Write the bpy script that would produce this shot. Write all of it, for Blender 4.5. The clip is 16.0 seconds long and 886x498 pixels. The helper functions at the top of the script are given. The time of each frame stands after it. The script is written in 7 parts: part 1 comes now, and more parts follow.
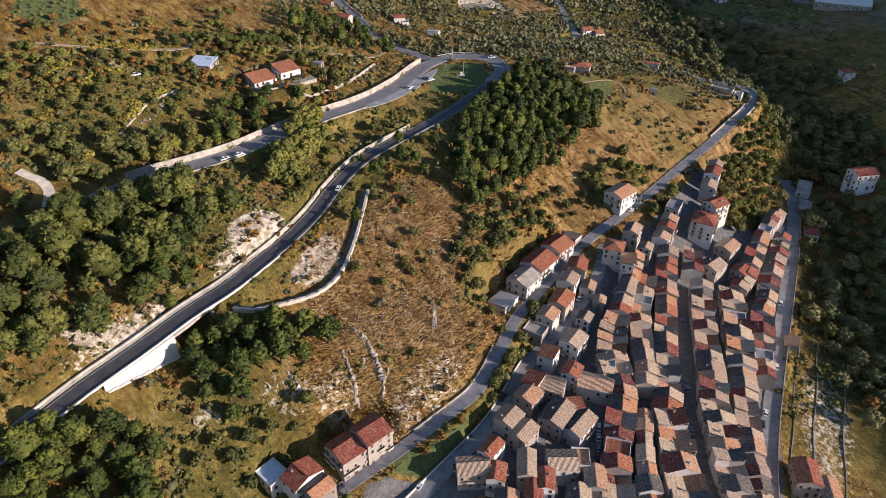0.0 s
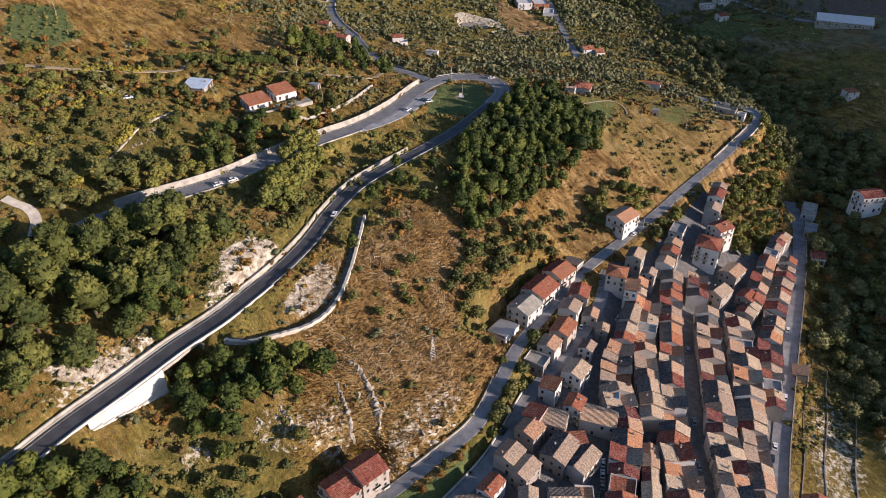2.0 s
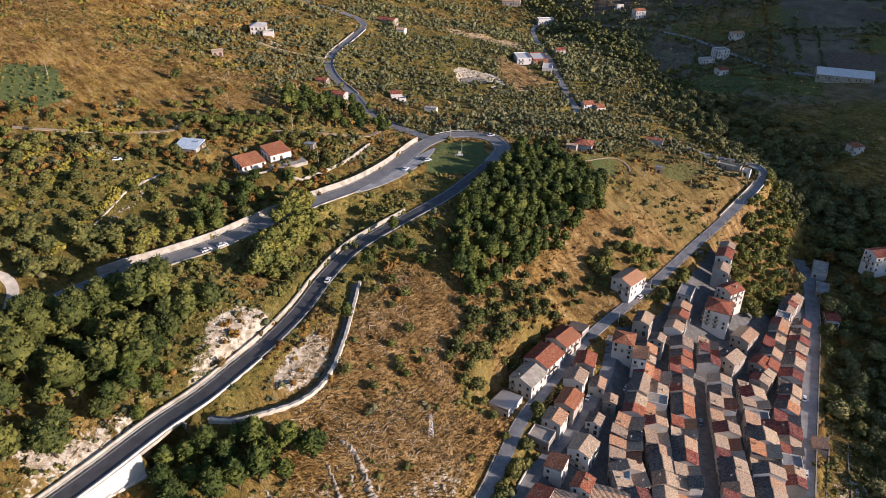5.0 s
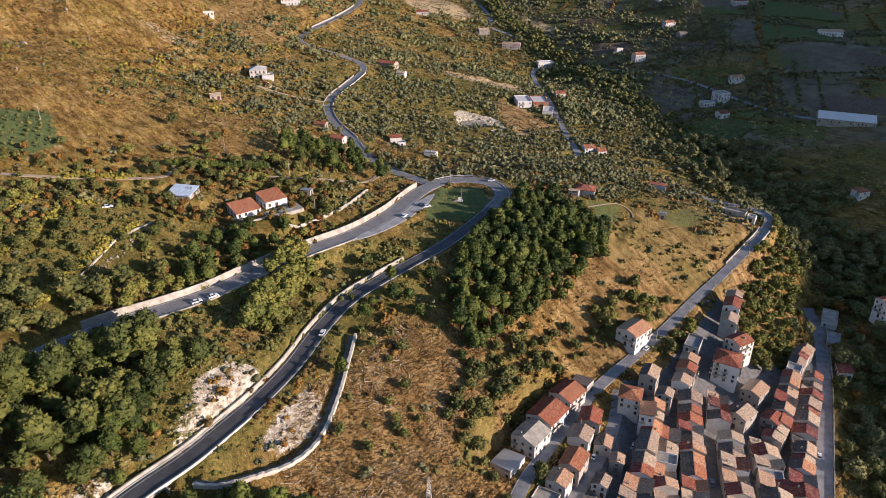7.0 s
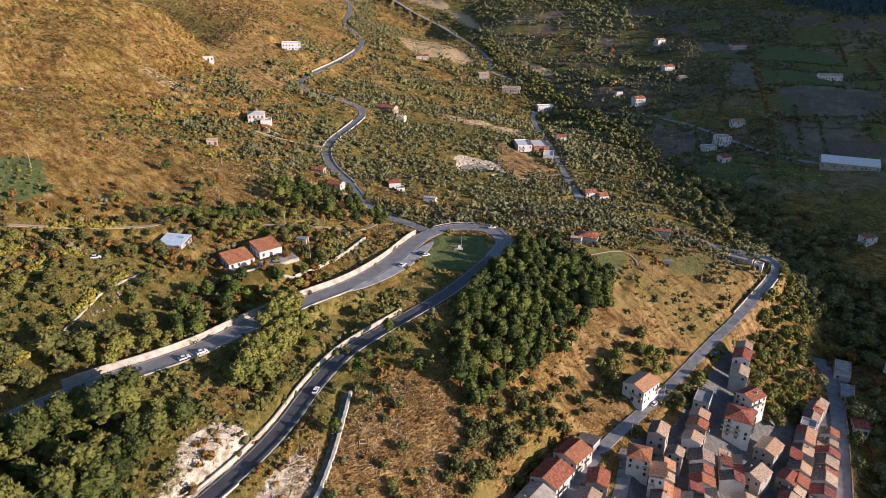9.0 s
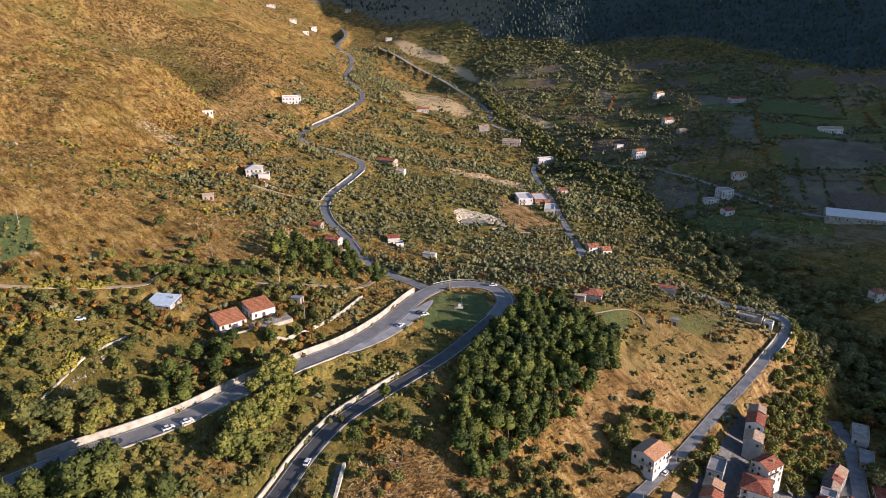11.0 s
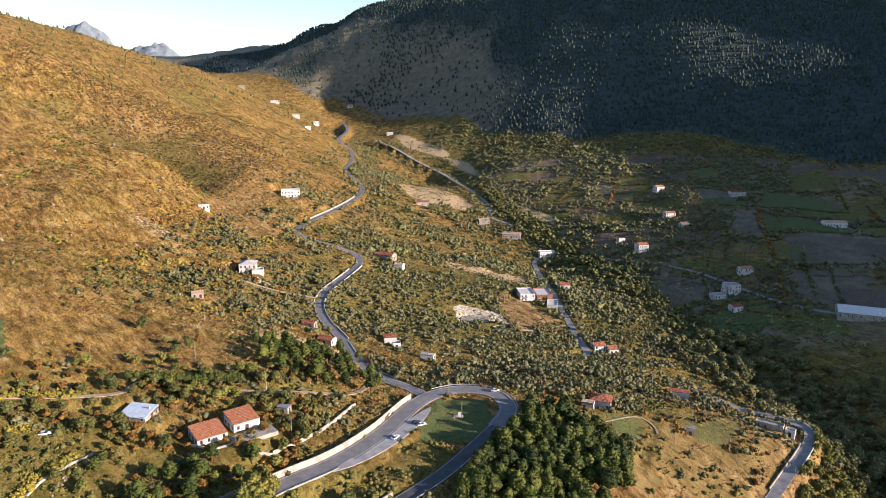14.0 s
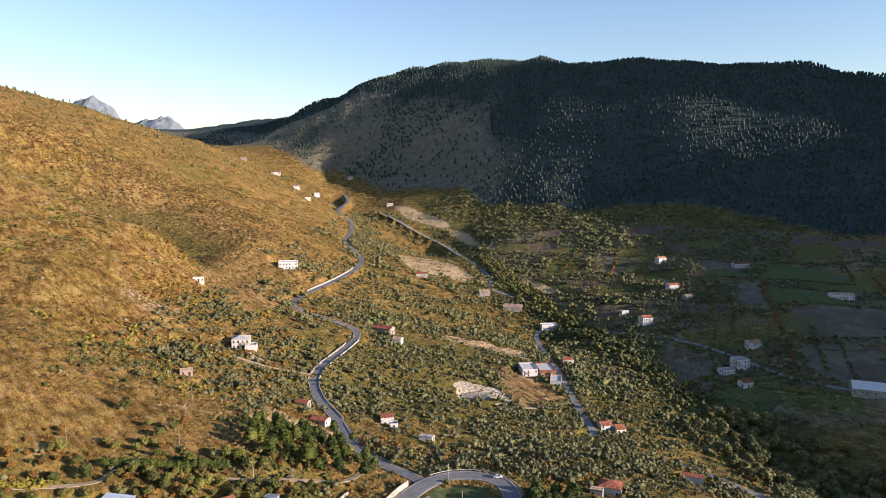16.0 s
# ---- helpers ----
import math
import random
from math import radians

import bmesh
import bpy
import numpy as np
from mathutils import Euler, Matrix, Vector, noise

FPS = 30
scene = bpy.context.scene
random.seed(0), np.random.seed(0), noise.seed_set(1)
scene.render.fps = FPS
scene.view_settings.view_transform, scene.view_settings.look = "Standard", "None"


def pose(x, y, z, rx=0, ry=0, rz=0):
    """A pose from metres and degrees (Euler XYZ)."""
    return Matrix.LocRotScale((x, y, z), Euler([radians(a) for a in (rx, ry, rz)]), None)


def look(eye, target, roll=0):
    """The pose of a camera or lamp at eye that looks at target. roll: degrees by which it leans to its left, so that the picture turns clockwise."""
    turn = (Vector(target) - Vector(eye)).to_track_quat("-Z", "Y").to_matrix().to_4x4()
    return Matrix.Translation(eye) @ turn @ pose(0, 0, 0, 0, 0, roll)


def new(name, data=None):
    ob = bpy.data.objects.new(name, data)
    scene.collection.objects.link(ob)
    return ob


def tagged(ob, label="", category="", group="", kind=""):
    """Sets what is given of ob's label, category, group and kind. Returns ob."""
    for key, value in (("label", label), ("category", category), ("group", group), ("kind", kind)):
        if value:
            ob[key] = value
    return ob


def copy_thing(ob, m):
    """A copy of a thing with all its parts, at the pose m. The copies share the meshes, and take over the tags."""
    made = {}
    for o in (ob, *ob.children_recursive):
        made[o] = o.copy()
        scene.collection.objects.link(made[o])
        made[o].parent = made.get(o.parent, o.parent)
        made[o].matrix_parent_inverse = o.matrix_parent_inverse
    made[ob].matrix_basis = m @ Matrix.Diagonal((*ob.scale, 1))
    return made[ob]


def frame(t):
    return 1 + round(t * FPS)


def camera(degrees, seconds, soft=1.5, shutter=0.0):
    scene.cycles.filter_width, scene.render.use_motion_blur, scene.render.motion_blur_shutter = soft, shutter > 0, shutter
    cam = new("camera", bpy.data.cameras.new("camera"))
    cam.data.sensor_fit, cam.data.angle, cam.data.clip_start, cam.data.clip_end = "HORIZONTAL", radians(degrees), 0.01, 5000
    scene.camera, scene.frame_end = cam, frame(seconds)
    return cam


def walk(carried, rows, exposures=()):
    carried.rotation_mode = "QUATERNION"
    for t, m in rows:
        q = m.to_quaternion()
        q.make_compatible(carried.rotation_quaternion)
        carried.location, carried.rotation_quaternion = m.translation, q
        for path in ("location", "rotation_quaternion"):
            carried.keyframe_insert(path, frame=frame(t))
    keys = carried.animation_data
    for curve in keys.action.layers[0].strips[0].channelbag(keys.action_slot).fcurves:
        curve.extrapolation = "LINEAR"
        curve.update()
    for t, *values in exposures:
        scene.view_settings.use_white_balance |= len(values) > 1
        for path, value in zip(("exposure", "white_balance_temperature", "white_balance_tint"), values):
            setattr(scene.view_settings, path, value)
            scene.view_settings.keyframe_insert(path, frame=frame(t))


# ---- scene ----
cam = camera(63.8, 16.0, soft=0.85)
PATH = [
    (0, (0.00, 0.00, 205.00), (0.20, 163.74, 90.15), 0.07),
    (0.5, (0.16, 2.48, 205.03), (0.36, 166.69, 90.86), 0.06),
    (1, (0.31, 4.96, 205.05), (0.53, 169.67, 91.60), 0.06),
    (1.5, (0.47, 7.46, 205.08), (0.69, 172.71, 92.42), 0.05),
    (2, (0.62, 9.97, 205.10), (0.84, 175.90, 93.44), 0.04),
    (2.5, (0.76, 12.50, 205.11), (0.98, 179.30, 94.76), 0.04),
    (3, (0.90, 15.06, 205.13), (1.10, 182.93, 96.41), 0.04),
    (3.5, (1.02, 17.65, 205.13), (1.21, 186.76, 98.36), 0.05),
    (4, (1.14, 20.27, 205.13), (1.31, 190.67, 100.41), 0.02),
    (4.5, (1.25, 22.94, 205.12), (1.39, 194.54, 102.39), -0.06),
    (5, (1.34, 25.65, 205.11), (1.47, 198.45, 104.42), -0.12),
    (5.5, (1.44, 28.39, 205.09), (1.57, 202.49, 106.65), -0.08),
    (6, (1.53, 31.16, 205.07), (1.67, 206.57, 108.99), -0.02),
    (6.5, (1.62, 33.97, 205.05), (1.75, 210.64, 111.31), -0.00),
    (7, (1.71, 36.81, 205.03), (1.83, 214.69, 113.62), -0.00),
    (7.5, (1.81, 39.67, 205.02), (1.91, 218.74, 115.96), 0.01),
    (8, (1.92, 42.55, 205.01), (2.01, 222.81, 118.37), 0.03),
    (8.5, (2.05, 45.46, 205.00), (2.13, 226.91, 120.89), 0.02),
    (9, (2.18, 48.39, 205.01), (2.21, 231.06, 123.57), -0.02),
    (9.5, (2.33, 51.34, 205.01), (2.23, 235.27, 126.47), -0.08),
    (10, (2.47, 54.33, 205.02), (2.28, 239.54, 129.56), -0.12),
    (10.5, (2.62, 57.34, 205.04), (2.43, 243.85, 132.83), -0.10),
    (11, (2.77, 60.40, 205.06), (2.61, 248.23, 136.38), -0.06),
    (11.5, (2.91, 63.49, 205.09), (2.75, 252.70, 140.27), -0.04),
    (12, (3.04, 66.63, 205.12), (2.86, 257.16, 144.30), -0.02),
    (12.5, (3.17, 69.81, 205.15), (2.98, 261.55, 148.28), -0.02),
    (13, (3.28, 73.03, 205.18), (3.08, 265.91, 152.27), -0.02),
    (13.5, (3.39, 76.29, 205.21), (3.17, 270.23, 156.37), -0.00),
    (14, (3.49, 79.57, 205.25), (3.26, 274.51, 160.53), 0.01),
    (14.5, (3.59, 82.88, 205.29), (3.35, 278.72, 164.75), 0.01),
    (15, (3.68, 86.20, 205.32), (3.44, 282.93, 169.30), 0.01),
    (15.5, (3.76, 89.54, 205.36), (3.52, 287.13, 174.44), 0.01),
    (16, (3.85, 92.88, 205.40), (3.58, 291.25, 179.94), 0.01),
]
# seconds, stops, kelvin, tint
EXPOSURES = [(0, 0.84, 5450, 20), (9, 1.0, 5500, 20), (12, 1.14, 5550, 20), (14, 1.28, 5600, 20), (15, 1.25, 5600, 20), (16, 1.1, 5600, 20)]
walk(cam, [(t, look(eye, target, roll)) for t, eye, target, roll in PATH], EXPOSURES)

# ---------------------------------------------------------------- world, sun, exposure
SUN_EL, SUN_AZ = 13.0, 110.0          # degrees above the horizon; clockwise from +y
world = bpy.data.worlds.new("sky")
scene.world = world
world.use_nodes = True
wn = world.node_tree.nodes
sky = wn.new("ShaderNodeTexSky")
sky.sky_type, sky.sun_disc = "NISHITA", False
sky.sun_elevation, sky.sun_rotation = radians(SUN_EL), radians(SUN_AZ)
sky.air_density, sky.dust_density, sky.ozone_density = 1.0, 0.3, 1.0
wn["Background"].inputs["Strength"].default_value = 0.088
world.node_tree.links.new(sky.outputs[0], wn["Background"].inputs["Color"])

sun_way = Vector((math.sin(radians(SUN_AZ)) * math.cos(radians(SUN_EL)),
                  math.cos(radians(SUN_AZ)) * math.cos(radians(SUN_EL)), math.sin(radians(SUN_EL))))
sun = new("sun", bpy.data.lights.new("sun", "SUN"))
sun.data.energy, sun.data.angle, sun.data.color = 5.0, radians(0.6), (1.0, 0.79, 0.57)
sun.matrix_world = look(sun_way * 500, (0, 0, 0))


# ---------------------------------------------------------------- materials
class Mat:
    """A small builder of node materials."""

    def __init__(self, name, rough=0.85, metal=0.0, spec=0.3):
        self.m = bpy.data.materials.new(name)
        self.m.use_nodes = True
        self.t = self.m.node_tree
        self.b = self.t.nodes["Principled BSDF"]
        self.b.inputs["Roughness"].default_value = rough
        self.b.inputs["Metallic"].default_value = metal
        self.b.inputs["Specular IOR Level"].default_value = spec

    def node(self, kind, **values):
        n = self.t.nodes.new(kind)
        for k, v in values.items():
            n.inputs[k.replace("_", " ")].default_value = v
        return n

    def link(self, a, b):
        self.t.links.new(a, b)

    def pos(self):
        return self.t.nodes.new("ShaderNodeNewGeometry").outputs["Position"]

    def coords(self):
        return self.t.nodes.new("ShaderNodeTexCoord").outputs["Object"]

    def noise(self, scale, where, detail=4.0, rough=0.55):
        n = self.node("ShaderNodeTexNoise", Scale=scale, Detail=detail, Roughness=rough)
        self.link(where, n.inputs["Vector"])
        return n.outputs["Fac"]

    def ramp(self, fac, *stops):
        n = self.t.nodes.new("ShaderNodeValToRGB")
        e = n.color_ramp.elements
        while len(e) < len(stops):
            e.new(0.5)
        for k, (p, c) in zip(e, stops):
            k.position, k.color = p, (*c, 1.0) if len(c) == 3 else c
        self.link(fac, n.inputs["Fac"])
        return n.outputs["Color"]

    def mix(self, fac, a, b, mode="MIX"):
        n = self.t.nodes.new("ShaderNodeMix")
        n.data_type, n.blend_type = "RGBA", mode
        for v, key in ((fac, 0), (a, 6), (b, 7)):
            if isinstance(v, (int, float)):
                n.inputs[key].default_value = v
            elif isinstance(v, tuple):
                n.inputs[key].default_value = (*v, 1.0)
            else:
                self.link(v, n.inputs[key])
        return n.outputs[2]

    def math(self, op, a, b=0.0):
        n = self.t.nodes.new("ShaderNodeMath")
        n.operation = op
        for v, key in ((a, 0), (b, 1)):
            if isinstance(v, (int, float)):
                n.inputs[key].default_value = v
            else:
                self.link(v, n.inputs[key])
        return n.outputs[0]

    def attr(self, name):
        n = self.t.nodes.new("ShaderNodeAttribute")
        n.attribute_name = name
        return n

    def random(self):
        return self.t.nodes.new("ShaderNodeObjectInfo").outputs["Random"]

    def island(self):
        return self.t.nodes.new("ShaderNodeNewGeometry").outputs["Random Per Island"]

    def colour(self, c):
        if isinstance(c, tuple):
            self.b.inputs["Base Color"].default_value = (*c, 1.0)
        else:
            self.link(c, self.b.inputs["Base Color"])

    def bump(self, height, strength=0.5, distance=0.1):
        n = self.node("ShaderNodeBump", Strength=strength, Distance=distance)
        self.link(height, n.inputs["Height"])
        self.link(n.outputs["Normal"], self.b.inputs["Normal"])


def plain(name, c, rough=0.8, metal=0.0, vary=0.25, scale=0.6, bump=0.0, spec=0.3):
    """A surface of one colour with stains at two scales."""
    k = Mat(name, rough, metal, spec)
    p = k.pos()
    a, b = k.noise(scale, p), k.noise(scale * 9, p, 3.0)
    lo, hi = tuple(v * (1 - vary) for v in c), tuple(min(1.0, v * (1 + vary * 0.6)) for v in c)
    col = k.mix(k.math("MULTIPLY", b, 0.4), k.ramp(a, (0.3, lo), (0.7, hi)), tuple(v * (1 - vary * 1.3) for v in c))
    k.colour(col)
    if bump:
        k.bump(b, bump, 0.08)
    return k.m


def by_object(name, stops, rough=0.85, scale=0.5, vary=0.35, bump=0.3, spec=0.25, fine=8.0):
    """Colour chosen per object from a ramp, stained at two scales."""
    k = Mat(name, rough, 0.0, spec)
    p = k.pos()
    base = k.ramp(k.random(), *stops)
    a, b = k.noise(scale, p), k.noise(scale * fine, p, 4.0)
    col = k.mix(k.ramp(a, (0.35, (vary,) * 3), (0.7, (0.0,) * 3)), base, k.mix(1.0, base, (0.45, 0.42, 0.40), "MULTIPLY"))
    col = k.mix(k.ramp(b, (0.42, (vary,) * 3), (0.62, (0.0,) * 3)), col, k.mix(1.0, base, (0.6, 0.58, 0.55), "MULTIPLY"))
    k.colour(col)
    if bump:
        k.bump(b, bump, 0.1)
    return k.m


def leafy(name, dark, mid, light, rough=0.7):
    """Foliage: hue by object and by clump."""
    k = Mat(name, rough, 0.0, 0.2)
    p = k.pos()
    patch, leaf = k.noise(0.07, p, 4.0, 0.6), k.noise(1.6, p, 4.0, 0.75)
    tone = k.math("ADD", k.math("MULTIPLY", k.math("SUBTRACT", patch, 0.5), 2.2), k.math("MULTIPLY", k.island(), 0.45))
    c = k.ramp(k.math("ADD", tone, 0.30), (0.0, dark), (0.5, mid), (1.0, light))
    c = k.mix(k.math("MULTIPLY", k.random(), 0.25), c, k.mix(1.0, c, (1.3, 1.0, 0.6), "MULTIPLY"))
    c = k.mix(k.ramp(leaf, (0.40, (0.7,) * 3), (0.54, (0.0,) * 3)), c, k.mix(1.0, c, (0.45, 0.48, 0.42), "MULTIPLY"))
    k.colour(c)
    k.bump(leaf, 0.9, 0.5)
    return k.m


def flat_tiles(name, stops, scale=1.0):
    """Clay roof tiles: rows of barrel tiles down the slope, patchy with age."""
    k = Mat(name, 0.85, 0.0, 0.2)
    tc = k.coords()
    sep = k.t.nodes.new("ShaderNodeSeparateXYZ")
    k.link(tc, sep.inputs[0])
    wav = k.math("SINE", k.math("MULTIPLY", sep.outputs["X"], 2 * math.pi / 0.42))
    p = k.pos()
    n1, n2 = k.noise(0.35, p, 3.0), k.noise(1.5, p, 6.0, 0.8)
    base = k.ramp(k.random(), *stops)
    old = k.mix(1.0, base, (0.45, 0.50, 0.54), "MULTIPLY")
    pale = k.mix(0.4, base, (0.50, 0.37, 0.24))
    col = k.mix(k.ramp(n1, (0.35, (0.0,) * 3), (0.65, (0.8,) * 3)), base, pale)
    col = k.mix(k.ramp(n2, (0.44, (0.95,) * 3), (0.54, (0.0,) * 3)), col, old)
    col = k.mix(k.ramp(n2, (0.54, (0.0,) * 3), (0.66, (0.7,) * 3)), col, k.mix(1.0, pale, (1.25, 1.18, 1.05), "MULTIPLY"))
    col = k.mix(k.ramp(k.math("ADD", k.math("MULTIPLY", wav, 0.5), 0.5), (0.1, (0.45,) * 3), (0.5, (0.0,) * 3)), col, k.mix(1.0, base, (0.35, 0.33, 0.32), "MULTIPLY"))
    k.colour(col)
    k.bump(k.math("ADD", wav, k.math("MULTIPLY", n2, 1.5)), 0.6, 0.09)
    return k.m


def ground_material():
    k = Mat("hillside", 0.95, 0.0, 0.1)
    p = k.pos()
    big, mid, fine, tiny = k.noise(0.012, p, 5.0), k.noise(0.08, p, 5.0, 0.6), k.noise(0.45, p, 5.0, 0.7), k.noise(2.2, p, 4.0, 0.7)
    # tussocks drawn out down the slope
    turn = k.node("ShaderNodeMapping")
    turn.inputs["Rotation"].default_value = (0.0, 0.0, radians(45))
    k.link(p, turn.inputs["Vector"])
    mp = k.node("ShaderNodeMapping")
    mp.inputs["Scale"].default_value = (0.42, 1.0, 0.5)
    k.link(turn.outputs[0], mp.inputs["Vector"])
    tuss = k.noise(1.3, mp.outputs[0], 5.0, 0.75)
    streak = k.noise(0.28, mp.outputs[0], 5.0, 0.65)
    grass = k.ramp(mid, (0.30, (0.185, 0.100, 0.026)), (0.44, (0.325, 0.188, 0.048)), (0.58, (0.46, 0.290, 0.072)), (0.72, (0.56, 0.395, 0.115)))
    grass = k.mix(k.ramp(k.noise(0.022, p, 6.0, 0.65), (0.46, (0.0,) * 3), (0.60, (0.75,) * 3)), grass, k.mix(1.0, grass, (0.66, 0.72, 0.46), "MULTIPLY"))
    grass = k.mix(k.ramp(tuss, (0.42, (0.75,) * 3), (0.56, (0.0,) * 3)), grass, (0.075, 0.052, 0.024))
    grass = k.mix(k.ramp(streak, (0.40, (0.9,) * 3), (0.53, (0.0,) * 3)), grass, k.mix(1.0, grass, (0.44, 0.42, 0.38), "MULTIPLY"))
    grass = k.mix(k.ramp(streak, (0.56, (0.0,) * 3), (0.70, (0.7,) * 3)), grass, (0.46, 0.35, 0.19))
    green = k.ramp(fine, (0.32, (0.055, 0.060, 0.018)), (0.52, (0.165, 0.142, 0.036)), (0.70, (0.33, 0.240, 0.066)))
    rock = k.ramp(fine, (0.30, (0.23, 0.185, 0.125)), (0.46, (0.40, 0.335, 0.24)), (0.60, (0.64, 0.575, 0.46)))
    soil = k.ramp(fine, (0.35, (0.115, 0.088, 0.066)), (0.65, (0.185, 0.145, 0.108)))
    # mountain forest floor, with the blue of far haze mixed into its colour
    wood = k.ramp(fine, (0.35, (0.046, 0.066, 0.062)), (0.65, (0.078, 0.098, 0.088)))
    heath = k.ramp(mid, (0.35, (0.140, 0.126, 0.086)), (0.65, (0.230, 0.200, 0.130)))
    straw = k.ramp(fine, (0.30, (0.34, 0.235, 0.115)), (0.52, (0.50, 0.375, 0.205)), (0.70, (0.62, 0.49, 0.30)))
    cover = k.attr("cover").outputs["Color"]
    sep = k.t.nodes.new("ShaderNodeSeparateColor")
    k.link(cover, sep.inputs[0])
    cover2 = k.attr("cover_b").outputs["Color"]
    sep2 = k.t.nodes.new("ShaderNodeSeparateColor")
    k.link(cover2, sep2.inputs[0])
    cover3 = k.attr("cover_c").outputs["Color"]
    sep3 = k.t.nodes.new("ShaderNodeSeparateColor")
    k.link(cover3, sep3.inputs[0])

    def edge(v, n, width=0.18):
        m = k.math("ADD", v, k.math("MULTIPLY", k.math("SUBTRACT", n, 0.5), 1.1))
        return k.ramp(m, (0.5 - width, (0.0,) * 3), (0.5 + width, (1.0,) * 3))

    green = k.mix(k.ramp(tiny, (0.50, (0.0,) * 3), (0.62, (0.75,) * 3)), green, grass)
    green = k.mix(k.ramp(mid, (0.40, (0.55,) * 3), (0.55, (0.0,) * 3)), green, k.mix(1.0, green, (0.50, 0.56, 0.45), "MULTIPLY"))
    rusty = k.ramp(streak, (0.36, (0.120, 0.072, 0.030)), (0.50, (0.28, 0.172, 0.066)), (0.66, (0.43, 0.295, 0.130)))
    col = k.mix(edge(sep3.outputs[2], mid, 0.3), grass, rusty)
    col = k.mix(edge(sep.outputs[0], fine, 0.3), col, green)
    col = k.mix(edge(sep.outputs[2], mid), col, soil)
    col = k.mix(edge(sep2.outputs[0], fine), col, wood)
    col = k.mix(edge(sep3.outputs[1], mid, 0.3), col, heath)
    col = k.mix(edge(sep2.outputs[1], mid), col, k.ramp(fine, (0.35, (0.080, 0.110, 0.036)), (0.65, (0.140, 0.160, 0.058))))
    col = k.mix(edge(sep3.outputs[0], fine, 0.1), col, straw)
    col = k.mix(edge(sep.outputs[1], fine, 0.08), col, rock)
    pave = k.ramp(fine, (0.35, (0.14, 0.136, 0.130)), (0.65, (0.24, 0.23, 0.215)))
    col = k.mix(edge(sep2.outputs[2], tiny, 0.06), col, pave)
    col = k.mix(k.ramp(tiny, (0.36, (0.5,) * 3), (0.55, (0.0,) * 3)), col, k.mix(1.0, col, (0.55, 0.52, 0.46), "MULTIPLY"))
    col = k.mix(k.ramp(big, (0.35, (0.25,) * 3), (0.55, (0.0,) * 3)), col, k.mix(1.0, col, (0.72, 0.74, 0.64), "MULTIPLY"))
    k.colour(col)
    k.bump(k.math("ADD", k.math("MULTIPLY", fine, 1.6), k.math("ADD", tiny, tuss)), 0.9, 0.5)
    return k.m


M_GROUND = ground_material()
M_ASPHALT = plain("asphalt", (0.085, 0.085, 0.088), 0.8, 0.0, 0.35, 0.25, 0.2)
M_ASPHALT_OLD = plain("worn_asphalt", (0.27, 0.265, 0.26), 0.85, 0.0, 0.35, 0.3, 0.2)
M_ASPHALT_MID = plain("grey_asphalt", (0.20, 0.196, 0.19), 0.8, 0.0, 0.3, 0.25, 0.2)
M_ASPHALT_PALE = plain("pale_asphalt", (0.36, 0.35, 0.335), 0.85, 0.0, 0.3, 0.25, 0.2)
M_CONCRETE = plain("pale_concrete", (0.40, 0.36, 0.29), 0.9, 0.0, 0.45, 0.4, 0.3)
M_WHITE_WALL = plain("limewashed_concrete", (0.56, 0.53, 0.47), 0.85, 0.0, 0.22, 0.3, 0.2)
M_LINE = plain("road_paint", (0.62, 0.62, 0.60), 0.7, 0.0, 0.25, 0.8)
M_STEEL = plain("galvanised_steel", (0.55, 0.57, 0.58), 0.45, 0.7, 0.15, 1.0)
M_DARK = plain("dark_metal", (0.03, 0.03, 0.032), 0.5, 0.3, 0.2, 1.0)
M_WOOD = plain("weathered_wood", (0.16, 0.11, 0.07), 0.9, 0.0, 0.3, 2.0)
M_DIRT = plain("pale_dirt", (0.36, 0.28, 0.18), 0.95, 0.0, 0.3, 0.5, 0.3)
M_CHALK = plain("chalky_dirt", (0.50, 0.45, 0.37), 0.95, 0.0, 0.3, 0.5, 0.3)
M_GRAVEL = plain("grey_gravel", (0.17, 0.16, 0.13), 0.95, 0.0, 0.45, 0.5, 0.3)
M_SHEET = plain("pale_blue_sheet", (0.58, 0.66, 0.72), 0.6, 0.0, 0.2, 0.5)
M_BLUE = plain("blue_terrace_paint", (0.30, 0.48, 0.62), 0.6, 0.0, 0.25, 0.5)
M_ROCK = plain("limestone", (0.36, 0.31, 0.24), 0.95, 0.0, 0.5, 0.6, 0.8)
M_RIB = plain("pale_limestone", (0.42, 0.375, 0.30), 0.95, 0.0, 0.4, 0.8, 0.8)
M_PALE_WALL = plain("bleached_masonry", (0.58, 0.52, 0.42), 0.9, 0.0, 0.35, 0.5, 0.4)
M_CREAM_WALL = plain("cream_masonry", (0.42, 0.38, 0.31), 0.9, 0.0, 0.45, 0.35, 0.3)
M_DEADWOOD = plain("bleached_wood", (0.50, 0.42, 0.31), 0.9, 0.0, 0.3, 2.0)
M_STRAW = leafy("straw", (0.19, 0.110, 0.038), (0.40, 0.255, 0.086), (0.60, 0.440, 0.190), 0.9)
# limestone with the pale blue of distance haze put into its colour
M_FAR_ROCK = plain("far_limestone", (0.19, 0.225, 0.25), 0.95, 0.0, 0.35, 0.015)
M_TRUNK = plain("bark", (0.10, 0.07, 0.05), 0.95, 0.0, 0.35, 2.0, 0.4)
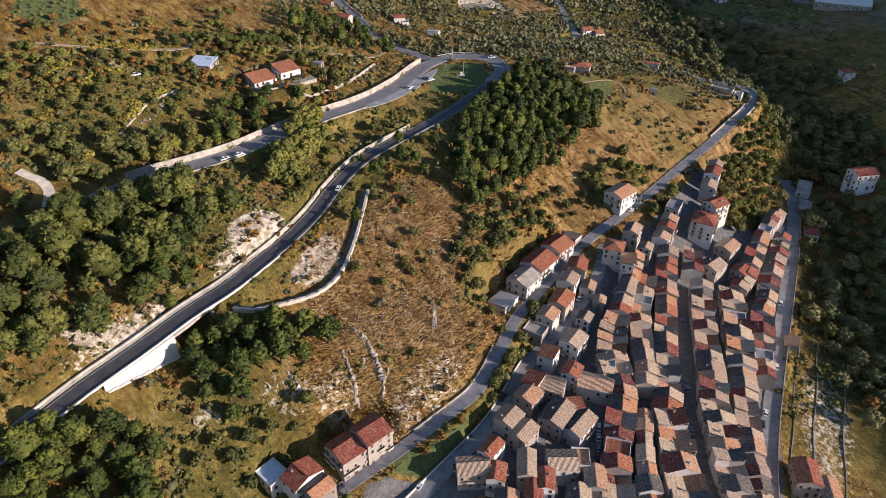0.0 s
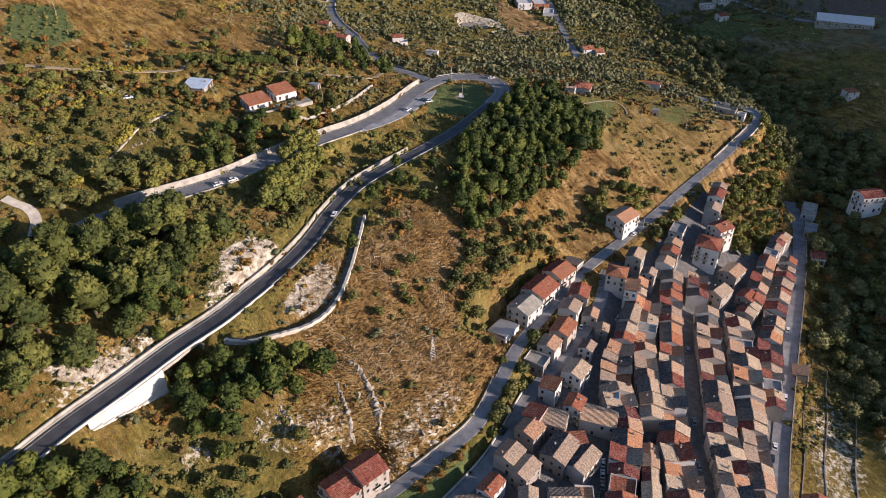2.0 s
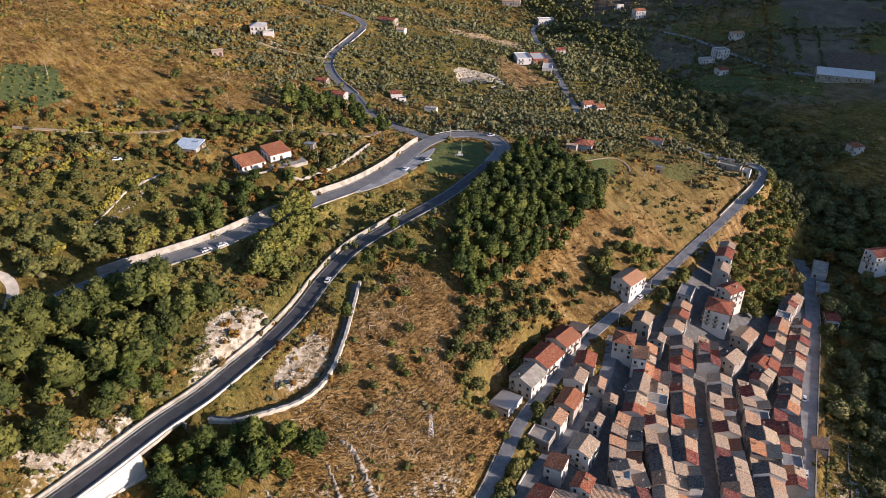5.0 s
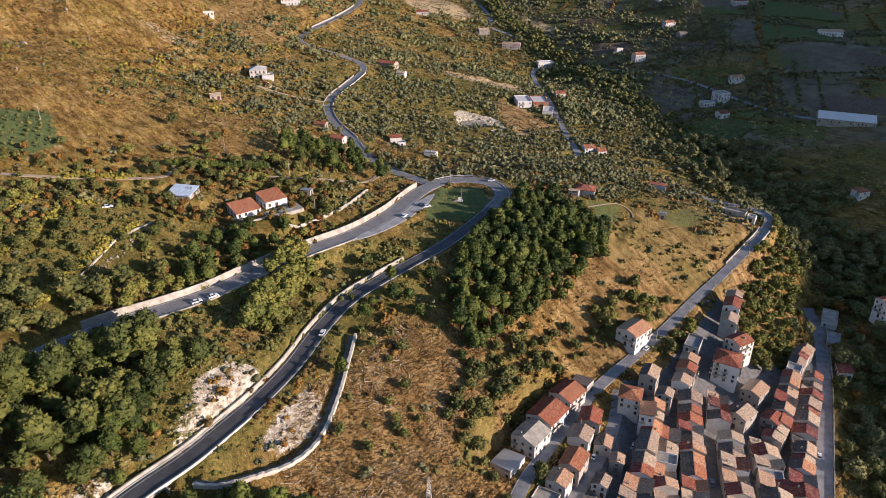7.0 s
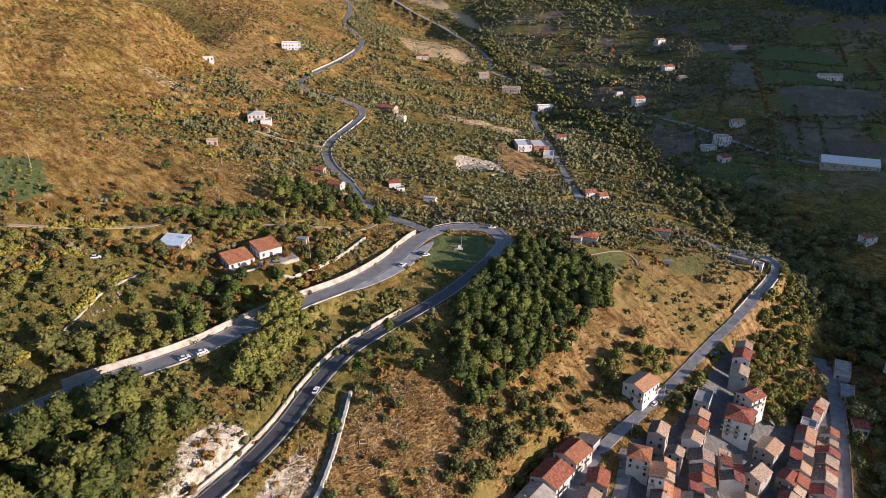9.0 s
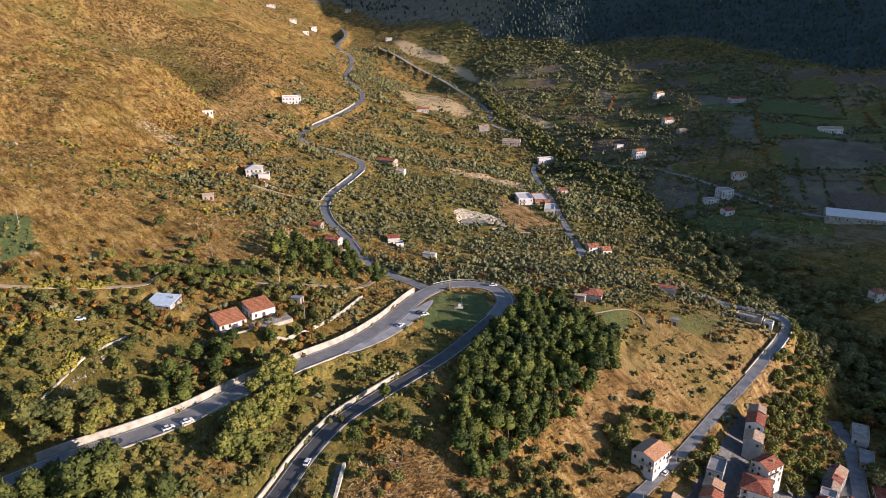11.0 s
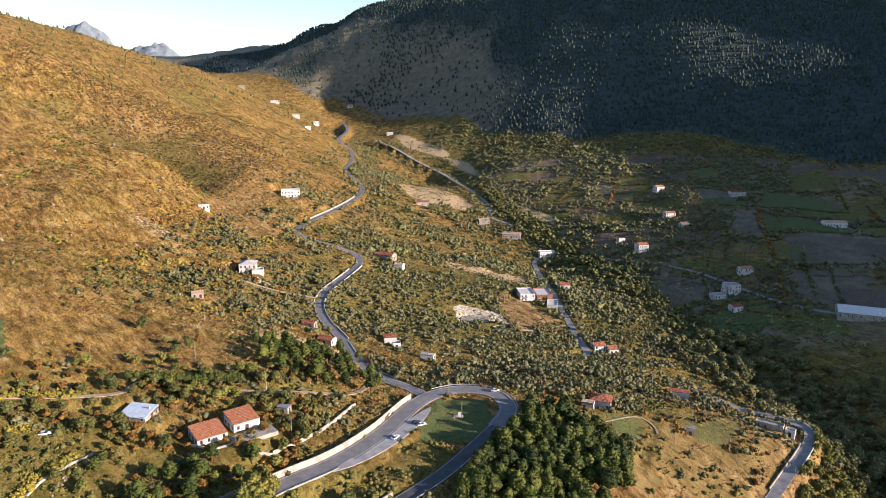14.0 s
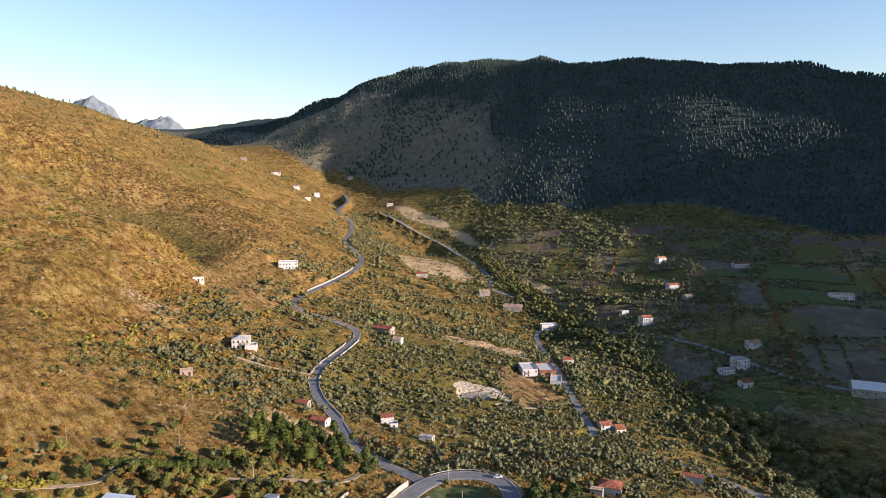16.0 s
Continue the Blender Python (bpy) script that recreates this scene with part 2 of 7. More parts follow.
M_PLASTER = by_object("plaster", [(0.0, (0.26, 0.235, 0.21)), (0.25, (0.36, 0.32, 0.28)), (0.45, (0.46, 0.40, 0.33)), (0.6, (0.50, 0.47, 0.43)),
                                  (0.8, (0.62, 0.60, 0.57)), (1.0, (0.44, 0.34, 0.29))], 0.9, 0.35, 0.45)
M_WHITE = by_object("white_plaster", [(0.0, (0.56, 0.52, 0.46)), (1.0, (0.72, 0.70, 0.67))], 0.85, 0.4, 0.25)
M_TILES = flat_tiles("clay_tiles", [(0.0, (0.40, 0.285, 0.205)), (0.3, (0.54, 0.390, 0.265)), (0.6, (0.64, 0.480, 0.315)), (0.84, (0.58, 0.340, 0.200)), (1.0, (0.64, 0.275, 0.120))])
# grey roofs, and back slopes whose shade is put into the tile colour
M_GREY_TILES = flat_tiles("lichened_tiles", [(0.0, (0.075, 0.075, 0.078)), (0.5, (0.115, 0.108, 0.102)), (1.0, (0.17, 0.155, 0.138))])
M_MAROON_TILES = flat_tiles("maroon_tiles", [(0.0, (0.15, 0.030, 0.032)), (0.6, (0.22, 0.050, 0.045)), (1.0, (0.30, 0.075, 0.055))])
M_RED_TILES = flat_tiles("red_tiles", [(0.0, (0.24, 0.050, 0.040)), (0.5, (0.38, 0.105, 0.055)), (1.0, (0.47, 0.175, 0.080))])
M_ORANGE_TILES = flat_tiles("orange_tiles", [(0.0, (0.50, 0.165, 0.070)), (1.0, (0.60, 0.215, 0.090))])
M_GLASS = Mat("dark_glass", 0.15, 0.0, 0.5)
M_GLASS.colour((0.03, 0.035, 0.04))
M_GLASS = M_GLASS.m
M_SHUTTER = by_object("shutters", [(0.0, (0.05, 0.035, 0.025)), (0.5, (0.10, 0.06, 0.035)), (0.8, (0.05, 0.07, 0.05)), (1.0, (0.22, 0.18, 0.13))], 0.7, 1.0, 0.2, 0.0)
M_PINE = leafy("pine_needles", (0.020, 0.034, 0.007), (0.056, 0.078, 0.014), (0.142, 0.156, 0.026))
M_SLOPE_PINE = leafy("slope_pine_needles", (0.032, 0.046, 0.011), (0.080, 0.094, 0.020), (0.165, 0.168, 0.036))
# yellow-green foliage, paler than M_PINE: sunlight is mixed into the colour
M_SUNLIT_YELLOW = leafy("young_pine_needles", (0.070, 0.084, 0.018), (0.155, 0.160, 0.032), (0.26, 0.235, 0.050))
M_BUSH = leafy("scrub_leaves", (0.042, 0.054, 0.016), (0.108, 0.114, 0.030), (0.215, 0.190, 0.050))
M_OLIVE = leafy("olive_leaves", (0.060, 0.070, 0.032), (0.125, 0.130, 0.060), (0.215, 0.205, 0.096))
M_WEEDS = leafy("yellow_weeds", (0.11, 0.105, 0.020), (0.23, 0.205, 0.032), (0.36, 0.295, 0.046))
M_GROVE = leafy("orchard_leaves", (0.075, 0.090, 0.034), (0.150, 0.155, 0.060), (0.25, 0.225, 0.090))
M_HEATH = leafy("brown_heath", (0.062, 0.046, 0.018), (0.118, 0.082, 0.030), (0.190, 0.126, 0.044))
M_AUTUMN = leafy("autumn_leaves", (0.085, 0.045, 0.014), (0.20, 0.105, 0.024), (0.34, 0.205, 0.036))
# conifers of the mountain; the blue in the needles is painted distance haze
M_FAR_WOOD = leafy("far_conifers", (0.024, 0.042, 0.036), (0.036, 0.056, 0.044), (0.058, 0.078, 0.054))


# ---------------------------------------------------------------- mesh helpers
def part(name, bm, material, parent=None, label=""):
    me = bpy.data.meshes.new(name)
    bm.to_mesh(me)
    bm.free()
    me.materials.append(material)
    ob = new(name, me)
    ob.parent = parent
    return tagged(ob, label)


def raw(name, verts, faces, material, parent=None, smooth=False):
    me = bpy.data.meshes.new(name)
    me.from_pydata([tuple(v) for v in verts], [], [tuple(f) for f in faces])
    if smooth:
        me.polygons.foreach_set("use_smooth", [True] * len(me.polygons))
    me.materials.append(material)
    ob = new(name, me)
    ob.parent = parent
    return ob


def box(bm, x0, x1, y0, y1, z0, z1):
    vs = [bm.verts.new((x, y, z)) for z in (z0, z1) for y in (y0, y1) for x in (x0, x1)]
    for f in ((0, 2, 3, 1), (4, 5, 7, 6), (0, 1, 5, 4), (2, 6, 7, 3), (0, 4, 6, 2), (1, 3, 7, 5)):
        bm.faces.new([vs[i] for i in f])


def boxes(*dims):
    bm = bmesh.new()
    for d in dims:
        box(bm, *d)
    return bm


def empty(name, m, **tags):
    ob = new(name)
    ob.empty_display_size = 0.5
    ob.matrix_world = m
    return tagged(ob, **tags)


# ---------------------------------------------------------------- the lie of the land
VILLAGE_SPOTS = [(-30, 168, -4), (-60, 140, -2), (17, 196, 3), (30, 235, 2), (63, 286, 7), (98, 318, 8), (126, 348, 9), (165, 390, 12),
                 (197, 424, 20), (178, 456, 20), (53, 228, -5), (41, 222, -9), (84, 281, 1), (95, 219, -12), (102, 245, -9), (104, 273, -8),
                 (118, 214, -14), (140, 222, -20), (140, 282, -18), (173, 294, -19), (150, 357, 2), (144, 322, -4), (211, 369, -17), (222, 395, -23),
                 (255, 437, -16), (249, 371, -11), (175, 225, -30), (200, 300, -30), (60, 170, -12), (110, 160, -18), (160, 150, -32)]
HILL_SPOTS = [(-24, 193, 17), (-50, 181, 17), (-3, 216, 19), (-42, 227, 34), (-91, 178, 22), (17, 274, 28), (-16, 257, 38), (-73, 203, 30),
              (-37, 245, 42), (-55, 238, 42), (-42, 290, 43), (-19, 310, 49), (10, 345, 50), (-73, 236, 49), (-82, 240, 57), (-116, 193, 45),
              (-119, 221, 49), (-140, 160, 45), (-120, 250, 60), (-78, 291, 57), (-49, 332, 56), (-25, 373, 55), (31, 413, 52), (-14, 435, 51),
              (6, 428, 50), (40, 329, 40), (82, 362, 36), (61, 327, 13), (123, 361, 14), (87, 428, 41), (137, 416, 31)]
NEAR_VALLEY_SPOTS = [(144, 474, 28), (190, 438, 24), (-83, 347, 69), (-127, 286, 70), (-152, 308, 82), (-119, 342, 74), (-125, 359, 82), (-75, 397, 72),
                     (-159, 385, 87), (-188, 365, 101), (-120, 422, 80), (-150, 502, 80), (-34, 553, 42), (-30, 512, 46), (-40, 591, 47), (-4, 593, 37),
                     (28, 606, 28), (105, 625, 20), (117, 571, 17), (83, 679, 26), (224, 648, 7), (253, 595, 6), (276, 779, 24), (354, 776, 44),
                     (272, 716, 15), (296, 502, 4), (349, 654, 16), (-138, 579, 74), (-78, 662, 62), (250, 520, -10), (-60, 450, 58)]
FAR_VALLEY_SPOTS = [(-231, 460, 110), (-217, 583, 107), (-248, 541, 122), (-258, 524, 112), (-368, 719, 173), (-300, 796, 126), (-164, 845, 90), (-128, 740, 69),
                    (220, 837, 30), (116, 858, 8), (298, 1049, 62), (60, 1005, 36), (-135, 1137, 86), (-218, 1600, 106), (111, 873, 13), (249, 1023, 50),
                    (181, 947, 40), (384, 950, 62), (407, 847, 60), (325, 1006, 68), (262, 1115, 68), (490, 1173, 110), (454, 876, 53), (-268, 835, 135),
                    (-267, 663, 136), (-354, 1028, 185), (-408, 871, 192), (-234, 1221, 126), (-342, 1327, 180), (112, 1272, 80), (-21, 1267, 45)]
CREST_SPOTS = [(-1137, 3393, 311), (-855, 3093, 348), (-642, 2793, 346), (-419, 2493, 390), (-216, 2343, 438), (-40, 2293, 463), (127, 2243, 482), (271, 2193, 483),
               (352, 2193, 475), (487, 2143, 444), (539, 1893, 437), (687, 1843, 425), (839, 1793, 412), (1005, 1743, 380), (1201, 1693, 365), (1535, 1593, 344)]
LEFT_CREST_SPOTS = [(-798, 1093, 347), (-753, 1193, 332), (-730, 1293, 325), (-671, 1393, 307), (-627, 1543, 279), (-606, 1693, 259)]
BACK_SPOTS = [(-1649, 4920, 224), (-607, 3615, 280), (185, 3252, 347), (706, 3107, 320), (1216, 2600, 297), (2226, 2310, 247), (-1196, 1530, 312), (-1094, 1810, 292), (-940, 2160, 251)]
FOOT_SPOTS = [(-549, 2393, 236), (-225, 1843, 152), (-110, 1700, 136), (-27, 1593, 128), (129, 1473, 128), (334, 1423, 153), (484, 1273, 159), (598, 1173, 146), (636, 1113, 141)]
RIM_SPOTS = [(-900, 0, 120), (-500, -400, 60), (500, -400, -40), (0, -200, 0), (-700, 400, 260), (-900, 900, 420), (420, 300, 0), (330, 1800, 385), (480, 1600, 358),
             (150, 1900, 395), (0, 2050, 405), (-150, 2200, 395)]
# long unseen ridge added to the east; shuts valley and mountain off from low sun
UNSEEN_RIDGE_SPOTS = [(1250, -329, 235), (1250, -227, 231), (1250, -154, 230), (1250, -29, 242), (1250, 69, 245), (1250, 187, 254), (1250, 275, 266), (1250, 361, 271), (1250, 471, 284), (1250, 607, 289), (1250, 746, 299), (1250, 879, 326), (1250, 1032, 376),
                    (1600, 200, 160), (1600, 600, 180), (800, 0, 60), (800, 400, 80), (800, 700, 100), (1800, 880, 320), (1800, 980, 460), (1800, 1090, 650), (1800, 1254, 800),
                    (1800, 1450, 850), (1800, 1666, 800), (2000, 1950, 820)]

LOWER_PASS = [(-152, 100, 33), (-138, 126, 33.5), (-126, 148, 34), (-117, 164, 34.5), (-105, 182, 35), (-93, 199, 36.5), (-81, 211, 39), (-72, 223, 41),
              (-62, 237, 43.5), (-54, 254, 45), (-47, 277, 46), (-38, 296, 47.5), (-26, 310, 49), (-13, 324, 50), (3, 342, 51), (16, 362, 51.5), (28, 382, 52)]
UPPER_PASS = [(28, 382, 52), (35, 400, 52), (30, 417, 52), (14, 423, 52), (0, 416, 52.8), (-11, 400, 54), (-24, 367, 56), (-39, 341, 57.5),
              (-58, 320, 58.8), (-77, 297, 60), (-90, 279, 61), (-104, 265, 62), (-118, 254, 62.5), (-135, 238, 62), (-150, 219, 61), (-168, 196, 60)]
LAY_BY = [(-40, 332, 58), (-31, 343, 57.2), (-20, 361, 56), (-10, 381, 54.8), (-3, 398, 53.6)]
VILLAGE_ROAD = [(-60, 132, -8), (-34, 155, -5), (-13, 171, -2), (2, 183, 1), (14, 195, 2.5), (24, 217, 2.5), (33, 237, 3), (49, 260, 5), (63, 280, 6), (76, 296, 6),
                (94, 314, 7), (112, 332, 9), (138, 362, 10), (159, 384, 12), (176, 402, 15), (196, 424, 19), (203, 438, 21), (196, 452, 21), (178, 466, 20), (165, 485, 20), (146, 515, 18)]
TERRACE_STREET = [(-22, 138, -10), (-4, 158, -8), (19, 184, -4.5), (37, 217, -4), (54, 238, -3), (67, 257, -1), (75, 273, 1), (80, 289, 5)]
LOWER_ROAD = [(108, 130, -22), (117, 150, -22), (123, 170, -21), (134, 197, -21), (151, 233, -22), (169, 270, -23), (188, 310, -22), (202, 342, -20), (213, 372, -18), (219, 398, -20)]
VALLEY_ROAD = [(-4, 411, 52.9), (-14, 423, 52.6), (-29, 435, 53), (-44, 455, 54), (-58, 490, 54.5), (-74, 522, 55.5), (-83, 552, 57), (-83, 583, 58), (-73, 628, 59), (-68, 660, 59.5), (-73, 688, 60),
               (-95, 705, 64), (-125, 722, 69), (-137, 745, 71), (-131, 790, 72), (-113, 872, 72), (-102, 950, 72.5), (-104, 1010, 75), (-118, 1050, 80), (-139, 1115, 86), (-146, 1240, 88),
               (-157, 1315, 97), (-190, 1400, 108), (-200, 1600, 114), (-230, 1750, 124)]
FARM_ROAD = [(96, 545, 19), (106, 558, 19), (105, 594, 19), (104, 639, 20), (104, 706, 19), (104, 821, 11), (108, 867, 11.5), (125, 880, 14), (145, 868, 16), (182, 840, 20),
             (217, 814, 23), (253, 783, 22), (274, 751, 20), (292, 717, 17), (312, 686, 15.5), (337, 661, 16), (370, 640, 18)]
STREAM_ROAD = [(104, 960, 30), (67, 1000, 36), (67, 1023, 38), (66, 1064, 42), (53, 1131, 48), (26, 1220, 53), (-2, 1300, 60), (-42, 1346, 74), (-85, 1401, 92), (-126, 1449, 104)]


def glide(points, step=4.0):
    """Even samples of a smooth line through the points (Catmull-Rom), as an array."""
    p = np.array(points, float)
    p = np.vstack([2 * p[0] - p[1], p, 2 * p[-1] - p[-2]])
    out = []
    for a, b, c, d in zip(p[:-3], p[1:-2], p[2:-1], p[3:]):
        n = max(2, int(np.linalg.norm(c - b) / step))
        t = (np.arange(n) / n)[:, None]
        out.append(0.5 * (2 * b + (c - a) * t + (2 * a - 5 * b + 4 * c - d) * t ** 2 + (3 * b - a - 3 * c + d) * t ** 3))
    out.append(p[-2:-1])
    return np.vstack(out)


def flank(line, offset):
    """The line moved sideways (to its right for a positive offset), by one offset or one a sample."""
    d = np.gradient(line[:, :2], axis=0)
    d /= np.linalg.norm(d, axis=1)[:, None]
    q = line.copy()
    q[:, 0] += d[:, 1] * offset
    q[:, 1] -= d[:, 0] * offset
    return q


LAND = np.array(VILLAGE_SPOTS + HILL_SPOTS + NEAR_VALLEY_SPOTS + FAR_VALLEY_SPOTS + CREST_SPOTS + LEFT_CREST_SPOTS + BACK_SPOTS + FOOT_SPOTS + RIM_SPOTS + UNSEEN_RIDGE_SPOTS, float)


def bend_land(p, soft=25.0, ease=5.0):
    """Weights of a smooth sheet near the spot heights."""
    n = len(p)
    m = np.zeros((n + 3, n + 3))
    m[:n, :n] = np.sqrt((p[:, None, 0] - p[None, :, 0]) ** 2 + (p[:, None, 1] - p[None, :, 1]) ** 2 + soft ** 2) - ease * np.eye(n)
    m[:n, n], m[:n, n + 1:] = 1, p[:, :2] / 500
    m[n:, :n] = m[:n, n:].T
    return np.linalg.solve(m, np.r_[p[:, 2], 0, 0, 0])


LAND_W = bend_land(LAND)


def sheet(x, y):
    out = np.empty(len(x))
    for i in range(0, len(x), 20000):
        s = slice(i, i + 20000)
        r = np.sqrt((x[s, None] - LAND[None, :, 0]) ** 2 + (y[s, None] - LAND[None, :, 1]) ** 2 + 625.0)
        out[s] = r @ LAND_W[:-3] + LAND_W[-3] + x[s] / 500 * LAND_W[-2] + y[s] / 500 * LAND_W[-1]
    return out


def lattice(shape, seed):
    return np.random.RandomState(seed).rand(*shape)


NOISE_GRID = lattice((256, 256), 7)


def value_noise(x, y, size):
    u, v = x / size, y / size
    i, j = np.floor(u).astype(int), np.floor(v).astype(int)
    f, g = u - i, v - j
    f, g = f * f * (3 - 2 * f), g * g * (3 - 2 * g)
    at = lambda a, b: NOISE_GRID[a % 256, b % 256]
    return (at(i, j) * (1 - f) + at(i + 1, j) * f) * (1 - g) + (at(i, j + 1) * (1 - f) + at(i + 1, j + 1) * f) * g - 0.5


def mountain_side(x, y):
    """Distance beyond the foot of the wooded mountain."""
    return (y - np.interp(x, [-1200, -536, -412, -187, 74, 315, 443, 567, 800, 1100], [2600, 2060, 1960, 1761, 1477, 1339, 1161, 998, 760, 500])) * 0.75


def rough_land(x, y):
    """Hummocks, gullies and ledges on top of the sheet."""
    far = np.clip((y - 900) / 900, 0, 1)
    left = np.clip((-x - 120) / 150, 0, 1) * np.clip((y - 350) / 200, 0, 1)
    z = 2.2 * value_noise(x, y, 31) + 1.6 * value_noise(x + 90, y, 13) + 0.8 * value_noise(x, y + 50, 5.5)
    high = ease01(mountain_side(x, y) / 160)
    z += far * ((8 + 38 * high) * value_noise(x, y, 240) + (7 + 15 * high) * value_noise(x, y, 95) + 7 * value_noise(x, y, 40))
    z += left * (10 * value_noise(x, y, 85) + 6 * value_noise(x + 0.4 * y, y, 34) + 2.5 * value_noise(x + 0.4 * y, y, 15))
    # the near spur of the golden hill and the gully behind it
    along = (x + 391) / 182.0
    crest_y = 728 + 16 * np.clip(along, 0, 0.5) * 2 - 51 * np.clip(along - 0.5, 0, 0.6) * 2
    across = y - crest_y
    on = ease01((x + 600) / 120) * ease01((-195 - x) / 70)
    deep = np.clip((-215 - x) / 200, 0, 1) * ease01((x + 700) / 150)
    z += on * 20 * np.exp(-(across / np.where(across > 0, 30, 48)) ** 2) - 50 * deep * np.exp(-((across - 110) / 75) ** 2)
    return z


# roads: line, half width, how far their benches reach into the slope
ROADS = [(glide(LOWER_PASS), 4.2, 2.6), (glide(UPPER_PASS), 5.0, 2.6), (glide(LAY_BY), 4.0, 2.6), (glide(VILLAGE_ROAD), 2.9, 4.0), (glide(TERRACE_STREET), 2.8, 3.0), (glide(LOWER_ROAD), 3.6, 4.0),
         (glide(VALLEY_ROAD, 6), 3.4, 6.0), (glide(FARM_ROAD, 6), 2.8, 6.0), (glide(STREAM_ROAD, 8), 3.0, 10.0)]
# dirt lanes lie on the slope as it is
LANES = [[(-187, 322), (-164, 332), (-134, 351), (-127, 364)], [(258, 362), (270, 365), (282, 368)], [(-92, 371), (-80, 376), (-62, 386), (-41, 400), (-34, 420)], [(1, 749), (43, 745), (84, 722)],
         [(-136, 556), (-118, 556), (-105, 559), (-87, 565)], [(84, 407), (104, 420), (111, 408), (97, 378), (105, 371)], [(-165, 244), (-161, 243), (-156, 242), (-152, 238), (-150, 230), (-149, 222)],
         [(54, 591), (74, 599), (100, 616)], [(-78, 206), (-70, 207), (-60, 211), (-49, 217), (-42, 226), (-38, 240), (-36, 256), (-35, 275)]]
for _p in LANES:
    _q = np.array(_p, float)
    _z = sheet(_q[:, 0], _q[:, 1])
    ROADS.append((glide(np.c_[_q, _z], 1.0), 2.2 if _p[0] == (-165, 244) else 1.6, 2.5))


# levelled plots: x, y, height, radius
PLOTS = [(28, 246, 1.5, 9), (38, 257, 4, 10), (45, 268, 5.5, 10), (56, 280, 6, 9), (93, 321, 10.5, 9), (-30, 168, -4.5, 13), (-47, 153, -3, 13), (-84, 342, 68.5, 13), (-119, 343, 76, 8),
         (87, 430, 40, 9), (140, 466, 27, 8), (-139, 581, 73, 11), (-164, 850, 87, 16), (85, 684, 22, 19), (275, 726, 13, 14), (117, 570, 16, 7), (181, 436, 24, 7), (-31, 510, 45, 7), (30, 605, 28, 12)]


def ease01(v):
    v = np.clip(v, 0, 1)
    return v * v * (3 - 2 * v)


def land(x, y, bumps=True):
    """Height of the ground."""
    x, y = np.atleast_1d(np.asarray(x, float)), np.atleast_1d(np.asarray(y, float))
    z = sheet(x, y)
    town = ease01(1 - np.maximum(np.abs(x - (90 + (y - 240) * 0.45)) - 75, np.abs(y - 250) - 130) / 30)
    if bumps:
        z = z + rough_land(x, y) * (1 - 0.85 * town)
    for px, py, pz, pr in PLOTS:
        w = ease01((np.hypot(x - px, y - py) - pr) / (0.45 * pr))
        z = pz * (1 - w) + z * w
    for line, half, bench in ROADS:
        near = np.nonzero((x > line[:, 0].min() - 20) & (x < line[:, 0].max() + 20) & (y > line[:, 1].min() - 20) & (y < line[:, 1].max() + 20))[0]
        for i in range(0, len(near), 8000):
            k = near[i:i + 8000]
            d2 = (x[k, None] - line[None, :, 0]) ** 2 + (y[k, None] - line[None, :, 1]) ** 2
            best = d2.argmin(1)
            d = np.sqrt(d2[np.arange(len(k)), best])
            w = ease01((d - half - 0.8) / bench)
            z[k] = (line[best, 2] - 0.25) * (1 - w) + z[k] * w
    # the bridge: steep ground before its wall and a gully under its span
    u, s = (x + 113.9) * 0.582 + (y - 169.3) * 0.813, (x + 113.9) * 0.813 - (y - 169.3) * 0.582
    cap = bridge_foot(u) - 0.3 * np.maximum(s - 4.3, 0)
    w = ease01((u + 5) / 5) * ease01((47 - u) / 8) * ease01((s - 2.2) / 1.2) * ease01((22 - s) / 8)
    z = np.where(w > 0, np.minimum(z, cap) * w + z * (1 - w), z)
    w = ease01((u - 27.5) / 2) * ease01((46 - u) / 7) * ease01((s + 9) / 7) * ease01((9 - s) / 4)
    z = np.where(w > 0, np.minimum(z, 24.5) * w + z * (1 - w), z)
    return z


def bridge_foot(u):
    """Height of the ground at the foot of the bridge wall, u metres along it."""
    return np.interp(u, [0, 26.3, 36, 46], [30.6, 25.6, 26.5, 33.0])


def spot(x, y):
    return float(land(x, y)[0])


def road_gap(x, y):
    """How far from the nearest road edge."""
    out = np.full(len(x), 1e3)
    for line, half, _ in ROADS:
        for i in range(0, len(x), 8000):
            s = slice(i, i + 8000)
            d = np.sqrt(((x[s, None] - line[None, :, 0]) ** 2 + (y[s, None] - line[None, :, 1]) ** 2).min(1)) - half
            out[s] = np.minimum(out[s], d)
    return out


def blob(x, y, cx, cy, rx, ry, turn=0.0):
    """1 inside a soft-edged oval of the plan, 0 outside."""
    c, s = math.cos(radians(turn)), math.sin(radians(turn))
    u, v = (x - cx) * c + (y - cy) * s, -(x - cx) * s + (y - cy) * c
    return ease01(1.5 - np.sqrt((u / rx) ** 2 + (v / ry) ** 2))


def spread(lo, hi, fine_lo, fine_hi, step, grow):
    mid = list(np.arange(fine_lo, fine_hi + step * 0.5, step))
    up, s = [], step
    v = mid[-1]
    while v < hi:
        s *= grow
        v += s
        up.append(v)
    down, s, v = [], step, mid[0]
    while v > lo:
        s *= grow
        v -= s
        down.append(v)
    return np.array(down[::-1] + mid + up)


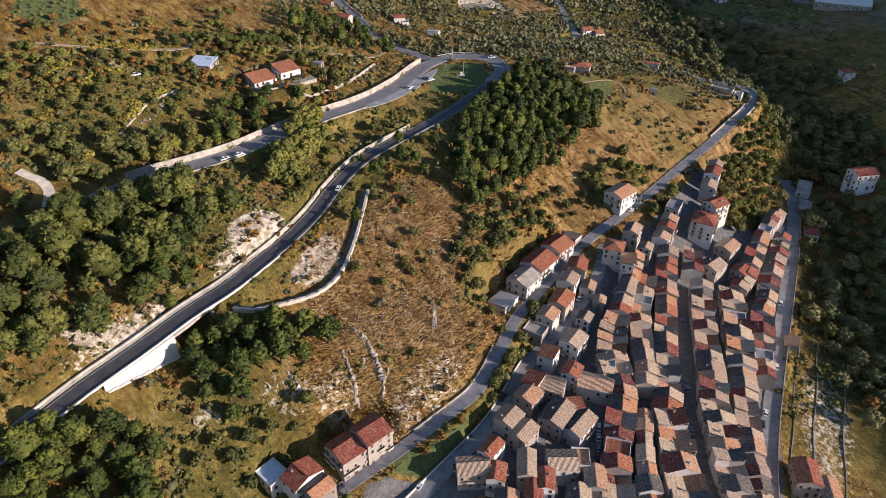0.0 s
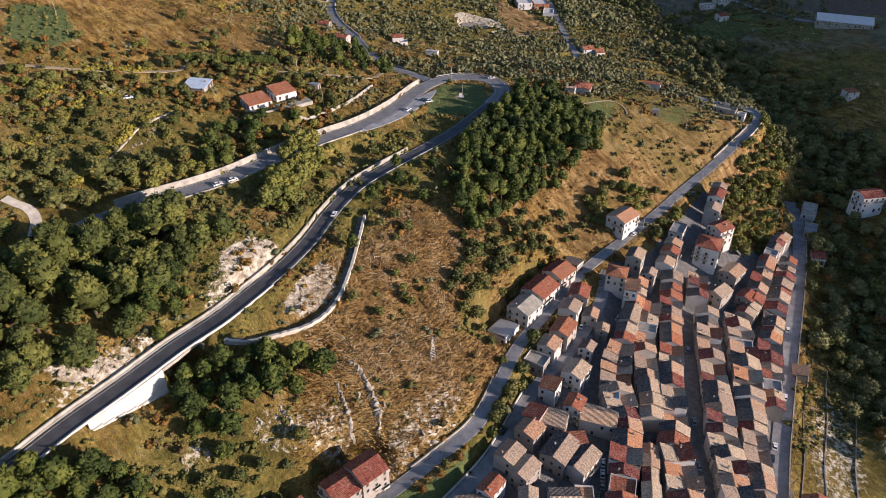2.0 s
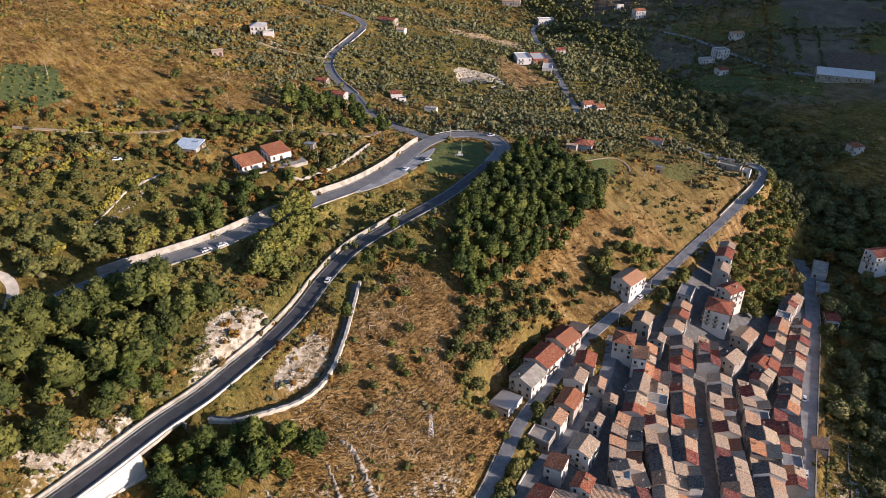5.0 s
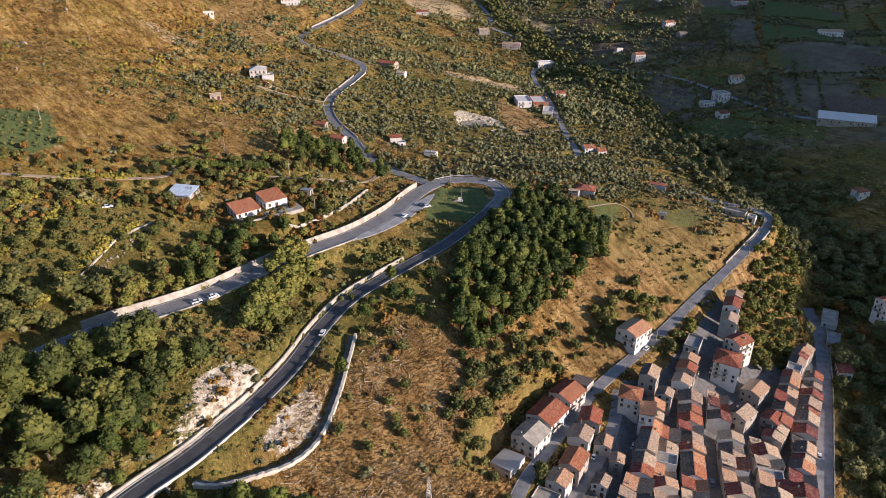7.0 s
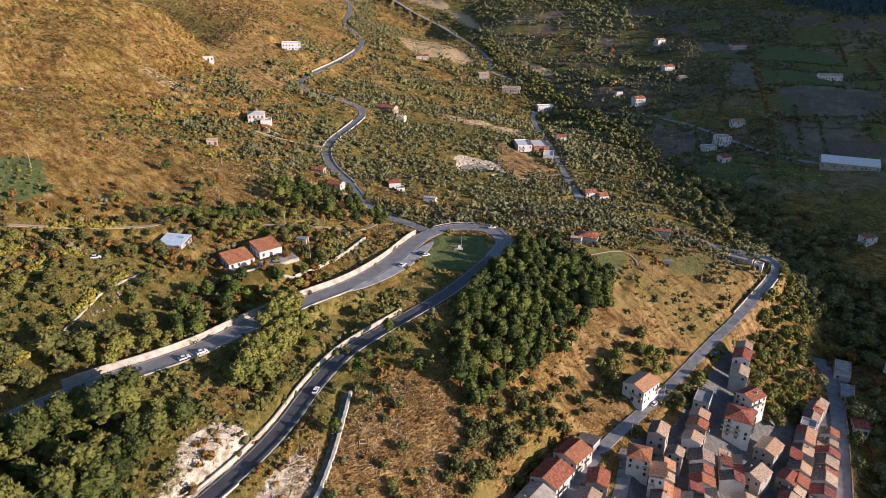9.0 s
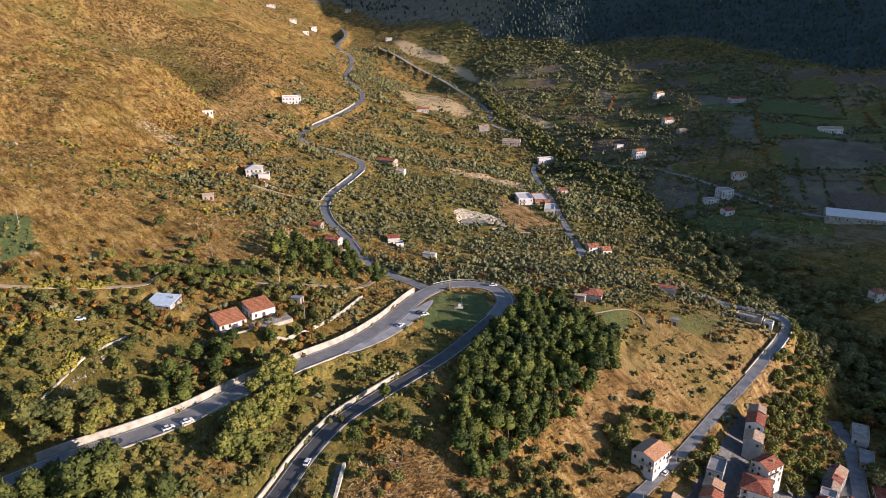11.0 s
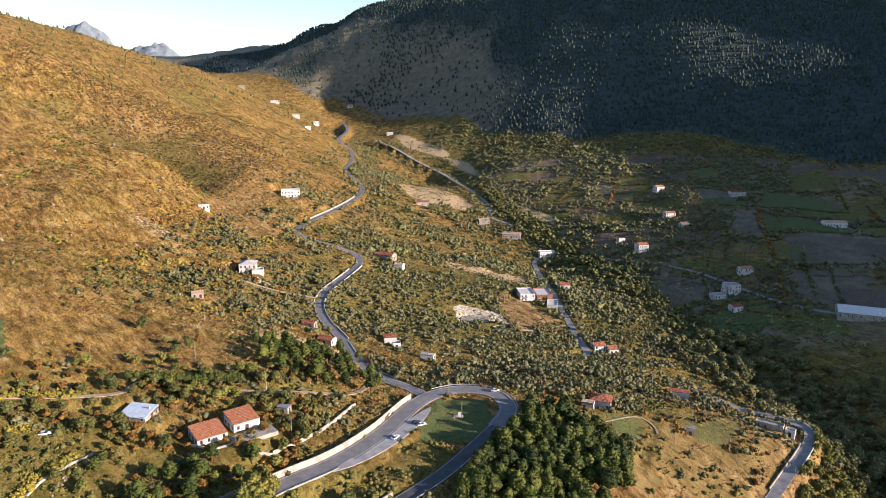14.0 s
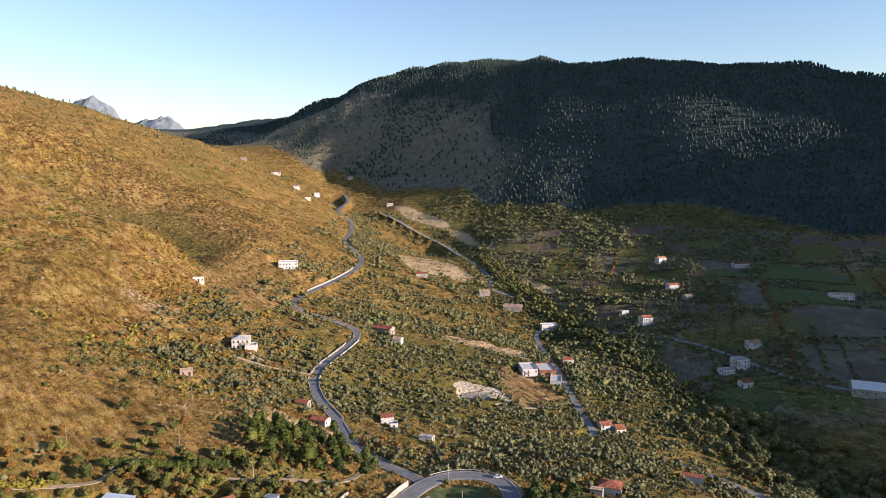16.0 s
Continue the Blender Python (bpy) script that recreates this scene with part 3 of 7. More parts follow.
def make_ground():
    xs = spread(-2600, 2600, -270, 300, 2.0, 1.045)
    ys = np.concatenate([spread(-500, 560, 140, 560, 2.0, 1.12)[:-1], spread(560, 4900, 560, 562, 2.6, 1.022)])
    ys = np.unique(np.round(ys, 3))
    ys = ys[np.r_[True, np.diff(ys) > 1.2]]
    gx, gy = np.meshgrid(xs, ys)
    x, y = gx.ravel(), gy.ravel()
    z = land(x, y)
    nx, ny = len(xs), len(ys)
    i = np.arange((nx - 1) * (ny - 1))
    r, c = i // (nx - 1), i % (nx - 1)
    a = r * nx + c
    quads = np.stack([a, a + 1, a + nx + 1, a + nx], 1)
    me = bpy.data.meshes.new("ground")
    me.vertices.add(len(x))
    me.vertices.foreach_set("co", np.stack([x, y, z], 1).ravel())
    me.loops.add(quads.size)
    me.loops.foreach_set("vertex_index", quads.ravel())
    me.polygons.add(len(quads))
    me.polygons.foreach_set("loop_start", np.arange(0, quads.size, 4))
    me.polygons.foreach_set("loop_total", np.full(len(quads), 4))
    me.polygons.foreach_set("use_smooth", np.ones(len(quads), bool))
    me.update()
    me.validate()
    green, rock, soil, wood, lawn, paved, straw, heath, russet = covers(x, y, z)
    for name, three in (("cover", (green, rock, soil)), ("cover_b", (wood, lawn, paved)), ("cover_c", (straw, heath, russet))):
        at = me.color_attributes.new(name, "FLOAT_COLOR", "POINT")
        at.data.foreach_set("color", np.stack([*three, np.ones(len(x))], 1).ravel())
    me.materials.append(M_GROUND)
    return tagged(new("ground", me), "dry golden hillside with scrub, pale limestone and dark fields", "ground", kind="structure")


def stream_side(x, y):
    """Distance to the right of the stream that runs down the valley."""
    return x - np.interp(y, [100, 250, 400, 520, 650, 800, 900, 1000, 1200, 1600], [190, 215, 245, 240, 205, 165, 130, 95, 40, -60])


def inside(x, y, *corners):
    """1 where a point of the plan lies within the polygon."""
    hit = np.zeros(len(x), bool)
    for (ax, ay), (bx, by) in zip(corners, corners[1:] + corners[:1]):
        hit ^= ((ay > y) != (by > y)) & (x < (bx - ax) * (y - ay) / (by - ay + 1e-9) + ax)
    return hit.astype(float)


TOWN = [(-3, 158), (12, 172), (31, 205), (42, 226), (66, 254), (76, 280), (84, 296), (104, 306), (128, 336), (150, 366), (160, 362), (152, 330), (176, 330), (206, 352),
        (214, 376), (224, 376), (204, 338), (190, 306), (172, 268), (154, 230), (138, 196), (128, 166), (122, 138)]
PLOUGHED = [[(206, 746), (227, 778), (261, 759), (264, 725), (227, 680), (191, 670)], [(363, 817), (453, 803), (412, 736), (343, 751)], [(335, 744), (401, 717), (367, 660), (328, 689)],
            [(232, 1125), (282, 1096), (266, 1046), (234, 1023), (217, 1081)], [(353, 926), (371, 914), (347, 832), (323, 850)], [(344, 1031), (392, 991), (375, 965), (333, 985)]]
FARM_FIELD = [(44, 671), (71, 693), (84, 645), (100, 626), (65, 595), (56, 611)]
MEADOWS = [[(-214, 376), (-196, 388), (-178, 356), (-184, 334), (-205, 340)], [(213, 667), (251, 678), (300, 688), (277, 651), (205, 573), (182, 593)], [(333, 985), (375, 965), (382, 939), (323, 957)], [(378, 913), (426, 835), (423, 808), (352, 833)], [(419, 1004), (479, 949), (475, 915), (385, 931)]]
STRAW = [[(-69, 1142), (-19, 1180), (16, 1128), (46, 1061), (37, 1029), (-8, 1030), (-48, 1063)], [(1, 752), (39, 755), (75, 728), (88, 740), (82, 765), (40, 773), (6, 778)], [(-100, 440), (-60, 455), (-50, 470), (-95, 480)],
         [(-109, 1588), (-47, 1507), (19, 1387), (8, 1371), (-67, 1439)], [(98, 1072), (136, 1024), (154, 952), (146, 950), (113, 1020)], [(-13, 1406), (48, 1344), (71, 1224), (55, 1260), (8, 1371)]]

GRAVEL_PAD = [(-61, 219), (-58, 225), (-53, 236), (-47, 243), (-42, 241), (-41, 232), (-45, 225), (-52, 219)]
CHALK_FACE = [(-83, 225), (-85, 236), (-73, 247), (-65, 248), (-65, 239), (-75, 226)]
CHALK_BANK = [(-130, 180), (-124, 186), (-110, 192), (-102, 195), (-104, 188), (-114, 178), (-122, 175)]


def soft_inside(x, y, ring):
    return sum(inside(x + 1.3 * i, y + 1.3 * j, *ring) for i in (-1, 0, 1) for j in (-1, 0, 1)) / 9


def covers(x, y, z):
    n1, n2 = value_noise(x, y, 60) + 0.5, value_noise(x + 33, y + 71, 22) + 0.5
    side = stream_side(x, y)
    # green scrub
    green = 0.25 + 0.50 * blob(x, y, -110, 320, 80, 90) + 0.30 * blob(x, y, -35, 300, 40, 70, -30) + 0.50 * blob(x, y, 40, 540, 170, 140)
    green += 0.4 * ease01(side / 30 + 1.6) + 0.25 * ease01((side + 18) / 12) * ease01((22 - side) / 12) + 0.35 * blob(x, y, -95, 190, 55, 60) + 0.4 * blob(x, y, 46, 350, 22, 44, -35) + 0.45 * blob(x, y, 26, 205, 9, 38, -25) + 0.5 * blob(x, y, 36, 283, 12, 34, -42) + 0.5 * blob(x, y, 92, 330, 18, 14) + 0.5 * blob(x, y, -72, 158, 26, 26) + 0.38 * blob(x, y, 122, 400, 46, 40) + 0.6 * blob(x, y, 14, 244, 6, 18, -20) + 0.5 * blob(x, y, -2, 350, 14, 12) + 0.4 * blob(x, y, -45, 270, 12, 50, -30) + 0.30 * blob(x, y, -60, 700, 120, 140) + 0.35 * blob(x, y, 50, 770, 110, 200)
    green += 0.55 * (n1 - 0.5) + 0.5 * (n2 - 0.5)
    gold = np.maximum.reduce([blob(x, y, -5, 240, 42, 62, -40), 0.55 * blob(x, y, 75, 325, 30, 55, -45), 0.2 * blob(x, y, 150, 430, 45, 40), blob(x, y, -330, 640, 200, 330, -20),
                              blob(x, y, -250, 470, 90, 90), blob(x, y, -135, 427, 150, 46, 38), 1.0 * blob(x, y, -62, 280, 14, 40, -35)])
    along = np.clip((x + 391) / 182.0, -0.6, 1.1)
    behind = y - (728 + 16 * np.clip(along, 0, 0.5) * 2 - 51 * np.clip(along - 0.5, 0, 0.6) * 2)
    gully = ease01(behind / 14) * ease01((230 - behind) / 130) * ease01((-200 - x) / 30) * ease01((x + 620) / 100)
    green = np.clip(green - 0.55 * gold + 1.0 * gully, 0, 1) * (1 - inside(x, y, *FARM_FIELD))
    # bare limestone and chalk
    rock = np.maximum.reduce([0.54 * blob(x, y, -75, 229, 8, 22, -38), 0.47 * blob(x, y, -110, 186, 9, 28, -35), 0.30 * blob(x, y, -28, 194, 16, 12, 20), 0.92 * soft_inside(x, y, GRAVEL_PAD), 0.80 * soft_inside(x, y, CHALK_FACE), 0.66 * soft_inside(x, y, CHALK_BANK),
                              0.34 * blob(x, y, -330, 760, 120, 90), 0.9 * inside(x, y, (11, 619), (17, 632), (33, 630), (49, 632), (56, 605), (44, 602), (32, 604), (15, 596)), 0.6 * blob(x, y, -164, 838, 17, 7), 0.5 * blob(x, y, -128, 568, 12, 5), 0.42 * blob(x, y, -56, 180, 12, 9), 0.42 * blob(x, y, -205, 585, 30, 16, -30), 0.40 * blob(x, y, -83, 167, 10, 6), 0.47 * blob(x, y, -6, 190, 26, 9, 50), 0.46 * blob(x, y, -42, 184, 14, 8, 20), 0.47 * blob(x, y, 162, 205, 14, 46, -22)])
    soil = np.maximum.reduce([0.95 * inside(x, y, *p) for p in PLOUGHED])
    # woodland floor and the open heath of the mountain's lower slopes
    up = mountain_side(x, y)
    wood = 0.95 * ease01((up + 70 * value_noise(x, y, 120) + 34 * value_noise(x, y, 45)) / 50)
    heath = wood * ease01((170 - x + 0.10 * (y - 1500) + 160 * value_noise(x, y, 160)) / 160) * ease01((400 - up) / 200)
    straw = 0.95 * np.maximum.reduce([sum(inside(x + 7 * i, y + 9 * j, *p) for i in (-1, 0, 1) for j in (-1, 0, 1)) / 9 if p[0][1] > 1000 else inside(x, y, *p) for p in STRAW])
    russet = np.maximum.reduce([0.62 * blob(x, y, -5, 240, 48, 66, -40), 0.9 * blob(x, y, 140, 405, 55, 55), 0.6 * blob(x, y, 95, 345, 36, 60, -45), 0.55 * blob(x, y, -50, 290, 22, 50, -35), 0.5 * blob(x, y, -300, 880, 120, 80), 0.5 * blob(x, y, -190, 760, 60, 120, 20), 0.95 * inside(x, y, *FARM_FIELD), 0.9 * inside(x, y, (267, 789), (289, 834), (345, 802), (328, 759)), 0.7 * inside(x, y, (-196, 311), (-174, 322), (-164, 304), (-171, 279), (-182, 268))])
    lawn = np.maximum.reduce([0.95 * inside(x, y, (-8, 387), (0, 409), (24, 412), (27, 386), (15, 368), (-7, 365)), 0.55 * soft_inside(x, y, [(84, 416), (108, 425), (104, 398), (88, 389)]), 0.55 * soft_inside(x, y, [(128, 426), (165, 438), (157, 414), (130, 407)]), 0.46 * blob(x, y, 92, 368, 10, 16, -30), 0.95 * inside(x, y, (-19, 168), (-13, 168), (-5, 170), (4, 177), (13, 187), (5, 172), (-3, 161), (-16, 161))] + [0.9 * inside(x, y, *p) for p in MEADOWS])
    # the patchwork of small plots on the valley floor
    wx, wy = x + 18 * value_noise(x, y, 40), y + 18 * value_noise(x + 70, y, 40)
    u, v = wx * 0.94 - wy * 0.34, wx * 0.34 + wy * 0.94
    shift = 17 * (np.floor(u / 46).astype(int) % 3)
    plot = NOISE_GRID[np.floor(u / 46).astype(int) % 256, np.floor((v + shift) / 34).astype(int) % 256]
    floor_ = ease01((side - 10) / 20) * ease01((y - 560) / 60) * ease01((1330 - y) / 80) * (sheet(x, y) < 100)
    soil = np.maximum(soil, 0.72 * floor_ * (plot < 0.09))
    lawn = np.maximum(lawn, 0.52 * floor_ * (plot > 0.88))
    heath = np.maximum(heath, floor_ * np.where(plot > 0.60, 0.75, 0.52) * (plot < 0.88) * (plot > 0.09))
    green = np.where((floor_ > 0.5) & (plot > 0.45) & (plot < 0.62), green * 0.35, green)
    paved = np.maximum(inside(x, y, *TOWN), inside(x, y, (-28, 155), (-17, 160), (-3, 160), (14, 158), (4, 146), (-20, 140)))
    return green, rock, soil, wood, lawn, paved, straw, heath, russet


make_ground()


def ribbon(line, half, lift, thick, bm=None, lo=None, hi=None):
    """A slab that follows a line: from -half to half sideways, or from lo to hi."""
    bm = bm or bmesh.new()
    a, b = flank(line, -half if lo is None else lo), flank(line, half if hi is None else hi)
    rows = []
    for p, q in zip(a, b):
        rows.append([bm.verts.new((p[0], p[1], p[2] + lift)), bm.verts.new((q[0], q[1], q[2] + lift)),
                     bm.verts.new((q[0], q[1], q[2] + lift - thick)), bm.verts.new((p[0], p[1], p[2] + lift - thick))])
    for r, s in zip(rows, rows[1:]):
        for i in range(4):
            bm.faces.new((r[i], s[i], s[(i + 1) % 4], r[(i + 1) % 4]))
    bm.faces.new(rows[0][::-1])
    bm.faces.new(rows[-1])
    bmesh.ops.recalc_face_normals(bm, faces=bm.faces)
    return bm


def lay_road(name, n, label, material, line_paint=(), half=None):
    line, w, _ = ROADS[n]
    ob = part(name, ribbon(line, half or w, 0.02, 0.6), material)
    tagged(ob, label, "road", kind="structure")
    for off in line_paint:
        part("road_line", ribbon(line, 0, 0.028, 0.02, None, off - 0.07, off + 0.07), M_LINE, ob, "white painted line")
    return ob


lay_road("road_pass", 0, "dark asphalt hillside road with pale edge lines", M_ASPHALT, (-3.1, 3.1), 3.7)
lay_road("road_upper", 1, "worn grey asphalt road round the hairpin bend", M_ASPHALT_MID, (-3.6, 3.9), 4.6)
_l = ROADS[2][0].copy()
_l[:, 2] -= 0.012
_l = glide(_l, 2.0)
_w = 4.2 * np.sin(np.linspace(0.02, math.pi - 0.02, len(_l))) ** 0.6
tagged(part("lay_by", ribbon(_l, _w, 0.02, 0.6), M_ASPHALT_PALE), "pale worn lay-by beside the hairpin bend", "parking", kind="structure")
lay_road("road_village", 3, "worn grey asphalt road along the village edge", M_ASPHALT_OLD, (-2.4,), 2.7)
lay_road("road_terrace", 4, "grey asphalt street between the houses", M_ASPHALT_OLD, (), 2.7)
lay_road("road_lower", 5, "pale worn asphalt street below the village", M_ASPHALT_OLD, (), 3.4)
lay_road("road_valley", 6, "grey asphalt road winding up the valley", M_ASPHALT_MID, (-2.7, 2.7), 3.2)
lay_road("road_farm", 7, "narrow grey asphalt farm road", M_ASPHALT_OLD, (), 2.6)
lay_road("road_stream", 8, "worn asphalt road along the stream", M_ASPHALT_OLD, (), 2.8)
for _n in range(9, len(ROADS)):
    _ob = part("dirt_lane", ribbon(ROADS[_n][0][:40] if _n == 14 else ROADS[_n][0], 2.0 if _n == 15 else 0.45 if _n == 14 else 0.9 if _n == len(ROADS) - 1 else 1.4, 0.06, 0.5), M_GRAVEL if _n == len(ROADS) - 1 else M_CHALK if _n == 15 else M_DIRT)
    tagged(_ob, "grey gravel track below the road" if _n == len(ROADS) - 1 else "pale dirt lane across the slope", "lane", kind="structure")


# ---------------------------------------------------------------- houses
FOOTPRINTS = []          # x, y, radius of what the plants keep clear of
rng = random.Random(11)


def gable_body(w, d, h, rise, deep=5.0):
    bm = bmesh.new()
    a, b = w / 2, d / 2
    lo = [bm.verts.new(p) for p in ((-a, -b, -deep), (a, -b, -deep), (a, b, -deep), (-a, b, -deep))]
    up = [bm.verts.new(p) for p in ((-a, -b, h), (a, -b, h), (a, b, h), (-a, b, h))]
    for i in range(4):
        bm.faces.new((lo[i], lo[(i + 1) % 4], up[(i + 1) % 4], up[i]))
    if rise > 0:
        r = [bm.verts.new((-a, 0, h + rise)), bm.verts.new((a, 0, h + rise))]
        bm.faces.new((up[0], up[1], r[1], r[0]))
        bm.faces.new((up[2], up[3], r[0], r[1]))
        bm.faces.new((up[1], up[2], r[1]))
        bm.faces.new((up[3], up[0], r[0]))
    else:
        bm.faces.new(up)
    bm.faces.new(lo[::-1])
    return bm


def sheet_solid(bm, quads, thick):
    """Slabs: each polygon is lifted by thick, with edges."""
    for q in quads:
        lo = [bm.verts.new(p) for p in q]
        up = [bm.verts.new((p[0], p[1], p[2] + thick)) for p in q]
        bm.faces.new(up)
        bm.faces.new(lo[::-1])
        n = len(q)
        for i in range(n):
            bm.faces.new((lo[i], lo[(i + 1) % n], up[(i + 1) % n], up[i]))
    return bm


def gable_roof(w, d, h, rise, over=0.35, shift=0.0):
    """The two slopes of a gable roof, the first with the ridge tiles."""
    a, b = w / 2 + over * 0.3, d / 2 + over
    e = h - rise * over / (d / 2)
    front = sheet_solid(bmesh.new(), [[(-a, -b, e), (a, -b, e), (a, shift, h + rise), (-a, shift, h + rise)]], 0.2)
    back = sheet_solid(bmesh.new(), [[(a, b, e), (-a, b, e), (-a, shift, h + rise), (a, shift, h + rise)]], 0.2)
    box(front, -a, a, shift - 0.16, shift + 0.16, h + rise + 0.12, h + rise + 0.3)
    return front, back


def hip_roof(w, d, h, rise, over=0.45):
    a, b = w / 2 + over, d / 2 + over
    k = max(0.0, a - b)
    r0, r1 = (-k, 0, h + rise), (k, 0, h + rise)
    quads = [[(-a, -b, h), (a, -b, h), r1, r0], [(a, b, h), (-a, b, h), r0, r1], [(a, -b, h), (a, b, h), r1], [(-a, b, h), (-a, -b, h), r0]]
    return sheet_solid(bmesh.new(), quads, 0.2)


def window_mesh():
    bm = boxes((-0.62, 0.62, -0.10, 0.0, -0.16, -0.02), (-0.62, -0.50, -0.06, 0.02, -0.02, 1.5), (0.50, 0.62, -0.06, 0.02, -0.02, 1.5), (-0.62, 0.62, -0.06, 0.02, 1.42, 1.56))
    me = bpy.data.meshes.new("window")
    bm.to_mesh(me)
    bm.free()
    me.materials.append(M_CONCRETE)
    bm = boxes((-0.5, -0.02, -0.035, 0.0, 0.0, 1.42), (0.02, 0.5, -0.035, 0.0, 0.0, 1.42), (-0.03, 0.03, -0.05, 0.0, 0.0, 1.42))
    sash = bpy.data.meshes.new("shutter")
    bm.to_mesh(sash)
    bm.free()
    sash.materials.append(M_SHUTTER)
    bm = boxes((-0.46, 0.46, -0.03, 0.0, 0.0, 1.42))
    glass = bpy.data.meshes.new("pane")
    bm.to_mesh(glass)
    bm.free()
    glass.materials.append(M_GLASS)
    return me, sash, glass


WINDOW, SHUTTER, PANE = window_mesh()
DOOR = bpy.data.meshes.new("door")
_b = boxes((-0.6, 0.6, -0.05, 0.0, 0.0, 2.15), (-0.72, -0.6, -0.09, 0.0, 0.0, 2.3), (0.6, 0.72, -0.09, 0.0, 0.0, 2.3), (-0.6, 0.6, -0.09, 0.0, 2.15, 2.3))
_b.to_mesh(DOOR)
_b.free()
DOOR.materials.append(M_SHUTTER)
CHIMNEY = bpy.data.meshes.new("chimney")
_b = boxes((-0.3, 0.3, -0.3, 0.3, -0.8, 0.9), (-0.38, 0.38, -0.38, 0.38, 0.9, 1.0), (-0.25, 0.25, -0.12, 0.12, 1.0, 1.25))
_b.to_mesh(CHIMNEY)
_b.free()
CHIMNEY.materials.append(M_CONCRETE)
BALCONY = bpy.data.meshes.new("balcony")
_b = boxes((-1.3, 1.3, -1.0, 0.05, -0.16, 0.0))
_b.to_mesh(BALCONY)
_b.free()
RAILING = bpy.data.meshes.new("railing")
RAILING.materials.append(M_CREAM_WALL)
_b = bmesh.new()
_ring = [(-1.3, 0.0), (-1.3, -1.0), (1.3, -1.0), (1.3, 0.0), (1.24, 0.0), (1.24, -0.94), (-1.24, -0.94), (-1.24, 0.0)]
_lo, _up = [_b.verts.new((p, q, 0.0)) for p, q in _ring], [_b.verts.new((p, q, 0.92)) for p, q in _ring]
for _i in range(8):
    _b.faces.new((_lo[_i], _lo[(_i + 1) % 8], _up[(_i + 1) % 8], _up[_i]))
for _i in range(3):
    _b.faces.new((_up[_i], _up[_i + 1], _up[6 - _i], _up[7 - _i]))
_b.to_mesh(RAILING)
_b.free()
BALCONY.materials.append(M_CONCRETE)


def put(mesh, parent, m):
    ob = new(mesh.name.split(".")[0], mesh)
    ob.parent = parent
    ob.matrix_local = m
    return ob


def openings(root, side, length, d, h, storeys, chance=0.72, balcony=0.0, door=True, phase=0.0):
    """Windows, doors and balconies on one face. side: degrees by which the face is turned from -y."""
    n = max(1, int(length / 2.9))
    turn = pose(0, 0, 0, 0, 0, side)
    step = h / storeys
    for s in range(storeys):
        for i in range(n):
            x = -length / 2 + (i + 0.5) * length / n + phase
            if rng.random() > chance:
                continue
            at = turn @ Matrix.Translation((x, -d / 2 - 0.01, s * step + min(1.0, step * 0.32)))
            if s == 0 and door and i == n // 2:
                put(DOOR, root, turn @ Matrix.Translation((x, -d / 2 - 0.01, 0.05)))
                continue
            win = put(WINDOW, root, at)
            put(PANE if rng.random() < 0.45 else SHUTTER, win, Matrix.Translation((0, -0.005, 0)))
            if s > 0 and rng.random() < balcony:
                put(RAILING, put(BALCONY, root, turn @ Matrix.Translation((x, -d / 2 - 0.01, s * step + 0.1))), Matrix.Identity(4))


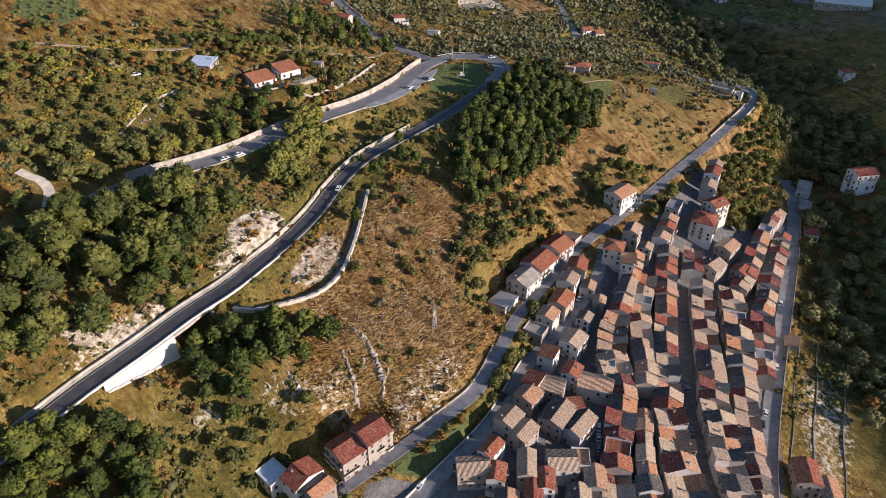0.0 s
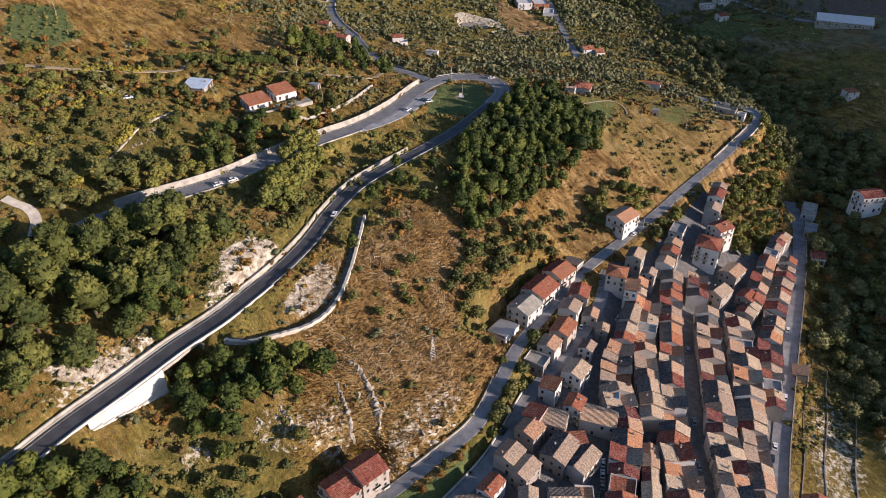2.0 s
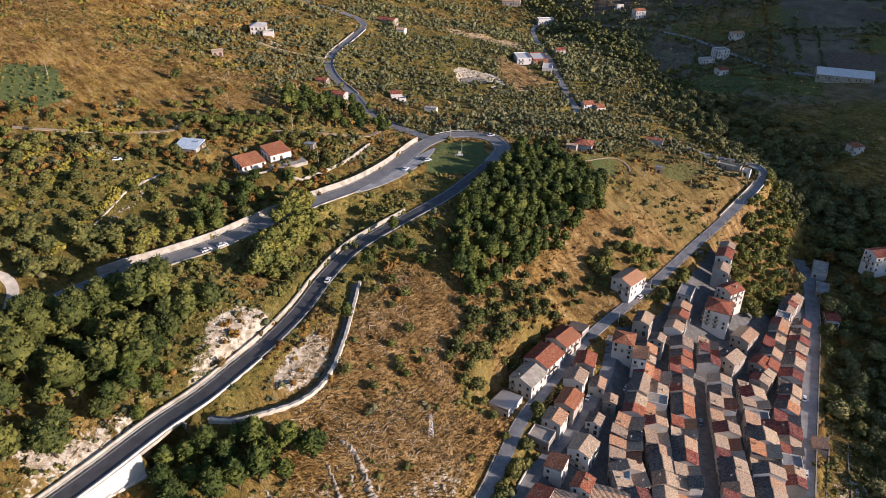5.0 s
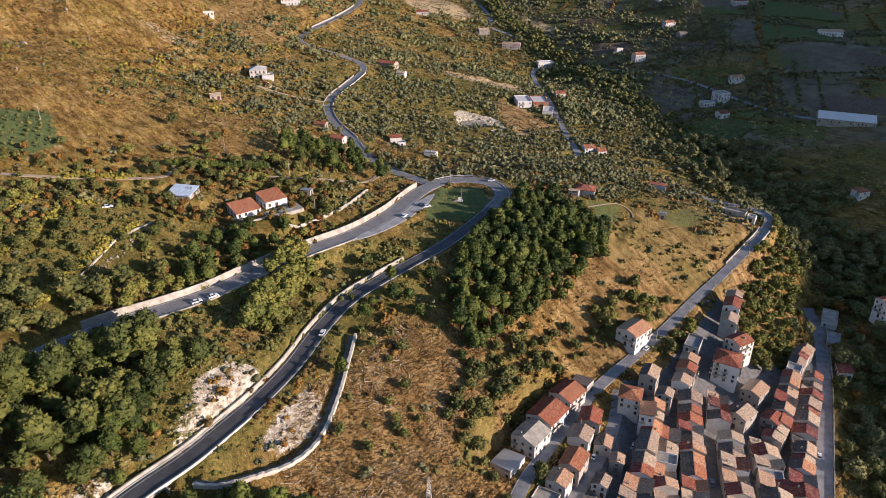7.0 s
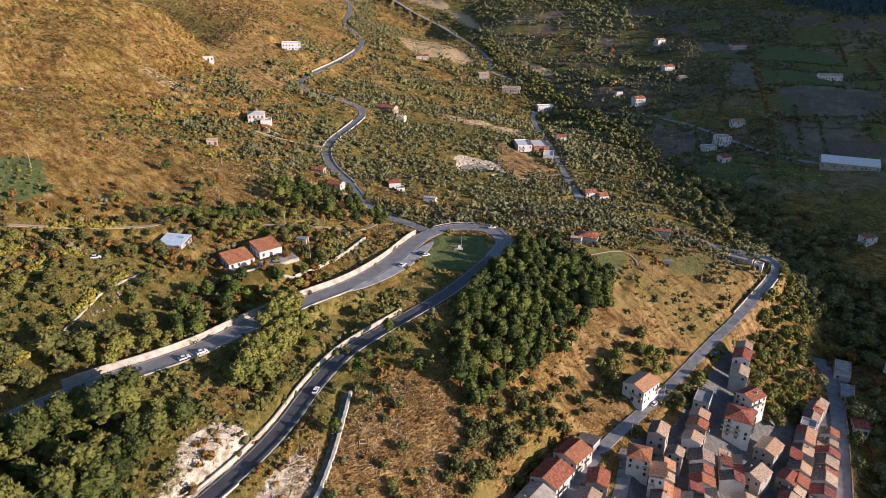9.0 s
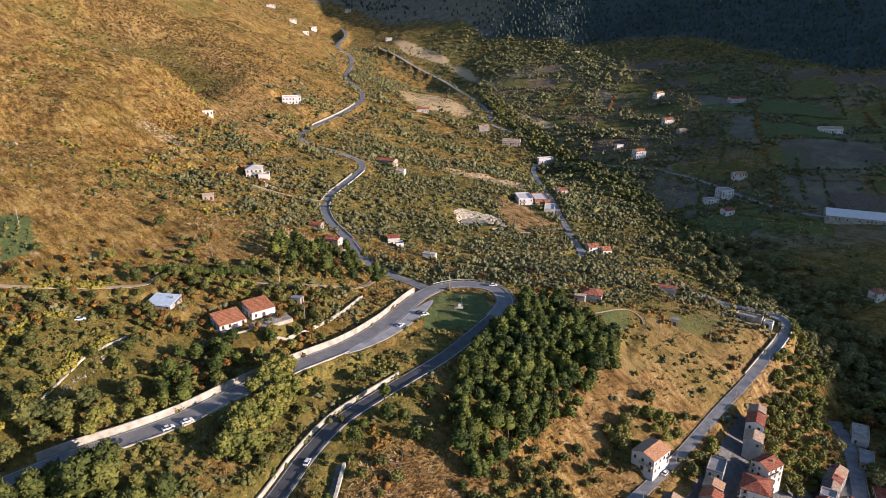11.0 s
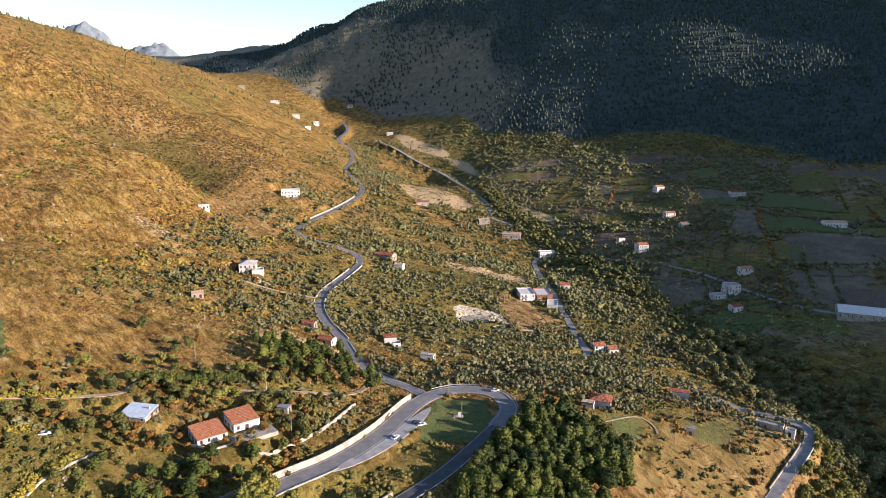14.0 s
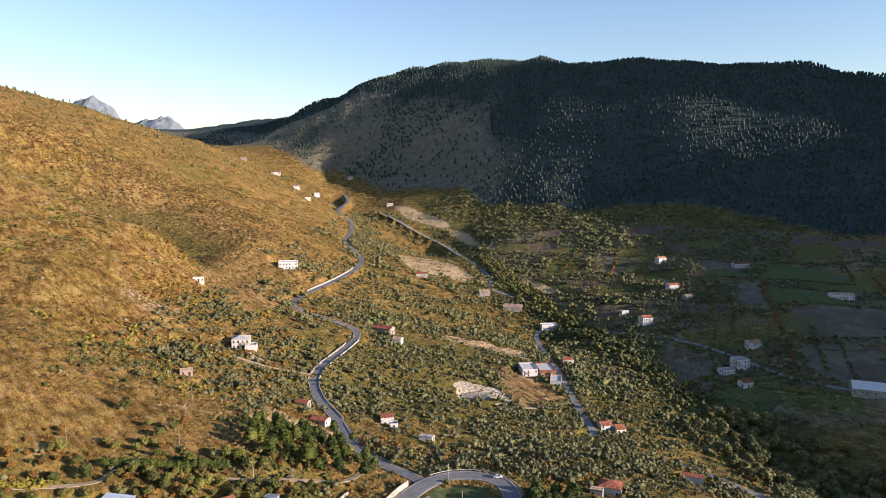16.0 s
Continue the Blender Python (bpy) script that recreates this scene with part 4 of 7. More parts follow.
def house(x, y, turn, w, d, h, roof="gable", wall=None, tiles=None, rise=None, label="", base=None, storeys=None, faces=(0, 180), balcony=0.0, chimney=True, group="", name="house", back_tiles=None):
    """A house of w (along its ridge) by d metres, h to the eaves."""
    wall, tiles = wall or M_PLASTER, tiles or M_TILES
    c, s = math.cos(radians(turn)), math.sin(radians(turn))
    if base is None:
        cx = np.array([x + c * i * w / 2 - s * j * d / 2 for i in (-1, 1) for j in (-1, 1)])
        cy = np.array([y + s * i * w / 2 + c * j * d / 2 for i in (-1, 1) for j in (-1, 1)])
        base = float(land(cx, cy).mean()) - 0.2
    storeys = storeys or max(1, round(h / 3.0))
    root = empty(name, pose(x, y, base, 0, 0, turn), label=label or "plastered stone house with a clay tile roof", category="house", group=group)
    FOOTPRINTS.append((x, y, math.hypot(w, d) / 2))
    rise = rise if rise is not None else d * 0.18
    if roof == "gable":
        part("wall", gable_body(w, d, h, rise - 0.02), wall, root)
        front, back = gable_roof(w, d, h, rise, shift=rng.uniform(-0.5, 0.5))
        part("roof", front, tiles, root)
        # slope turned from the sun: its darker tiles carry painted shade
        part("roof", back, back_tiles or tiles, root, "grey tiles with shade put into their colour" if back_tiles is M_GREY_TILES else "")
    elif roof == "hip":
        part("wall", gable_body(w, d, h, 0), wall, root)
        part("roof", hip_roof(w, d, h, rise), tiles, root)
    elif roof == "lean":
        part("wall", gable_body(w, d, h, 0), wall, root)
        a, b = w / 2 + 0.2, d / 2 + 0.3
        part("roof", sheet_solid(bmesh.new(), [[(-a, -b, h + rise), (a, -b, h + rise), (a, b, h + 0.05), (-a, b, h + 0.05)]], 0.2), tiles, root)
        part("gable_wall", sheet_solid(bmesh.new(), [[(-w / 2, -d / 2, h - 0.1), (w / 2, -d / 2, h - 0.1), (w / 2, -d / 2 + 0.3, h - 0.1), (-w / 2, -d / 2 + 0.3, h - 0.1)]], rise + 0.1), wall, root)
    else:
        part("wall", gable_body(w, d, h, 0), wall, root)
        a, b = w / 2, d / 2
        part("roof", boxes((-a + 0.25, a - 0.25, -b + 0.25, b - 0.25, h - 0.05, h + 0.06)), tiles, root, "flat roof terrace")
        part("parapet", boxes((-a, a, -b, -b + 0.25, h, h + 0.8), (-a, a, b - 0.25, b, h, h + 0.8), (-a, -a + 0.25, -b + 0.25, b - 0.25, h, h + 0.8), (a - 0.25, a, -b + 0.25, b - 0.25, h, h + 0.8)), wall, root)
    if chimney and roof in ("gable", "hip", "lean") and rng.random() < 0.3:
        put(CHIMNEY, root, Matrix.Translation((rng.uniform(-0.35, 0.35) * w, rng.choice((-1, 1)) * d * 0.2, h + rise * 0.62)))
    for f in faces:
        along = w if f % 180 == 0 else d
        openings(root, f, along, d if f % 180 == 0 else w, h, storeys, balcony=balcony)
    return root


# terraced rows of the village: ridge line from the upper end down, and the width of the row
ROW_GROUPS = {
    "first terraced row": ([(94, 282), (89, 267), (84, 256), (79, 243), (74, 232), (71, 220), (72, 199), (69, 188), (66, 177), (63, 167), (61, 152)], [9, 8, 8, 9, 13, 13, 11.5, 12, 11, 11, 11]),
    "infill terrace": ([(79, 191), (76, 178), (74, 168), (73, 159), (73, 146)], [5.5, 6, 6.5, 8, 9]),
    "back terrace": ([(97, 269), (88, 243), (86, 227), (84, 212), (82, 200)], [9.5, 10, 9.5, 8.5, 8.5]),
    "second terraced row": ([(113, 292), (106, 266), (100, 242), (95, 222), (92, 204), (88, 192), (88, 181), (87, 171), (87, 160), (86, 146)], [9.5, 10, 10, 10, 10, 12, 12, 13, 13.5, 13]),
    "third terraced row": ([(126, 274), (120, 251), (116, 231), (113, 214), (109, 199), (108, 186), (106, 173), (106, 161), (105, 147)], [10.5, 11, 10.5, 12, 12, 12, 11.5, 10.5, 10.5]),
    "fourth terraced row": ([(141, 276), (138, 257), (132, 236), (128, 221), (123, 201), (120, 187), (117, 174), (115, 158), (113, 148)], [10.5, 12, 12, 11.5, 10.5, 10, 8, 8, 8]),
    "roadside terrace": ([(187, 324), (179, 309), (171, 296), (165, 285), (160, 273), (153, 261), (148, 248), (144, 236), (138, 216)], [8, 10, 11, 11, 9.5, 10, 11, 10, 8.5]),
    "upper terrace": ([(193, 345), (182, 332), (175, 322), (170, 314), (162, 300), (152, 284), (146, 276)], [7.5, 7.5, 8, 9, 10, 9.5, 9]),
    "church lane terrace": ([(128, 297), (123, 280)], [9.5, 10]),
}
ROW_LABELS = ["old stone house with a weathered clay tile roof", "plastered terraced house with brown barrel tiles", "narrow terraced house with an ochre tile roof",
              "terraced house with faded plaster and patched tiles"]


DECKS = [M_TILES] * 9 + [M_GREY_TILES] + [M_MAROON_TILES] + [M_RED_TILES]


def terrace(group, line, widths):
    p = np.array(line, float)
    seg = np.hypot(*np.diff(p, axis=0).T)
    s = np.r_[0, np.cumsum(seg)]
    at = 0.0
    while at < s[-1] - 3.5:
        w = min(rng.uniform(4.6, 8.2), s[-1] - at + 1.0)
        m = at + w / 2
        q0 = [np.interp(m - 1.5, s, p[:, i]) for i in (0, 1)]
        q1 = [np.interp(m + 1.5, s, p[:, i]) for i in (0, 1)]
        turn = math.degrees(math.atan2(q1[1] - q0[1], q1[0] - q0[0])) + 180
        d = float(np.interp(m, s, widths)) * rng.uniform(0.90, 1.03)
        x, y = (q0[0] + q1[0]) / 2, (q0[1] + q1[1]) / 2
        h = rng.uniform(5.6, 8.4)
        pick = rng.random()
        red = pick > 0.90
        deck = M_RED_TILES if red else rng.choice(DECKS)
        if d > 9 and pick < 0.36:
            # two houses back to back under roofs of different height
            nx, ny = -math.sin(radians(turn)), math.cos(radians(turn))
            for sgn, k in ((-1, 0), (1, 180)):
                house(x + nx * sgn * d / 4, y + ny * sgn * d / 4, turn + k, w * 0.985, d / 2 - 0.05, h + rng.uniform(-2.0, 0.8), "lean", label=rng.choice(ROW_LABELS), rise=d * 0.15,
                      tiles=rng.choice(DECKS), faces=(180,) if sgn > 0 else (), group=group)
        elif pick > 0.95:
            house(x, y, turn, w * 0.985, d * 0.9, h, "flat", tiles=rng.choice((M_ASPHALT_OLD, M_CONCRETE, M_RED_TILES)), label="terraced house with a flat roof terrace", faces=(0, 180), group=group, wall=M_WHITE)
        else:
            # the west slope mostly gets dark tiles, deepening its shade by colour
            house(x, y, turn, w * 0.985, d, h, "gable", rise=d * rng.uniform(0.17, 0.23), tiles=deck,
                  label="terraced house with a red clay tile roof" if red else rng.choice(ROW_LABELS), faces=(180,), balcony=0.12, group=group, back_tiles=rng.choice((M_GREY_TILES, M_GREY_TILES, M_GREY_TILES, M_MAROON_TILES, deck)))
        at += w


for _g, (_line, _widths) in ROW_GROUPS.items():
    terrace(_g, _line, _widths)

RED, OLD = M_RED_TILES, M_TILES
C1 = 51.0                # bearing of the village road
# houses that stand apart: x, y, turn, along, across, eaves, roof, wall, tiles, storeys, base, balconies, label
APART = [
    (-25.5, 171, 42, 11, 11, 11.5, "gable", M_PLASTER, RED, 4, -5.0, 0.6, "cream four-storey house with a red gable roof and balconies"),
    (-34, 164.5, 42, 10, 11, 9.6, "gable", M_PLASTER, RED, 3, -5.0, 0.5, "cream house with a red roof and a cut-in terrace"),
    (-47.5, 153.5, -42, 8.5, 12, 9.0, "gable", M_WHITE, RED, 3, -4.5, 0.0, "white house with a broad red tile roof"),
    (-41.5, 149, 48, 9, 8, 8.2, "gable", M_PLASTER, OLD, 2, -4.5, 0.0, "house with an ochre tile roof beside the road"),
    (-58, 155, -42, 9, 8, 7.0, "flat", M_WHITE, M_SHEET, 2, -4.0, 0.0, "flat-roofed annex with a pale terrace"),
    (27, 245.5, C1, 10, 9.5, 3.6, "lean", M_WHITE, M_WHITE, 1, 1.2, 0.0, "white shed with a pale sheet metal roof"),
    (37, 255.5, C1, 12, 11, 6.8, "gable", M_PLASTER, M_CONCRETE, 2, 3.6, 0.3, "plastered house with a grey tile roof"),
    (45, 267, C1, 14, 12, 6.6, "gable", M_PLASTER, RED, 2, 5.0, 0.3, "long house with a brick-red tile roof"),
    (55, 279, C1 - 4, 12, 11, 6.4, "gable", M_PLASTER, RED, 2, 6.0, 0.2, "house with a bright orange-red tile roof"),
    (63, 288, C1, 6, 8, 4.2, "lean", M_PLASTER, OLD, 1, 6.3, 0.0, "low annex with old tiles beside the road"),
    (63, 267, C1 + 20, 9.5, 8.5, 7.8, "gable", M_PLASTER, RED, 2, 1.5, 0.2, "tall house with an orange tile roof"),
    (57.5, 258, C1 + 12, 8.5, 8.5, 7.6, "gable", M_WHITE, OLD, 2, 0.3, 0.0, "white-fronted house with brown tiles"),
    (53, 246, C1 + 8, 11, 8.5, 7.2, "gable", M_PLASTER, RED, 2, -1.3, 0.0, "house with a patched red and brown roof"),
    (46, 237, C1 + 8, 8, 8, 7.2, "gable", M_PLASTER, OLD, 2, -2.4, 0.0, "house with ochre tiles on the terrace street"),
    (40, 230, C1 + 8, 7, 9, 4.5, "flat", M_PLASTER, M_CONCRETE, 1, -2.5, 0.0, "low house with a worn flat roof"),
    (56, 226, 55, 10, 9, 7.6, "gable", M_WHITE, OLD, 3, -7.5, 0.3, "white house with a mixed brown and dark red roof"),
    (63, 240, 60, 6.5, 6, 5.4, "gable", M_PLASTER, OLD, 2, -5, 0.0, "small stone house with brown tiles"),
    (67, 258, 70, 7, 6.5, 5.2, "gable", M_PLASTER, OLD, 2, -1.5, 0.0, "small house with weathered tiles"),
    (71, 250, 72, 5.5, 5.5, 5.0, "gable", M_PLASTER, OLD, 2, -3, 0.0, "small ochre-roofed house in the village"),
    (44, 216.5, 62, 8, 7, 10.5, "lean", M_WHITE, RED, 3, -9.5, 0.0, "white tower house with a dark red roof"),
    (36, 201, 58, 8, 7, 7.4, "lean", M_PLASTER, RED, 2, -6, 0.0, "house with a bright red roof"),
    (33.5, 193.5, 52, 8.5, 8.5, 7.0, "gable", M_PLASTER, OLD, 2, -6, 0.0, "house with pale ochre tiles"),
    (53, 209, 62, 8, 7, 8.5, "gable", M_WHITE, RED, 3, -10, 0.3, "tall white house with an orange roof"),
    (62, 204, -18, 14, 9, 7.5, "gable", M_PLASTER, OLD, 2, -11, 0.3, "long stone house facing a small square"),
    (44, 200, -20, 9, 8.5, 7.0, "gable", M_PLASTER, OLD, 2, -7.5, 0.0, "square house with a low weathered roof"),
    (44, 186, 55, 13, 10, 7.6, "gable", M_PLASTER, OLD, 2, -9, 0.2, "large house with dark and ochre roof slopes"),
    (52, 182, 50, 13, 8, 7.5, "gable", M_PLASTER, OLD, 2, -10, 0.3, "long house with an ochre tile roof above the square"),
    (49, 191, 5, 11, 6.5, 7.2, "lean", M_PLASTER, RED, 2, -9.5, 0.0, "house with a narrow orange roof"),
    (25, 181.5, 52, 9, 8, 6.8, "gable", M_PLASTER, OLD, 2, -5, 0.0, "house with a broken old tile roof"),
    (30, 176, 52, 10, 7.5, 7.8, "gable", M_PLASTER, OLD, 3, -7.5, 0.3, "house with an ochre roof and a white attic wall"),
    (17.5, 168, 52, 9, 6, 6.5, "gable", M_WHITE, RED, 2, -5.5, 0.0, "white house with a red roof by the terrace street"),
    (11, 161, 5, 12, 8, 7.2, "gable", M_PLASTER, OLD, 2, -8, 0.3, "old house with a wide weathered roof"),
    (19, 158.5, 80, 8, 6.5, 8.2, "gable", M_WHITE, RED, 3, -9, 0.6, "narrow house with an orange-red roof and balconies"),
    (30, 163, 85, 12, 6.5, 7.2, "gable", M_PLASTER, OLD, 2, -9, 0.2, "deep narrow house with brown tiles"),
    (36, 157, 85, 9, 6.5, 7.8, "gable", M_WHITE, RED, 3, -10.5, 0.5, "narrow house with an orange roof"),
    (31.5, 153, 85, 9, 6, 7.2, "gable", M_PLASTER, RED, 2, -10, 0.4, "narrow house with a dark red roof"),
    (43, 165, 0, 11, 9, 7.2, "gable", M_PLASTER, OLD, 2, -10, 0.2, "wide house with grey-brown tiles"),
    (50, 167, 85, 8, 6.5, 6.5, "flat", M_WHITE, OLD, 2, -10.5, 0.0, "white house with a roof terrace"),
    (54, 159, 85, 10, 7.5, 7.0, "gable", M_PLASTER, OLD, 2, -11.5, 0.3, "house with ochre tiles near the square"),
    (47, 151, 85, 10, 8, 7.0, "gable", M_PLASTER, OLD, 2, -11.5, 0.3, "house with pale worn tiles"),
    (22, 148, 85, 10, 8, 6.5, "gable", M_PLASTER, OLD, 2, -10, 0.3, "house with brown tiles below the terrace street"),
    (82.5, 280, 70, 9, 9, 8.2, "hip", M_WHITE, RED, 3, 2.5, 0.2, "white three-storey house with a hipped red roof"),
    (88, 272, 70, 9, 6, 7.4, "lean", M_WHITE, OLD, 2, 1.0, 0.3, "white annex with an ochre roof"),
    (95, 296, 62, 9, 7.5, 6.5, "gable", M_PLASTER, OLD, 2, 3.5, 0.0, "plastered house with brown tiles near the road"),
    (100, 287, 62, 6, 6.5, 5.5, "gable", M_PLASTER, OLD, 2, 0.0, 0.0, "small house with faded tiles"),
    (93, 321, C1 - 8, 13, 11, 7.2, "gable", M_WHITE, OLD, 2, 9.6, 0.35, "white house with a brown gable roof on the slope"),
    (136.5, 311.5, 62, 12, 11.5, 9.6, "hip", M_WHITE, RED, 4, -3.5, 0.9, "white apartment house with balcony bands and a red roof"),
    (145, 322, 30, 10, 9, 9.0, "gable", M_WHITE, RED, 3, 0.5, 0.5, "cream house with a red gable roof"),
    (152, 352, 62, 10, 8, 7.2, "gable", M_WHITE, RED, 2, 4.5, 0.2, "white house with an orange-red roof by the road"),
    (147, 341, 62, 9, 8, 6.5, "gable", M_PLASTER, OLD, 2, 3.0, 0.2, "plastered house with a brown roof"),
    (156, 360, 62, 6, 7.5, 6.0, "gable", M_PLASTER, OLD, 2, 6, 0.0, "small stone house with a dark roof"),
    (123, 322, 60, 11, 7, 6.5, "flat", M_PLASTER, M_ASPHALT_OLD, 2, 1.5, 0.0, "unfinished house with a bare flat roof"),
    (118, 311, 60, 6, 8, 6.5, "gable", M_PLASTER, OLD, 2, 0, 0.0, "narrow house with grey tiles"),
    (115, 305, 60, 6, 8.5, 6.8, "gable", M_PLASTER, RED, 2, -1, 0.4, "narrow house with a dark red roof"),
    (111, 298, 60, 7, 8, 6.0, "gable", M_WHITE, OLD, 2, -2, 0.2, "white house with brown tiles"),
    (136, 288, 40, 10, 10, 7.0, "gable", M_PLASTER, OLD, 2, -13, 0.0, "large old house with a hollow roof"),
    (148, 303, 45, 11, 9, 7.0, "gable", M_PLASTER, OLD, 2, -12, 0.0, "large house with a weathered brown roof"),
    (151, 288, 45, 8, 8, 6.5, "gable", M_PLASTER, RED, 2, -16, 0.0, "house with a patched orange roof"),
    (250, 372, 10, 14, 10, 10.0, "gable", M_WHITE, RED, 3, -9.5, 0.6, "cream three-storey house with an orange roof across the stream"),
    (136.5, 170, 80, 12, 9, 7.0, "gable", M_PLASTER, RED, 2, -23, 0.0, "roadside house with a maroon roof"),
    (143, 164, 80, 10, 7, 6.2, "gable", M_PLASTER, OLD, 2, -24, 0.0, "roadside house with an ochre roof"),
    (163, 247, 70, 7, 6, 3.0, "lean", M_PLASTER, OLD, 1, -24, 0.0, "low shed with tiles beside the lower road"),
    (209, 335, 75, 9, 6.5, 3.4, "lean", M_PLASTER, RED, 1, -21, 0.0, "low building with red and white roofing"),
    (69, 214, 80, 6, 5, 7.0, "flat", M_WHITE, M_BLUE, 2, -9.5, 0.0, "house with a blue-painted roof terrace"),
    (222, 379, 62, 14, 8, 4.0, "flat", M_PLASTER, M_CONCRETE, 1, -18, 0.0, "low grey workshop across the street"),
    (214.5, 359, 62, 12, 6.5, 3.6, "flat", M_CONCRETE, M_ASPHALT_OLD, 1, -19, 0.0, "bare concrete building beside the street"),
    # farms and villas of the valley
    (-80, 350.5, 218, 11, 10.5, 3.4, "lean", M_WHITE, M_ORANGE_TILES, 1, 68.5, 0.0, "cream villa with a broad orange-red tile roof"),
    (-90.5, 339.5, 218, 12, 10.5, 2.5, "lean", M_WHITE, M_ORANGE_TILES, 1, 68.5, 0.0, "low wing of the villa with an orange-red tile roof"),
    (-119, 343, 168, 12, 9, 1.5, "lean", M_CONCRETE, M_SHEET, 1, 76, 0.0, "farm shed with a corrugated metal roof"),
    (-66, 366, -12, 5, 4, 2.6, "lean", M_CONCRETE, M_STEEL, 1, None, 0.0, "small shed with a metal roof"),
    (-31, 512, 10, 8, 7, 4.0, "gable", M_WHITE, RED, 1, 45, 0.0, "small white house with a bright red roof"),
    (-26, 498, 10, 5, 5, 2.6, "flat", M_WHITE, M_ASPHALT_OLD, 1, None, 0.0, "white outbuilding beside the lane"),
    (-6, 480, -15, 8, 4.5, 2.8, "lean", M_WHITE, M_PLASTER, 1, None, 0.0, "low shed with a pale roof"),
    (-66, 480, -25, 10, 6, 3.2, "gable", M_PLASTER, RED, 1, None, 0.0, "low house with a red and buff roof"),
    (-80, 501, -15, 8, 5, 3.0, "gable", M_PLASTER, RED, 1, None, 0.0, "low house with a red roof among trees"),
    (76, 686, 5, 13, 20, 6.0, "flat", M_WHITE, M_WHITE, 2, 21.5, 0.3, "pale farmhouse with a flat roof"),
    (91, 688, 5, 14, 22, 5.5, "flat", RED, M_WHITE, 2, 21, 0.2, "bare brick farm building with a flat roof"),
    (96, 660, 80, 17, 9, 4.0, "flat", M_WHITE, M_WHITE, 1, None, 0.0, "low farm annex with a pale roof"),
    (117, 728, 10, 10, 8, 4.5, "gable", M_PLASTER, RED, 1, None, 0.0, "farmhouse with a dark red roof"),
    (117, 573, 10, 9, 9, 5.0, "gable", M_WHITE, RED, 2, 15.5, 0.0, "white house with a red roof by the farm road"),
    (126, 570, 10, 7, 9, 3.4, "gable", M_WHITE, RED, 1, 15.5, 0.0, "low red-roofed wing by the farm road"),
    (87, 430, -20, 11, 9, 4.4, "hip", M_WHITE, RED, 1, 39.5, 0.0, "single-storey house with a red hipped roof"),
    (78, 420, -20, 6, 5, 3.0, "lean", M_PLASTER, OLD, 1, None, 0.0, "small stone shed behind the pines"),
    (141, 466, -20, 11, 8, 4.6, "lean", M_WHITE, RED, 1, 26.5, 0.0, "white house with a dark red roof on the hill"),
    (130, 415, -15, 4, 3.5, 3.4, "lean", M_PLASTER, M_ASPHALT_OLD, 1, None, 0.0, "small stone hut on the hilltop"),
    (181, 436, -35, 14, 5, 2.8, "flat", M_CONCRETE, M_CONCRETE, 1, 23.5, 0.0, "low concrete waterworks building at the bend"),
    (190, 431, -35, 5, 4, 3.2, "flat", M_WHITE, M_CONCRETE, 1, 21.5, 0.0, "white kiosk at the bend of the road"),
    (302, 510, 15, 9, 8, 6.0, "hip", M_WHITE, RED, 2, None, 0.2, "white house with a red roof across the valley"),
    (359, 650, -22, 46, 21, 4.2, "gable", M_CONCRETE, M_WHITE, 1, None, 0.0, "long warehouse with a white sheet roof"),
    (-139, 582, 10, 12, 11, 6.5, "hip", M_WHITE, M_PLASTER, 2, 73, 0.4, "white villa with a pale roof and terraces"),
    (-131, 578, 10, 8, 7, 3.6, "flat", M_WHITE, M_CONCRETE, 1, 72, 0.0, "white terrace block beside the villa"),
    (-164, 852, 10, 20, 13, 7.0, "flat", M_WHITE, M_WHITE, 2, 87, 0.3, "large white house on a cut terrace"),
    (-147, 497, 20, 7, 5, 3.0, "gable", M_PLASTER, OLD, 1, None, 0.0, "stone hut with a tiled roof"),
    (-203, 684, 20, 9, 6, 3.2, "lean", M_WHITE, M_PLASTER, 1, None, 0.0, "pale hut on the hillside"),
    (-50, 716, -25, 18, 9, 4.6, "gable", M_PLASTER, RED, 1, None, 0.0, "long house with a red tile roof"),
    (-36, 690, -15, 8, 7, 4.2, "gable", M_WHITE, OLD, 1, None, 0.0, "white cottage with a pale roof"),
    (275, 727, 15, 13, 11, 9.5, "flat", M_WHITE, M_CONCRETE, 3, 13, 0.4, "white three-storey house with roof terraces"),
    (257, 712, 15, 12, 9, 5.0, "flat", M_WHITE, M_CONCRETE, 2, 12, 0.0, "unfinished white building frame"),
    (262, 683, 20, 10, 8, 4.4, "gable", M_WHITE, RED, 1, None, 0.0, "white house with a red roof beside the meadow"),
    (300, 758, 10, 12, 9, 5.5, "gable", M_WHITE, OLD, 2, None, 0.2, "house with a brown roof above the fields"),
    (122, 879, 8, 18, 9, 5.0, "flat", M_WHITE, M_WHITE, 1, None, 0.0, "low white building at the road junction"),
    (86, 926, -10, 22, 11, 4.6, "gable", M_PLASTER, OLD, 1, None, 0.0, "long farm building with a pale roof"),
    (54, 978, 15, 14, 10, 5.0, "gable", M_PLASTER, OLD, 2, None, 0.0, "farmhouse beside the stream road"),
    (-25, 1014, 5, 16, 8, 4.2, "gable", M_PLASTER, RED, 1, None, 0.0, "farmhouse with a red roof"),
    (220, 840, 15, 12, 10, 7.5, "gable", M_WHITE, RED, 2, None, 0.2, "white house with a red roof by the crossroads"),
    (206, 876, 15, 8, 6, 3.6, "lean", M_WHITE, M_WHITE, 1, None, 0.0, "small white outbuilding among olive trees"),
    (276, 929, 15, 13, 9, 5.5, "gable", M_WHITE, RED, 2, None, 0.0, "white house with a red roof among groves"),
